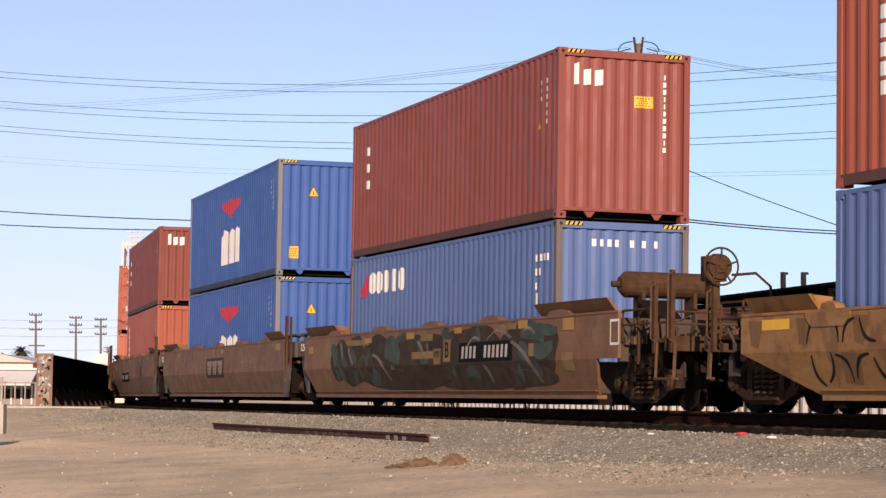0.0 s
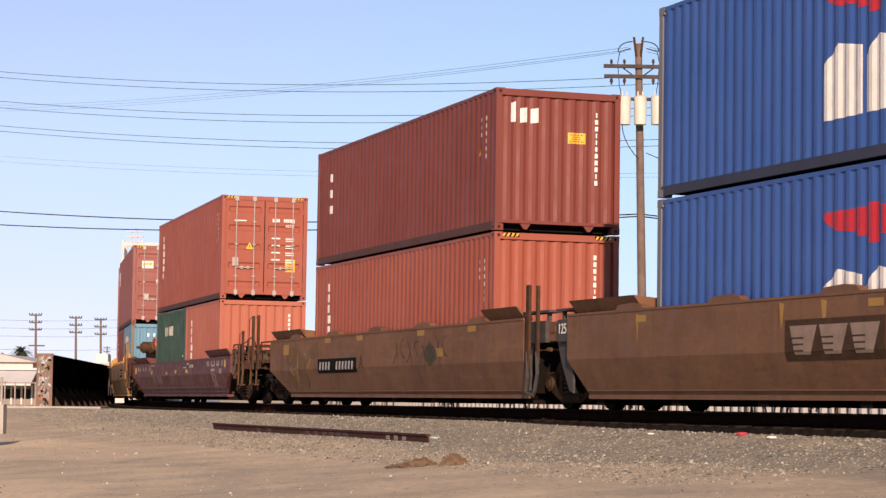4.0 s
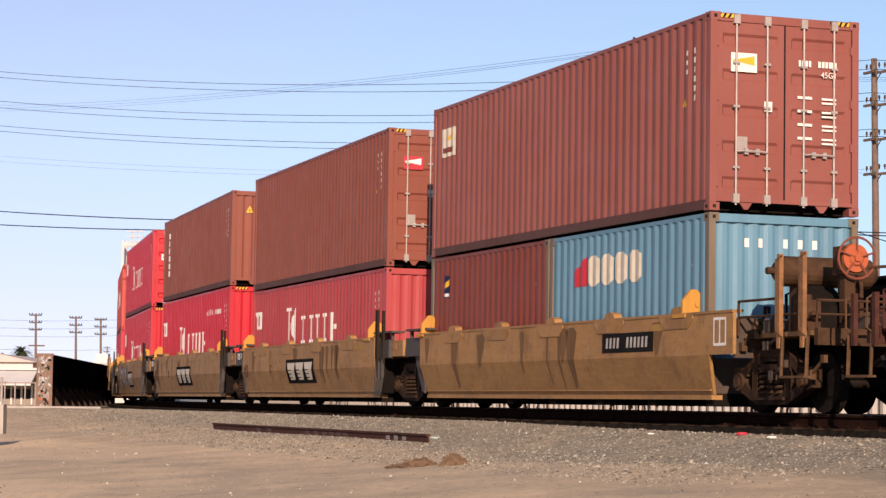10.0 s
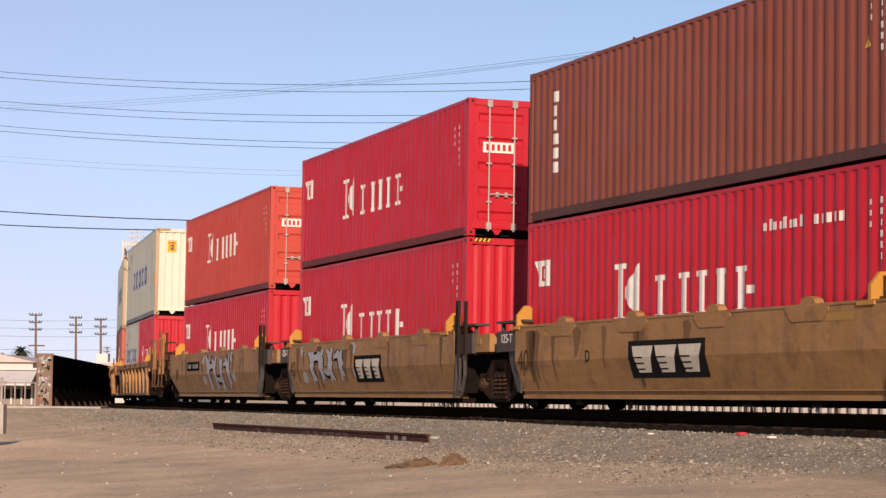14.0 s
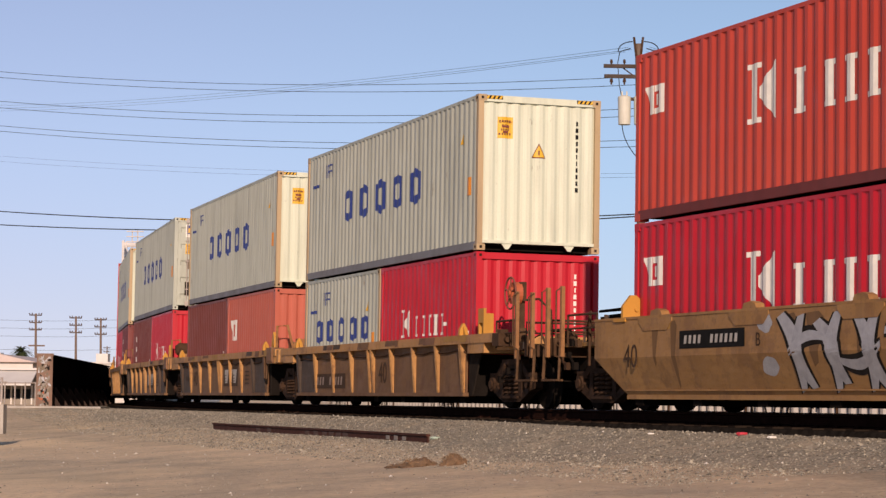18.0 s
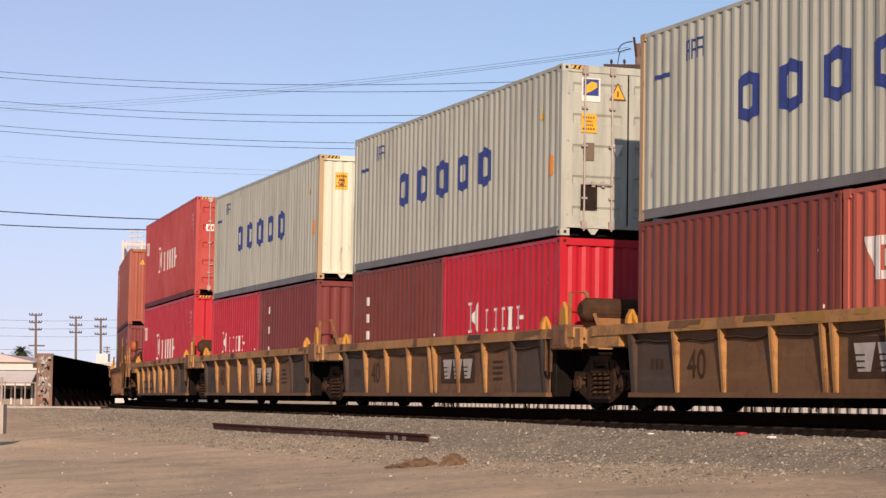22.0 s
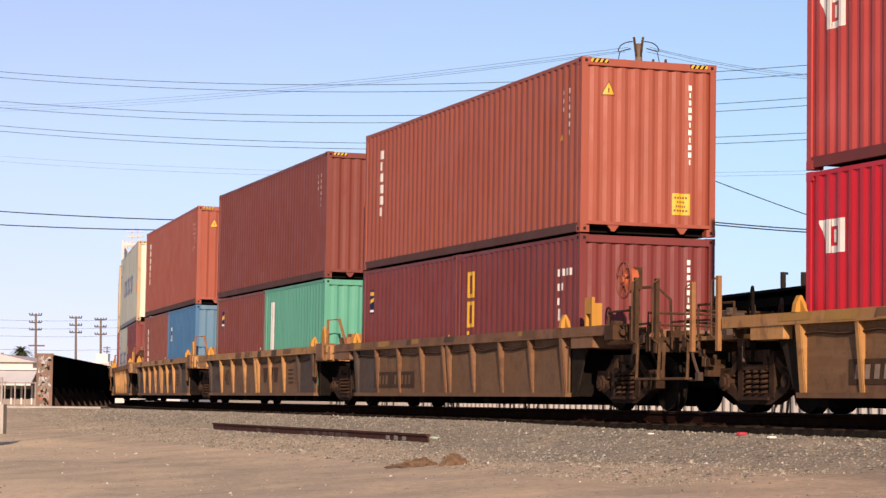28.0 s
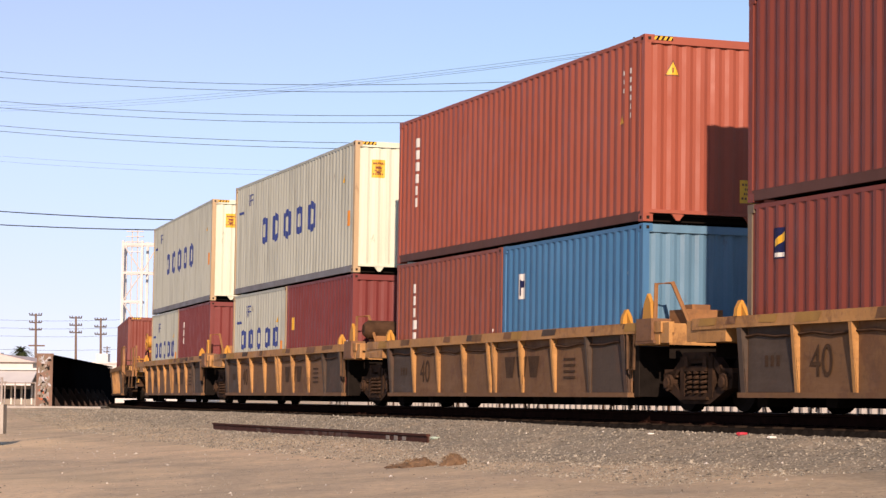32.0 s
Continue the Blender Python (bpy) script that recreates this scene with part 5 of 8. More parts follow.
def build_ground():
    gx, gy = axis(-22, 14, 0.12, 3500), axis(14, 100, 0.3, 3500)
    X, Y = np.meshgrid(gx, gy)
    Z, V = ground_z(X, Y)
    nx, ny = len(gx), len(gy)
    verts = np.stack([X.ravel(), Y.ravel(), Z.ravel()], 1)
    idx = np.arange(nx * ny).reshape(ny, nx)
    faces = np.stack([idx[:-1, :-1].ravel(), idx[:-1, 1:].ravel(), idx[1:, 1:].ravel(), idx[1:, :-1].ravel()], 1)
    me = bpy.data.meshes.new("ground")
    me.from_pydata(verts.tolist(), [], faces.tolist())
    at = me.attributes.new("gravel", "FLOAT", "POINT")
    wob = np.sin(X * 0.8 + 2 * np.sin(Y * 0.13)) * 0.7 + np.sin(Y * 0.37) * 0.6
    # sandy tongue across the lot, grey gravelly dirt round it
    f = np.clip((X + 10.5) / 8.9, 0, 1)
    off = np.abs(V - (8.9 - 3.4 * f) + 0.25 * wob)
    tongue = (1 - soft(0.35, 1.0, off / (2.2 - 1.9 * f))) * soft(-0.9, -2.6, X)
    corner = soft(-4.0, -5.4, X + 0.4 * wob) * soft(32.0, 29.5, Y + 0.4 * wob)
    sand = np.clip(tongue + corner, 0, 1)
    near = 1 - soft(2.7, 5.2, np.abs(V) + 0.5 * wob)
    g = np.clip(np.maximum(near, 0.36 * (1 - soft(70, 110, Y))) - 0.85 * sand * (1 - near), 0, 1)
    at.data.foreach_set("value", g.ravel().astype(np.float32))
    for p in me.polygons:
        p.use_smooth = True
    ob = new("ground", me)
    m, nt, b = nodes_of("gravel_and_dirt", 0.95)
    v = coords(nt, shuffle=False)
    vo = node(nt, "ShaderNodeTexVoronoi", Scale=21.0)
    nt.links.new(v, vo.inputs["Vector"])
    sep = nt.nodes.new("ShaderNodeSeparateColor")
    nt.links.new(vo.outputs["Color"], sep.inputs[0])
    stone = mixed(nt, sep.outputs[0], (0.120, 0.110, 0.082), (0.335, 0.305, 0.235))
    stone = mixed(nt, noise_fac(nt, v, 1.1, 5, 0.35, 0.65), stone, (0.31, 0.262, 0.185), 0.5)
    dirt = mixed(nt, noise_fac(nt, v, 0.5, 8, 0.35, 0.65), (0.64, 0.49, 0.31), (0.55, 0.43, 0.285))
    dirt = mixed(nt, noise_fac(nt, v, 7, 6, 0.45, 0.62), dirt, (0.38, 0.30, 0.22), 0.6)
    dirt = mixed(nt, noise_fac(nt, v, 0.16, 4, 0.5, 0.62), dirt, (0.68, 0.52, 0.325), 0.8)
    a = nt.nodes.new("ShaderNodeAttribute")
    a.attribute_name = "gravel"
    add = nt.nodes.new("ShaderNodeMath")
    add.operation = "ADD"
    nt.links.new(a.outputs["Fac"], add.inputs[0])
    nz = noise_fac(nt, v, 0.9, 7, 0.2, 0.8)
    sub = nt.nodes.new("ShaderNodeMath")
    sub.operation = "MULTIPLY_ADD"
    sub.inputs[1].default_value, sub.inputs[2].default_value = 0.9, -0.45
    nt.links.new(nz, sub.inputs[0])
    nt.links.new(sub.outputs[0], add.inputs[1])
    add.use_clamp = True
    c = mixed(nt, add.outputs[0], dirt, stone)
    nt.links.new(c, b.inputs["Base Color"])
    b.inputs["Specular IOR Level"].default_value = 0.12
    bump(nt, b, vo.outputs["Distance"], 0.3, 0.015)
    me.materials.append(m)
    tagged(ob, "grey gravel and dry sandy dirt beside the track", "ground", kind="structure")


build_ground()


def stones(name, label, count, v_range, s_range, size, mat, seed):
    """Loose stones lying on the ground, one joined mesh."""
    rng = np.random.default_rng(seed)
    base = np.array([(1, 0, 0), (-1, 0, 0), (0, 1, 0), (0, -1, 0), (0, 0, 1), (0, 0, -0.6)], float)
    tri = np.array([(0, 2, 4), (2, 1, 4), (1, 3, 4), (3, 0, 4), (2, 0, 5), (1, 2, 5), (3, 1, 5), (0, 3, 5)])
    s = rng.uniform(*s_range, count)
    v = rng.uniform(0, 1, count) ** 1.3 * (v_range[1] - v_range[0]) + v_range[0]
    x = np.interp(s, SG, PX) + np.sin(np.interp(s, SG, HEAD)) * v
    y = np.interp(s, SG, PY) - np.cos(np.interp(s, SG, HEAD)) * v
    z, _ = ground_z(x, y)
    r = size * rng.lognormal(0, 0.4, count)
    sh = rng.uniform(0.55, 1.3, (count, 1, 3)) * np.array([1, 1, 0.75])
    a = rng.uniform(0, 6.28, count)
    jit = base[None] + rng.normal(0, 0.18, (count, 6, 3))
    p = jit * sh * r[:, None, None]
    ca, sa = np.cos(a)[:, None], np.sin(a)[:, None]
    q = np.stack([p[..., 0] * ca - p[..., 1] * sa + x[:, None], p[..., 0] * sa + p[..., 1] * ca + y[:, None], p[..., 2] + z[:, None] + r[:, None] * 0.05], -1)
    faces = (tri[None] + (np.arange(count) * 6)[:, None, None]).reshape(-1, 3)
    me = bpy.data.meshes.new(name)
    me.from_pydata(q.reshape(-1, 3).tolist(), [], faces.tolist())
    me.materials.append(mat)
    tagged(new(name, me), label, "gravel", kind="stuff")


def stone_material(name, lo, hi):
    m, nt, b = nodes_of(name, 0.9)
    g = nt.nodes.new("ShaderNodeNewGeometry")
    nt.links.new(mixed(nt, g.outputs["Random Per Island"], lo, hi), b.inputs["Base Color"])
    return m


BALLAST = stone_material("ballast_stone", (0.075, 0.068, 0.052), (0.34, 0.31, 0.24))
PALE = stone_material("pale_chips", (0.36, 0.33, 0.27), (0.62, 0.6, 0.54))
stones("ballast_stones", "grey crushed ballast stones along the track", 60000, (1.55, 5.6), (-40, 19), 0.0125, BALLAST, 3)
stones("loose_gravel", "scattered grey gravel on the dirt lot", 7000, (4.5, 14), (-30, 24), 0.009, BALLAST, 4)
stones("pale_chips", "pale stone and glass chips strewn on gravel", 520, (1.5, 10), (-30, 20), 0.014, PALE, 5)

# ---------------------------------------------------------------- track
track = thing("railway_track", "rusty steel rails on dark wooden ties in ballast", "railway track", kind="structure")


def sweep(bm, prof, s0, s1, v0, step=2.0):
    """Carry a profile (v, z) along the line; v grows to the camera's side."""
    prev = None
    for s in np.arange(s0, s1 + 0.01, step):
        cur = []
        for v, z in prof:
            x, y = beside(s, v0 + v)
            cur.append(bm.verts.new((x, y, z)))
        if prev:
            n = len(prof)
            for i in range(n):
                j = (i + 1) % n
                bm.faces.new((prev[i], prev[j], cur[j], cur[i]))
        prev = cur


RAIL_FOOT = [(-0.07, -0.178), (0.07, -0.178), (0.07, -0.165), (0.012, -0.15), (0.010, -0.05), (0.036, -0.04), (0.036, -0.006), (-0.036, -0.006), (-0.036, -0.04), (-0.010, -0.05), (-0.012, -0.15), (-0.07, -0.165)]
# bed colour holds both oil and the shade beneath the train
part("oiled_bed", lambda bm: sweep(bm, [(-1.95, -0.52), (-1.55, -0.205), (1.50, -0.205), (1.66, -0.50)], -150, 120, 0.0, 1.0), "bed_dark", track, "oil-dark ballast between the ties, train shade in its colour")
for v0 in (0.755, -0.755):
    r = part("rail", lambda bm: sweep(bm, RAIL_FOOT, -150, 120, v0), "rail", track)
    part("running_surface", lambda bm: sweep(bm, [(-0.034, -0.006), (0.034, -0.006), (0.03, 0.0), (-0.03, 0.0)], -150, 120, v0), "railtop", r, "worn shiny rail head")


def tie(bm):
    box(bm, -0.11, 0.11, -1.28, 1.28, -0.34, -0.178)


def plates(bm):
    for y in (-0.755, 0.755):
        box(bm, -0.09, 0.09, y - 0.18, y + 0.18, -0.18, -0.168)
        for d in (-0.10, 0.10):
            box(bm, -0.03, 0.03, y + d - 0.015, y + d + 0.015, -0.17, -0.145)


for i in range(190):
    s = -78 + i * 0.53
    x, y, h = on_line(s)
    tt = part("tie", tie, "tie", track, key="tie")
    tt.matrix_basis = pose(x, y, random.uniform(-0.012, 0.0), 0, 0, math.degrees(h) + random.uniform(-1.2, 1.2))
    if -30 < s < 20:
        part("tie_plates", plates, "rail", tt, key="tie_plates")
# ---------------------------------------------------------------- the train
HC, STD = 2.896, 2.591
L40, L20 = 12.192, 6.058
FLOOR = 0.28


def side_ids(L, H, seed=1):
    """Identification strokes near the leading top corner, too small to read."""
    if L < 10:
        return [("white", column_of(L / 2 - 0.45, H * 0.42, 2, 0.05, 0.05, 0.17, seed)), ("white", column_of(L / 2 - 0.62, H - 0.6, 2, 0.045, 0.05, 0.16, seed + 7))]
    return [("white", column_of(L / 2 - 0.55, H - 0.55, 6, 0.085, 0.085, 0.14, seed)), ("white", column_of(L / 2 - 0.80, H - 0.55, 3, 0.07, 0.07, 0.14, seed + 7)),
            ("decal_yellow", [(L / 2 - 0.95, H * 0.55, H * 0.55 + 0.02, L / 2 - 0.86, H * 0.55, H * 0.55 + 0.17), (L / 2 - 0.86, H * 0.55, H * 0.55 + 0.17, L / 2 - 0.77, H * 0.55, H * 0.55 + 0.02)])]


def row_ids(L, H):
    """Three short rows of identification bars near the leading top corner."""
    x = L / 2 - 0.98
    return [("white", [bar(x + k * 0.1, H - 0.66, 0.06, 0.12) for k in (0, 1, 2.4, 3.4, 4.4, 5.4)] + [bar(x + k * 0.1, H - 0.90, 0.06, 0.12) for k in range(3)] + [bar(x + k * 0.1, H - 1.14, 0.06, 0.12) for k in range(2)] + [bar(x + 0.02, H - 1.40, 0.09, 0.2)]),
            ("decal_yellow", [bar(L / 2 - 0.5, H - 1.7, 0.08, 0.14)])]


def end_ids(H, col="white", seed=3, y=0.72):
    return [(col, column_of(y, H - 0.45, 11, 0.085, 0.075, 0.125, seed))]


def tri_mark(y, z, s=0.2):
    return ("decal_yellow", [(y - s / 2, z, z + 0.01, y, z, z + s), (y, z, z + s, y + s / 2, z, z + 0.01)])


def sticker(y, z, w=0.3, h=0.2):
    return ("decal_yellow", [bar(y, z, w, h)])


def mark(kind, mat, x, z, h):
    return (mat, row_of(kind, x, z, h))


def vcol(L, H, n=6, col="white", seed=2, step=0.24, z=None):
    """Trade mark painted down the trailing corner, as plain strokes."""
    return (col, column_of(-L / 2 + 1.0, (H - 0.62) if z is None else z, n, 0.18, 0.3, step, seed))


def put_on(t, off, z, x=0.0):
    """The container's own motion: it rides x ahead of its car's middle."""
    MOVERS.append((t, (off, x, z), PIVOT))


UPPER = {
    "orange_col": lambda c, f, seed, lab, H=HC: container(c, L40, H, f, [vcol(L40, H, 6, seed=seed)] + side_ids(L40, H, seed), end_ids(H, seed=seed) + [tri_mark(-0.72, H - 0.6), sticker(0.45, 0.35, 0.32, 0.36)], lab),
}


def serif_box(colour, L, H, front, lab, big=0.78, x=None, z=1.15, flag=True, small=False):
    x = (-2.35 if L > 10 else -1.5) if x is None else x
    marks = [mark("serif_white", "white", x, z, big)]
    if flag:
        marks.append(mark("flag_white", "white", -L / 2 + 0.5, H * 0.62, 0.44))
    marks += side_ids(L, H, 5)[:2]
    if small:
        marks.append(("white", [bar(2.5 + i * 0.14, 2.2, 0.09, 0.11 + 0.05 * (i % 3 == 1)) for i in range(8)] + [bar(3.9 + i * 0.16, 2.2, 0.1, 0.13) for i in range(5)]))
    ends = []
    if front == "door":
        ends = [("white", [bar(-0.92, H - 1.02, 0.62, 0.2)]), ("bright_red", [(-0.86 + i * 0.11, H - 0.98, H - 0.86, -0.8 + i * 0.11, H - 0.98, H - 0.86) for i in range(5)]), ("decal_black", [bar(0.02, H - 1.5, 0.3, 0.34)]), ("white", [bar(0.1, H - 0.7, 0.16, 0.18)])] + end_ids(H, "white", 9, 0.7)[:1]
    else:
        ends = end_ids(H, "white", 4)
    return container(colour, L, H, front, marks, ends, lab, None, None, "rail_red")


def five_box(L, H, front, lab, front_colour=None, post="post_cream"):
    big = 0.75 if L > 10 else 0.57
    x = -2.9 if L > 10 else -2.0
    z = 1.13 if L > 10 else 1.1
    marks = [mark("five_blue", "logo_blue", x, z, big), mark("seal", "logo_blue", -L / 2 + 1.55, H - 0.62, 0.30), ("logo_blue", [bar(-L / 2 + 0.75, H - 0.62, 0.04, 0.34), bar(-L / 2 + 0.5, H - 0.78, 0.5, 0.07)]), ("decal_orange", [bar(L / 2 - 0.62, H * 0.36, 0.22, 0.34)])]
    marks += [("decal_yellow", [(L / 2 - 1.0, H - 0.85, H - 0.84, L / 2 - 0.9, H - 0.85, H - 0.65), (L / 2 - 0.9, H - 0.85, H - 0.65, L / 2 - 0.8, H - 0.85, H - 0.84)])]
    if front == "door":
        ends = [("white", [bar(-0.86, H - 0.62, 0.34, 0.40)]), ("logo_blue", [bar(-0.83, H - 0.52, 0.28, 0.28)]), ("decal_yellow", [(-0.8, H - 0.5, H - 0.36, -0.68, H - 0.44, H - 0.28), (-0.68, H - 0.44, H - 0.28, -0.58, H - 0.38, H - 0.3)]), tri_mark(-0.2, H - 0.55, 0.24), sticker(-0.86, H - 1.15, 0.28, 0.32), ("post_rust", [bar(-0.82, H - 1.62, 0.2, 0.3)]), ("dark_panel", [bar(-0.86, 0.45, 0.3, 0.42)]), ("white", [(-0.3, H - 1.35, H - 1.33, -0.2, H - 1.55, H - 1.33), (-0.2, H - 1.55, H - 1.33, -0.1, H - 1.35, H - 1.33)]), ("white", column_of(0.45, H - 0.6, 7, 0.09, 0.09, 0.24, 3))]
    else:
        ends = [("decal_yellow", [bar(-0.82, H - 0.80, 0.30, 0.40)]), tri_mark(0.0, H - 1.12, 0.22), ("decal_black", column_of(0.72, H - 0.5, 11, 0.085, 0.075, 0.125, 8))]
    box_ = container("grey_white", L, H, front, marks, ends, lab, post, front_colour or ("grey_white" if front == "door" else "end_sunlit"), "rail_grey")
    if front != "door":
        letters("caution_text", "CAUTION", 0.058, "dark_red", box_, pose(L / 2 - 0.036, -0.67, H - 0.49) @ FRONT)
        for q in range(2):
            part("text_bar", lambda bm: box(bm, L / 2 - 0.040, L / 2 - 0.036, -0.74 + 0.02 * q, -0.60 - 0.02 * q, H - 0.6 - q * 0.1, H - 0.56 - q * 0.1), "dark_red", box_)
    return box_


def block_box(colour, L, H, front, lab, word=True):
    marks = [vcol(L, H, 3, seed=3, step=0.36, z=H - 0.75)] + side_ids(L, H, 11)
    ends = [mark("block_white", "white", -0.92, H - 0.62, 0.34)] if word else []
    ends += end_ids(H, "white", 6) + [sticker(0.2, H - 0.95, 0.34, 0.2)]
    return container(colour, L, H, front, marks, ends, lab)


def wing_box(L, H, lab):
    marks = [mark("wing_red", "logo_red", -1.15, 1.80, 0.56), mark("tall_white", "white", -1.15, 0.60, 0.98)] + side_ids(L, H, 2)[:2]
    ends = [tri_mark(-0.3, H - 0.9, 0.22), sticker(-0.9, 0.42, 0.24, 0.3), ("white", column_of(0.75, H - 0.5, 8, 0.08, 0.06, 0.12, 4))]
    return container("blue", L, H, "wall", marks, ends, lab, "rail_grey", None, "rail_blue")


def door_box(colour, L, H, lab, logo="white", column=False, badge="white"):
    marks = side_ids(L, H, 4)
    if column:
        marks.append(vcol(L, H, 6, seed=14))
    elif logo:
        marks.append((logo, [bar(-L / 2 + 0.5, H - 1.0, 0.75, 0.55)]))
        marks.append(("decal_yellow", [(-L / 2 + 0.75, H - 0.72, H - 0.68, -L / 2 + 1.15, H - 0.62, H - 0.52)]))
        marks.append(("dark_red", [bar(-L / 2 + 0.6, H - 0.92, 0.55, 0.1)]))
    ends = [(badge, [bar(-0.88, H - 0.86, 0.42, 0.28)]), ("decal_yellow" if badge == "white" else "white", [(-0.86, H - 0.7, H - 0.69, -0.5, H - 0.76, H - 0.62)]), ("white", [bar(-0.34, H - 1.42, 0.13, 0.15)]), ("galv", [bar(-0.78, 0.85, 0.17, 0.24)])]
    for i in range(6):
        ends.append(("white", [bar(0.22 + i * 0.055, H - 0.72, 0.04, 0.09)] if i < 4 else [bar(0.3 + i * 0.06, H - 0.72, 0.045, 0.09), bar(0.42 + i * 0.06, H - 0.72, 0.045, 0.09), bar(0.54 + (i - 4) * 0.06 + 0.2, H - 0.72, 0.045, 0.09)]))
    for i in range(4):
        ends.append(("white", [bar(0.20, H - 1.2 - i * 0.2, 0.24, 0.04), bar(0.6, H - 1.2 - i * 0.2, 0.24, 0.03), bar(0.6, H - 1.26 - i * 0.2, 0.24, 0.028)]))
    if column:
        ends = [("white", [bar(-0.86, H - 0.72, 0.34, 0.03)]), tri_mark(-0.42, H - 1.5, 0.2), sticker(0.6, 0.78, 0.28, 0.36), ("galv", [bar(-0.9, 0.92, 0.17, 0.24)])] + ends[4:]
    t = container(colour, L, H, "door", marks, ends, lab)
    letters("size_code", "45G1", 0.12, "white", t, pose(L / 2 - 0.008, 0.72, H - 0.83) @ FRONT)
    return t


def plain_box(colour, L, H, lab, front="wall", logo=None, ends=True, post=None, front_colour=None, more=(), row=False, ids=None):
    marks = (side_ids(L, H, 3)[:2] if ids is None else ids) + list(more)
    if logo:
        marks.append(logo)
    return container(colour, L, H, front, marks, [("white", [bar(-0.62 + q, H - 0.48, 0.075, 0.13) for q in (0, 0.22, 0.62, 0.86, 1.1)])] if row else end_ids(H, "white", 12) if ends else [], lab, post, front_colour)


# (offset, car, upper, lower); lower pieces as (x, container)
def load(off, upper, lower, dx=0.0):
    hmax = 0
    for x, t, h in lower:
        put_on(t, off, FLOOR, x + dx)
        hmax = max(hmax, h)
    if upper:
        put_on(upper, off, FLOOR + hmax + 0.03, dx)


X20 = 3.065
OFF = {0: 21.42, 1: 0.0, 2: -19.048, 3: -38.132, 4: -61.197, 5: -82.782, 6: -97.993, 7: -113.088, 8: -128.421, 9: -143.812,
       10: -163.113, 11: -178.333, 12: -193.621, 13: -208.788, 14: -223.965, 15: -243.614, 16: -258.939, 17: -274.518, 18: -289.937, 19: -305.461, 20: -327.6}

load(OFF[0], UPPER["orange_col"]("orange_red", "wall", 21, "orange-red steel container with white upright strokes, stacked on blue"), [(0, plain_box("mid_blue", L40, STD, "blue ribbed steel container in a tan well car"), STD)])
load(OFF[1], block_box("red_brown", L40, HC, "wall", "red-brown steel container stacked on a blue one"), [(0, container("mid_blue", L40, HC, "wall", [mark("round_white", "white", -4.65, HC - 0.82, 0.46), ("logo_red", [(-5.35, HC - 0.9, HC - 0.75, -4.8, HC - 0.82, HC - 0.35)])] + row_ids(L40, HC), [("white", [bar(-0.55 + i * 0.14, HC - 0.42, 0.07, 0.12) for i in range(4)] + [bar(0.15 + i * 0.22, HC - 0.42, 0.07, 0.12) for i in range(3)])], "blue steel container with white rounded mark, graffiti car below", "post_grey"), HC)])
load(OFF[2], wing_box(L40, HC, "bright blue container with red and white emblem, stacked"), [(0, wing_box(L40, HC, "bright blue container with red and white emblem, in the well"), HC)])
load(OFF[3], block_box("dark_red", L40, STD, "wall", "dark red container with white upright mark, on orange one"), [(0, plain_box("orange_red", L40, HC, "orange-red container with white upright strokes in brown well", logo=vcol(L40, HC, 5)), HC)])
load(OFF[4], door_box("orange_red", L40, HC, "orange-red container with closed doors and lock rods", column=True), [(-X20, plain_box("green", L20, STD, "dark green short container beside an orange one", logo=mark("round_white", "cream", -1.05, 1.8, 0.3)), STD), (X20, plain_box("orange_pale", L20, STD, "pale orange short container with ribbed end", logo=vcol(L20, STD, 5)), STD)])
load(OFF[5], door_box("red_brown_pale", L40, HC, "red-brown container with closed doors, pale badge", "cream"), [(-X20, plain_box("dark_red", L20, STD, "dark red short container in a tan well car", logo=None, more=[("logo_navy", [bar(-L20 / 2 + 0.72, 1.80, 0.34, 0.42)]), ("decal_yellow", [(-L20 / 2 + 0.77, 1.95, 2.04, -L20 / 2 + 1.02, 2.04, 2.16)]), ("white", [bar(-L20 / 2 + 0.75, 1.82, 0.28, 0.06)])], post="post_rust"), STD), (X20, plain_box("sky_blue", L20, STD, "light blue short container with rusty posts", row=True, logo=("cream", row_of("round_white", -1.9, 1.7, 0.5)[1:]), more=[("logo_red", [(-2.0, 1.72, 1.95, -1.45, 1.72, 2.22)])], post="post_rust"), STD)], -0.15)
load(OFF[6], door_box("brown_red", L40, HC, "brown-red container with shaded closed doors", None, False, "logo_red"), [(0, serif_box("faded_red", L40, STD, "wall", "faded pink-red container with white serif mark", z=1.15, big=0.8), STD)], -0.07)
load(OFF[7], UPPER["orange_col"]("brown_red", "wall", 23, "brown-red container with white upright strokes on red one", STD), [(0, serif_box("bright_red", L40, HC, "wall", "bright red container with white serif mark in tan well", z=1.09, big=0.82, small=True), HC)], -0.13)
load(OFF[8], serif_box("bright_red", L40, STD, "door", "bright red container with doors, stacked on its like", z=0.92), [(0, serif_box("bright_red", L40, HC, "wall", "bright red container with white mark, low in the well", z=1.05, big=0.8), HC)], -0.1)
load(OFF[9], serif_box("coral_red", L40, STD, "door", "faded coral-red container with white mark and doors", z=1.1, big=0.75), [(0, serif_box("bright_red", L40, STD, "wall", "bright red container under a faded coral one", z=1.1, big=0.75), STD)], -0.09)
load(OFF[10], five_box(L40, HC, "wall", "grey-white container with blue block mark, streaked with dirt"), [(-X20, five_box(L20, STD, "wall", "short grey-white container with blue block mark"), STD), (X20, serif_box("bright_red", L20, STD, "wall", "short bright red container with white serif mark", 0.5, -1.5, 1.1, False), STD)])
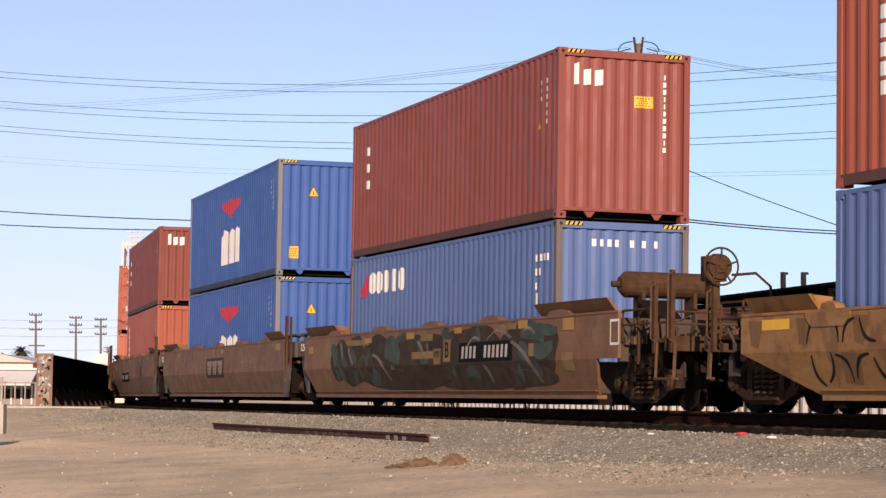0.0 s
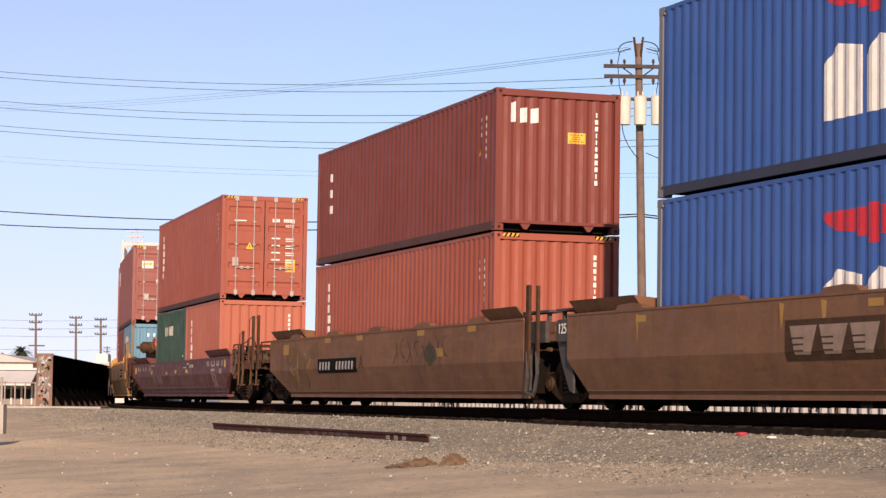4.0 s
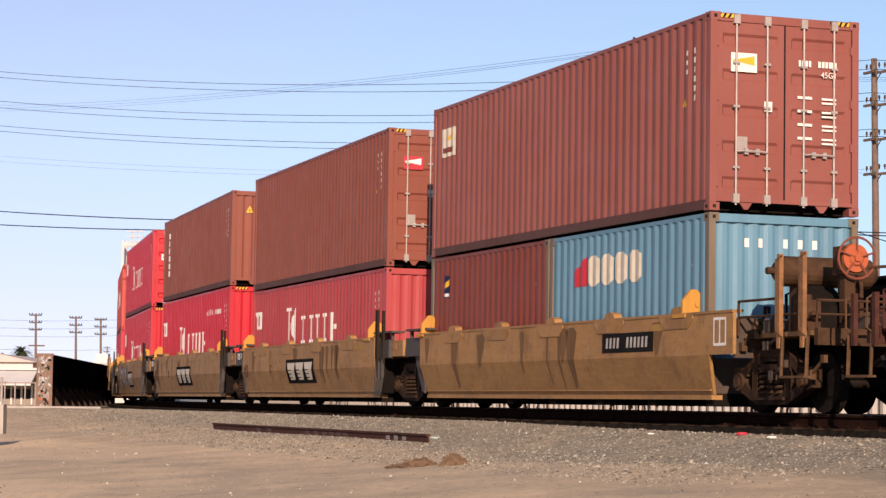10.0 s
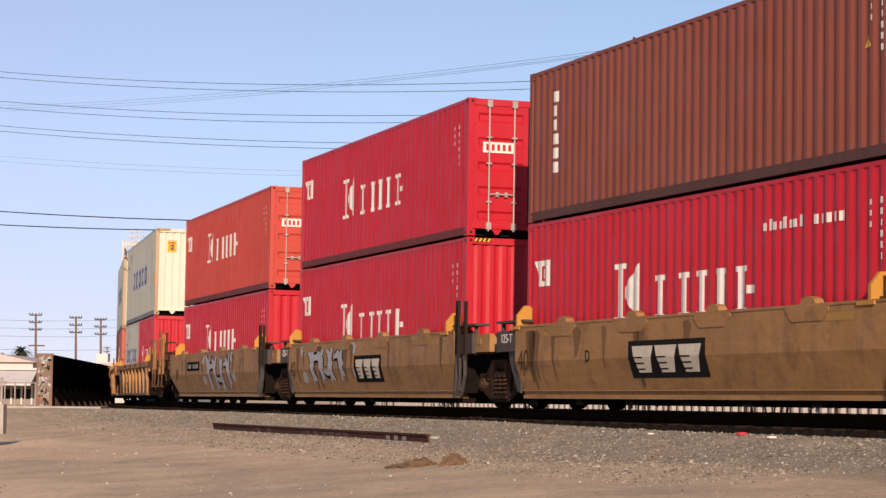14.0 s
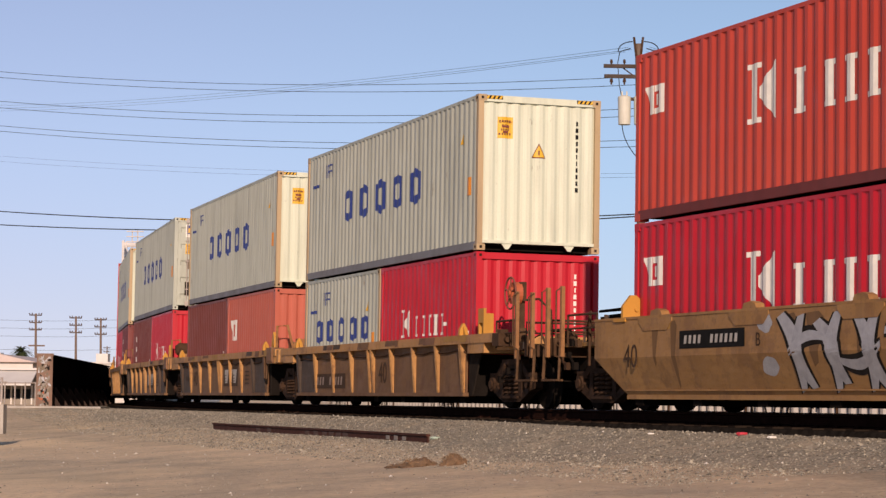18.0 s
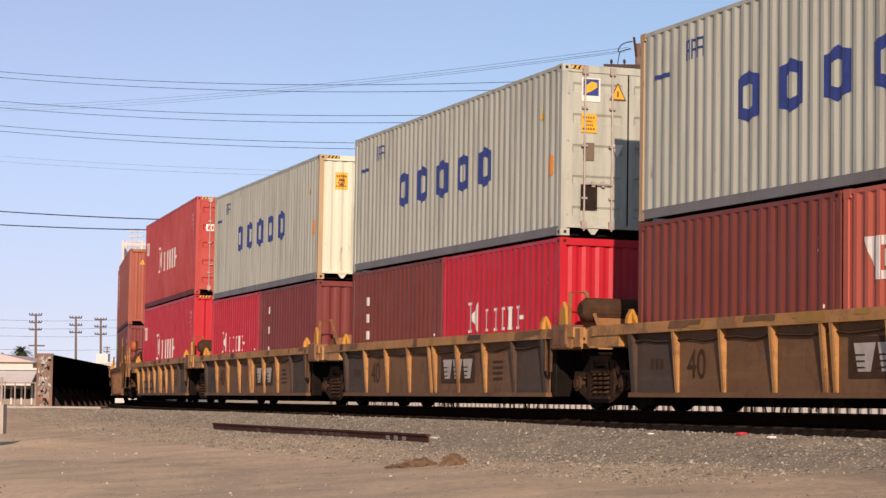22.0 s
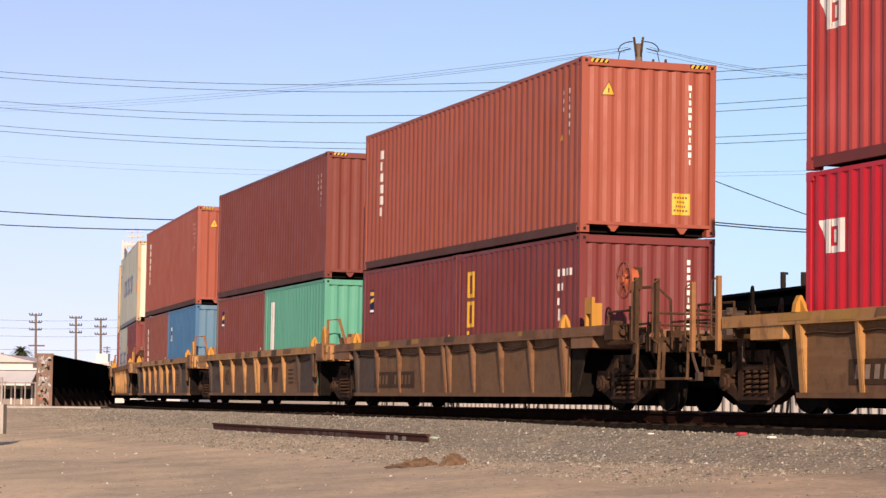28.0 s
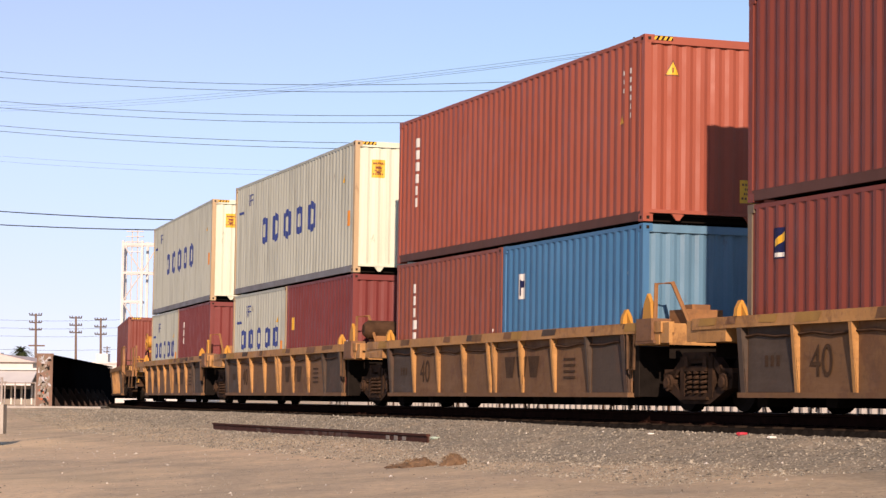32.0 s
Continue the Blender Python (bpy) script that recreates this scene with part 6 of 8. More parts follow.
load(OFF[11], five_box(L40, HC, "wall", "grey-white container with blue mark, rusty yellowed end painted sunlit"), [(-X20, plain_box("dark_red", L20, STD, "short dark red container in ribbed well"), STD), (X20, plain_box("salmon", L20, STD, "short coral-red container with white flag mark", logo=mark("flag_white", "white", -2.3, 1.4, 0.55)), STD)])
load(OFF[12], five_box(L40, HC, "door", "grey-white container with doors full of stickers", post="grey_white"), [(-X20, block_box("dark_red", L20, STD, "wall", "short dark red container with white upright mark", False), STD), (X20, serif_box("bright_red", L20, STD, "wall", "short bright red container under the stickered one", 0.5, -1.5, 1.1, False), STD)])
load(OFF[13], five_box(L40, HC, "wall", "grey-white container with rust stains on its end"), [(-X20, serif_box("bright_red", L20, STD, "wall", "short bright red container, rear of the well", 0.5, -1.5, 1.1, False), STD), (X20, plain_box("wine", L20, STD, "short wine-red container with white strokes", logo=vcol(L20, STD, 3, step=0.5)), STD)])
load(OFF[14], serif_box("worn_red", L40, HC, "door", "faded red container with pale lock rods, stacked on its like", z=1.05, big=0.75), [(0, serif_box("bright_red", L40, HC, "wall", "bright red container with white flag badge, in ribbed well", z=1.1, big=0.75), HC)])
load(OFF[15], UPPER["orange_col"]("orange_red", "wall", 25, "orange container with caution sticker on its ribbed end"), [(-X20, plain_box("wine", L20, STD, "short wine-red container with small blue and yellow badge", more=[("logo_navy", [bar(-L20 / 2 + 0.5, 1.66, 0.28, 0.5)]), ("decal_yellow", [bar(-L20 / 2 + 0.53, 2.04, 0.22, 0.08), (-L20 / 2 + 0.53, 1.86, 1.94, -L20 / 2 + 0.75, 1.93, 2.01)]), ("white", [bar(-L20 / 2 + 0.53, 1.69, 0.22, 0.05), bar(L20 / 2 - 0.42, 0.45, 0.06, 0.3)]), ("decal_yellow", [bar(L20 / 2 - 0.42, 0.95, 0.06, 0.14)])], ids=[]), STD), (X20, plain_box("wine", L20, STD, "short wine-red container with yellow blocks", logo=("decal_yellow", [b_ for i in range(2) for b_ in (bar(-L20 / 2 + 0.6, 1.2 + i * 0.55, 0.07, 0.48), bar(-L20 / 2 + 0.87, 1.2 + i * 0.55, 0.07, 0.48), bar(-L20 / 2 + 0.67, 1.2 + i * 0.55, 0.2, 0.07), bar(-L20 / 2 + 0.67, 1.61 + i * 0.55, 0.2, 0.07))] + [bar(-L20 / 2 + 0.6, 0.75, 0.07, 0.38)]), ids=row_ids(L20, STD)), STD)])
load(OFF[16], plain_box("dark_red", L40, HC, "plain dark red high container with ribbed end"), [(-X20, plain_box("dark_red", L20, STD, "short dark red container beside a teal one", logo=None, more=[("logo_navy", [bar(-L20 / 2 + 0.72, 1.80, 0.34, 0.42)]), ("decal_yellow", [(-L20 / 2 + 0.77, 1.95, 2.04, -L20 / 2 + 1.02, 2.04, 2.16)]), ("white", [bar(-L20 / 2 + 0.75, 1.82, 0.28, 0.06)])], post="post_rust"), STD), (X20, plain_box("teal", L20, STD, "short teal-green container with white upright plate", logo=("white", [bar(-L20 / 2 + 0.65, 0.95, 0.34, 1.3)]), more=[("logo_blue", [bar(-L20 / 2 + 0.7 + 0.1 * (k % 2), 1.02 + k * 0.2, 0.1, 0.13) for k in range(6)] + [bar(-L20 / 2 + 0.72, 1.0 + k * 0.2, 0.2, 0.035) for k in range(6)])]), STD)])
load(OFF[17], UPPER["orange_col"]("orange_red", "wall", 27, "orange container with yellow triangle on its end"), [(-X20, plain_box("brown_red", L20, STD, "short brown container with white upright strokes", logo=vcol(L20, STD, 5)), STD), (X20, plain_box("tank_blue", L20, STD, "short strong-blue container with faded end", more=[("white", [bar(-L20 / 2 + 0.75, 1.62, 0.36, 0.44)]), ("logo_navy", [bar(-L20 / 2 + 0.86, 1.68, 0.05, 0.28), bar(-L20 / 2 + 0.91, 1.82, 0.12, 0.12)])], front_colour="faded_blue"), STD)])
load(OFF[18], five_box(L40, HC, "wall", "grey-white container with blue mark over red and grey"), [(-X20, five_box(L20, STD, "wall", "short grey-white container, blue mark near the bottom"), STD), (X20, plain_box("wine", L20, STD, "short wine-red container under grey-white one", logo=("decal_yellow", [bar(-L20 / 2 + 0.55, 1.5, 0.3, 0.3)])), STD)])
load(OFF[19], five_box(L40, HC, "wall", "grey-white container with yellowed end painted sunlit, last of five"), [(-X20, five_box(L20, STD, "wall", "short grey-white container at the rear of the well"), STD), (X20, plain_box("wine", L20, STD, "short wine-red container with white stroke", logo=vcol(L20, STD, 3)), STD)])
load(OFF[20], None, [(0, plain_box("dark_red", L40, HC, "single dark red container with nothing stacked on it"), HC)])


def rolling(t, off):
    MOVERS.append((t, off, PIVOT))
    return t


# ---- mustard car ahead
H53 = 9.5
c0 = rolling(smooth_car("car_ochre", -8.2, 8.9, 1.95, 1.2, "mustard-yellow well car with sprayed scrawls", 1.3), OFF[0])
coupler_end(c0, 8.2, "car_ochre", -1, ((9.0, 1.75),), 9.85)
flare(c0, -8.0, -6.25, "car_ochre", 1.3)
truck(OFF[0] - 8.1)
on_side(c0, "paint_patch", [rect(-7.6, 1.1, 0.75, 0.14)], "decal_yellow")
on_side(c0, "stain", [[(u, 0.9), (u + 0.2, 0.86), (u + 0.35, 1.22), (u - 0.08, 1.24)] for u in (-7.9, -6.6, -5.2, -3.8, -1.9, 0.7, 3.1)], "tan_stain", -SIDE_Y + 0.002)
on_side(c0, "stain", [[(u, 0.4), (u + 0.4, 0.36), (u + 0.5, 0.76), (u + 0.05, 0.78)] for u in (-5.6, -4.1, -2.7, -0.4, 2.2)], "tan_stain", -SIDE_Y + 0.002)
for k, (u0, z0, u1, z1, bend) in enumerate(((-6.4, 0.9, -6.0, 1.25, 0.12), (-5.9, 1.25, -5.6, 0.9, 0.1), (-5.5, 0.9, -5.2, 1.2, 0.1), (-5.1, 1.2, -4.7, 0.9, -0.1), (-6.3, 0.75, -6.1, 0.35, -0.1), (-6.0, 0.4, -5.8, 0.78, -0.08), (-5.7, 0.75, -5.4, 0.4, 0.12), (-5.3, 0.45, -4.9, 0.75, 0.1), (-4.8, 0.7, -4.4, 0.4, -0.1))):
    swoosh(c0, u0, z0, u1, z1, bend, 0.03, "spray_black", 0.004 + 0.0002 * k)
# ---- car of three long wells, brown
c1 = rolling(smooth_car("car_brown", -8.9, 9.3, 0.55, 1.15, "brown well car side covered in teal graffiti", 1.5, 0.85), OFF[1])
coupler_end(c1, 9.3, "car_brown", 1, ((10.68, 1.9), (11.28, 2.05)), 11.5, (8.15, 2.0), ("end", 10.5, -0.30, 2.18, "iron"), 12)
joint_end(c1, 8.9, -1, "car_brown", H53)
flare(c1, 5.85, 9.0, "car_brown")
flare(c1, -8.7, -6.25, "car_brown")
truck(OFF[1] + 9.45)
on_side(c1, "paint_patch", [rect(u, z, w, h) for u, z, w, h in ((-8.5, 1.14, 0.42, 0.16), (-4.1, 1.30, 0.5, 0.10), (-1.25, 1.32, 0.5, 0.12), (1.65, 1.36, 0.42, 0.11), (5.0, 1.36, 0.45, 0.14), (7.05, 1.28, 0.5, 0.2))], "patch_ochre", -SIDE_Y - 0.006)
on_side(c1, "worn_patch", [rect(u, z, w, h) for u, z, w, h in ((-7.3, 1.02, 0.65, 0.26), (-7.3, 0.5, 0.5, 0.22), (-5.3, 1.26, 1.5, 0.12), (-0.35, 1.26, 0.75, 0.12), (-0.9, 0.92, 1.7, 0.14), (0.45, 0.80, 0.42, 0.30), (4.0, 1.36, 0.9, 0.09), (5.5, 0.88, 0.24, 0.22), (7.0, 0.62, 0.5, 0.3))], "ochre_dull", -SIDE_Y - 0.005)
for k, (u, z, w, h) in enumerate(((-6.0, 0.95, 0.7, 0.42), (-4.9, 0.92, 1.0, 0.52), (-3.2, 0.92, 1.1, 0.55), (-1.2, 0.95, 1.2, 0.52), (0.9, 0.90, 1.3, 0.55), (2.2, 1.20, 1.1, 0.26), (3.2, 0.95, 1.4, 0.52), (5.0, 0.92, 1.2, 0.52), (6.1, 1.02, 0.7, 0.40), (3.0, 0.52, 2.6, 0.24), (-1.6, 0.50, 2.8, 0.22), (5.4, 0.6, 1.2, 0.25))):
    spray_blob(c1, u, z, w, h, "spray_smoke", 0.0008 + 0.0002 * k, k + 1)
for k, (u0, z0, u1, z1, bend, w) in enumerate(((-6.6, 1.30, -6.2, 0.55, 0.15, 0.20), (-5.9, 1.35, -5.4, 0.80, -0.1, 0.12), (-5.3, 1.2, -4.9, 0.45, 0.2, 0.20), (-3.9, 1.1, -3.2, 0.52, -0.18, 0.24), (-2.7, 1.15, -1.7, 0.95, 0.1, 0.26), (-2.3, 0.8, -1.5, 0.75, 0.1, 0.14),
                                               (-0.5, 1.3, 0.1, 0.9, -0.15, 0.14), (0.9, 1.4, 1.2, 1.05, 0.2, 0.16), (1.2, 0.8, 1.6, 0.55, 0.1, 0.12), (3.0, 1.4, 2.4, 0.95, 0.12, 0.20), (4.2, 0.9, 5.1, 0.52, 0.12, 0.16), (5.1, 1.3, 6.2, 1.18, 0.08, 0.16), (5.6, 1.0, 6.6, 1.05, -0.06, 0.14), (4.9, 0.75, 6.0, 0.6, 0.1, 0.14), (-4.5, 0.62, -3.9, 0.95, 0.1, 0.18), (-1.9, 1.3, -1.0, 1.34, 0.05, 0.09), (2.2, 0.62, 2.9, 0.55, 0.08, 0.10), (5.9, 1.38, 6.8, 1.30, -0.04, 0.09), (5.0, 1.05, 5.5, 0.8, 0.05, 0.16), (-6.1, 0.7, -5.7, 0.5, 0.08, 0.12))):
    swoosh(c1, u0, z0, u1, z1, bend, w, "spray_teal", 0.0034 + 0.0001 * k)
for k, (u0, z0, u1, z1, bend) in enumerate(((-6.0, 1.36, -5.8, 0.95, 0.05), (-5.4, 1.36, -5.0, 0.85, -0.06), (-3.6, 1.05, -2.5, 0.5, 0.12), (-0.6, 1.25, -0.2, 0.95, 0.05), (0.0, 1.2, 0.3, 0.95, -0.08), (1.0, 1.3, 1.45, 1.3, -0.2), (2.3, 1.05, 3.0, 1.2, 0.12), (3.4, 1.2, 4.6, 1.2, 0.16), (4.6, 1.15, 5.9, 0.42, 0.12), (5.2, 1.3, 5.7, 1.25, 0.08), (3.2, 0.75, 3.5, 0.42, 0.05))):
    for q in (0.0, 0.055):
        swoosh(c1, u0 + q, z0 + q * 0.4, u1 + q * 1.3, z1 + q * 0.3, bend, 0.012, "chalk", 0.0062 + 0.0002 * k)
number_panel(c1, 1.9, 0.82, 2.8, 0.36)
on_side(c1, "letter_patch", [rect(1.04, 0.84, 0.42, 0.42)], "ochre_dull", -SIDE_Y - 0.012)
letters("side_letter", "B", 0.42, "decal_black", c1, pose(1.25, -SIDE_Y - 0.022, 1.05) @ SIDE)
on_side(c1, "white_frame", [rect(9.0, 1.0, 0.36, 0.04), rect(9.0, 1.36, 0.36, 0.04), rect(9.0, 1.04, 0.04, 0.32), rect(9.32, 1.04, 0.04, 0.32)], "white")
letters("weight_mark", "125 T", 0.24, "white", c1, pose(-9.05, -SIDE_Y + 0.02, 1.3) @ SIDE)
c2 = rolling(smooth_car("car_brown", -8.9, 8.3, 0.55, 0.1, "rust-brown well car with a dark emblem panel"), OFF[2])
joint_end(c2, 8.3, 1, "car_brown", H53)
joint_end(c2, 8.9, -1, "car_brown", H53)
flare(c2, 6.25, 8.1, "car_brown")
flare(c2, -8.7, -6.25, "car_brown")
truck(OFF[1] - H53)
emblem(c2, -1.7, 0.68, 2.5, 0.54, None, False, ("emblem_faded", "stencil_tan"))
for k in range(6):
    swoosh(c2, 3.1 + 0.25 * k, 1.3 - 0.06 * (k % 3), 3.25 + 0.25 * k, 1.02 + 0.05 * (k % 2), 0.12 * (-1) ** k, 0.016, "chalk", 0.003 + 0.0002 * k)
on_side(c2, "paint_patch", [rect(u, 1.33, 0.36, 0.10) for u in (-6.3, 0.4)] + [rect(7.3, 1.30, 0.5, 0.14)], "patch_ochre")
rs = random.Random(52)
for k in range(12):
    u, w, z = rs.uniform(-8.6, 7.6), rs.uniform(0.04, 0.16), rs.uniform(0.85, 1.15)
    on_side(c2, "stain", [[(u + w * 0.4, z), (u + w * 0.6, z + 0.04), (u + w, 1.44), (u, 1.46)]], ("tan_stain", "patch_ochre", "tan_stain")[k % 3], -SIDE_Y + 0.003 - 0.0002 * k)
letters("weight_mark", "125 T", 0.24, "white", c2, pose(-9.05, -SIDE_Y + 0.02, 1.3) @ SIDE)
c3 = rolling(smooth_car("car_brown_tan", -9.3, 8.3, 1.5, 0.1, "tan-brown well car with a dark number panel"), OFF[3])
joint_end(c3, 8.3, 1, "car_brown_tan", H53)
coupler_end(c3, 9.3, "car_brown_tan", -1, ((10.55, 2.2), (11.1, 2.2)), 11.4, None, None, 10)
flare(c3, -9.0, -6.25, "car_brown_tan")
flare(c3, 6.25, 8.1, "car_brown_tan")
truck(OFF[2] - H53)
truck(OFF[3] - 9.45)
number_panel(c3, -4.9, 0.70, 3.1, 0.32)
letters("side_letter", "A", 0.40, "emblem_faded", c3, pose(-1.45, -SIDE_Y - 0.006, 0.90) @ SIDE)
on_side(c3, "paint_patch", [rect(-8.0, 1.16, 0.5, 0.24)] + [rect(u, 1.37, 0.46, 0.11) for u in (-4.3, -1.8, 2.4, 5.4)] + [rect(3.6, 0.95, 0.4, 0.16)], "patch_ochre")
for k, (u, z, w, h) in enumerate(((-7.0, 1.08, 0.75, 0.24), (-6.2, 0.75, 0.5, 0.36), (-7.3, 0.55, 0.4, 0.2), (-5.2, 1.2, 0.45, 0.18), (3.2, 1.0, 0.35, 0.2))):
    spray_blob(c3, u, z, w, h, "tan_stain" if u < 0 else "stain_green", 0.0006 + 0.0002 * k, k + 60)
for k in range(14):
    u = -7.7 + 0.2 * k
    swoosh(c3, u, 1.18 - 0.05 * (k % 4), u + 0.22 * (-1) ** k, 0.52 + 0.07 * (k % 5), 0.12 * (-1) ** (k // 2), 0.035, ("spray_faint", "tan_stain", "patch_ochre")[k % 3], 0.0024 + 0.0002 * k)
for k in range(16):
    u = 0.9 + 0.22 * k
    swoosh(c3, u, 1.35 - 0.08 * (k % 3), u + 0.3 * (-1) ** k, 0.75 + 0.1 * (k % 4), 0.07 * (-1) ** (k // 2), 0.022, "stain_green" if k % 3 else "spray_faint", 0.0024 + 0.0002 * k)
# ---- single maroon car
c4 = rolling(smooth_car("car_maroon", -9.9, 9.3, 1.75, 1.15, "maroon well car with small white stencilled marks", 1.2), OFF[4])
coupler_end(c4, 9.4, "car_maroon", 1, ((10.55, 1.5), (11.1, 1.85)), 11.35, None, None, 14)
coupler_end(c4, 9.9, "car_maroon", -1, ((10.7, 1.5), (11.2, 1.5)), 11.45, None, None, 8)
flare(c4, 5.5, 9.0, "car_maroon", 1.2)
flare(c4, -9.6, -6.3, "car_maroon", 1.2)
truck(OFF[4] + 9.45)
truck(OFF[4] - 9.5)
on_side(c4, "stencil_bar", [rect(u, 1.0, w, h) for u, w, h in ((-8.6, 0.14, 0.14), (-8.3, 0.10, 0.03), (-8.1, 0.05, 0.14), (-8.0, 0.08, 0.08), (-7.3, 0.04, 0.14), (-7.24, 0.10, 0.08), (-6.75, 0.04, 0.14), (-6.69, 0.10, 0.08), (-5.85, 0.05, 0.16), (-5.75, 0.10, 0.09), (5.6, 0.1, 0.14), (5.85, 0.06, 0.14), (6.3, 0.08, 0.14), (6.8, 0.08, 0.14), (7.2, 0.08, 0.14), (7.5, 0.08, 0.14), (8.0, 0.1, 0.14), (1.3, 0.6, 0.03), (2.5, 0.22, 0.09), (2.85, 0.3, 0.09), (6.35, 0.45, 0.03), (7.25, 0.16, 0.05))] + [rect(6.3 + 0.16 * k, 0.86, 0.1, 0.07) for k in range(4)] + [rect(7.6, 0.80 + 0.05 * k, 0.4, 0.018) for k in range(3)], "cream")
on_side(c4, "stencil_bar", [rect(-5.75, 0.93, 0.05, 0.09), rect(-5.45, 1.14, 0.8, 0.02), rect(2.0, 1.10, 0.3, 0.04)], "cream")
on_side(c4, "stencil_bar", [rect(-5.0 + i * 0.17, 0.58, 0.10, 0.22) for i in range(3)] + [rect(-4.2 + i * 0.17, 0.58, 0.10, 0.22) for i in range(6)], "stencil_tan")
on_side(c4, "stencil_block", [rect(-6.95 + 0.04 * i, 0.62 + i * 0.05, 0.5 - 0.06 * i, 0.018) for i in range(4)] + [rect(-5.95, 0.6 + i * 0.05, 0.22, 0.018) for i in range(4)] + [rect(5.6, 0.5 + i * 0.06, 0.6, 0.02) for i in range(4)], "spray_faint")
on_side(c4, "paint_patch", [rect(-9.35, 0.92, 0.45, 0.20), [(-5.5, 0.88), (-5.15, 0.88), (-5.15, 1.0), (-5.36, 1.0)], [(-2.2, 0.84), (-1.9, 0.84), (-1.9, 0.93), (-2.1, 0.93)], [(-0.4, 0.86), (0.0, 0.86), (0.0, 0.96), (-0.28, 0.96)], [(1.75, 0.86), (2.25, 0.86), (2.1, 0.96), (1.75, 0.96)], rect(8.4, 0.95, 0.24, 0.2)], "decal_yellow")
letters("well_mark", "53", 0.66, "stencil_tan", c4, pose(6.6, -SIDE_Y + 0.068, 0.57, math.degrees(math.atan2(LEAN, 0.58))) @ SIDE)
on_side(c4, "round_emblem", [[(-2.45 + 0.24 * math.cos(a), 0.62 + 0.16 * math.sin(a)) for a in np.linspace(0, 6.0, 16)]], "spray_faint")
on_side(c4, "round_centre", [[(-2.45 + 0.19 * math.cos(a), 0.62 + 0.125 * math.sin(a)) for a in np.linspace(0, 6.0, 16)]], "car_maroon", -SIDE_Y - 0.006)
on_side(c4, "emblem_bar", [rect(-2.51, 0.53, 0.10, 0.18)], "spray_faint", -SIDE_Y - 0.009)
for sy in (1, -1):
    part("edge_ridge", lambda bm: pipe(bm, [(-9.75, -SIDE_Y + 0.0, 0.80), (-8.95, -SIDE_Y + 0.01, 0.76), (-7.95, -SIDE_Y + LEAN * 0.62, 0.42), (8.3, -SIDE_Y + LEAN * 0.62, 0.42), (9.0, -SIDE_Y + 0.02, 0.74)], 0.022, 6), "car_maroon", c4, key="edge_ridge").scale = (1, sy, 1)
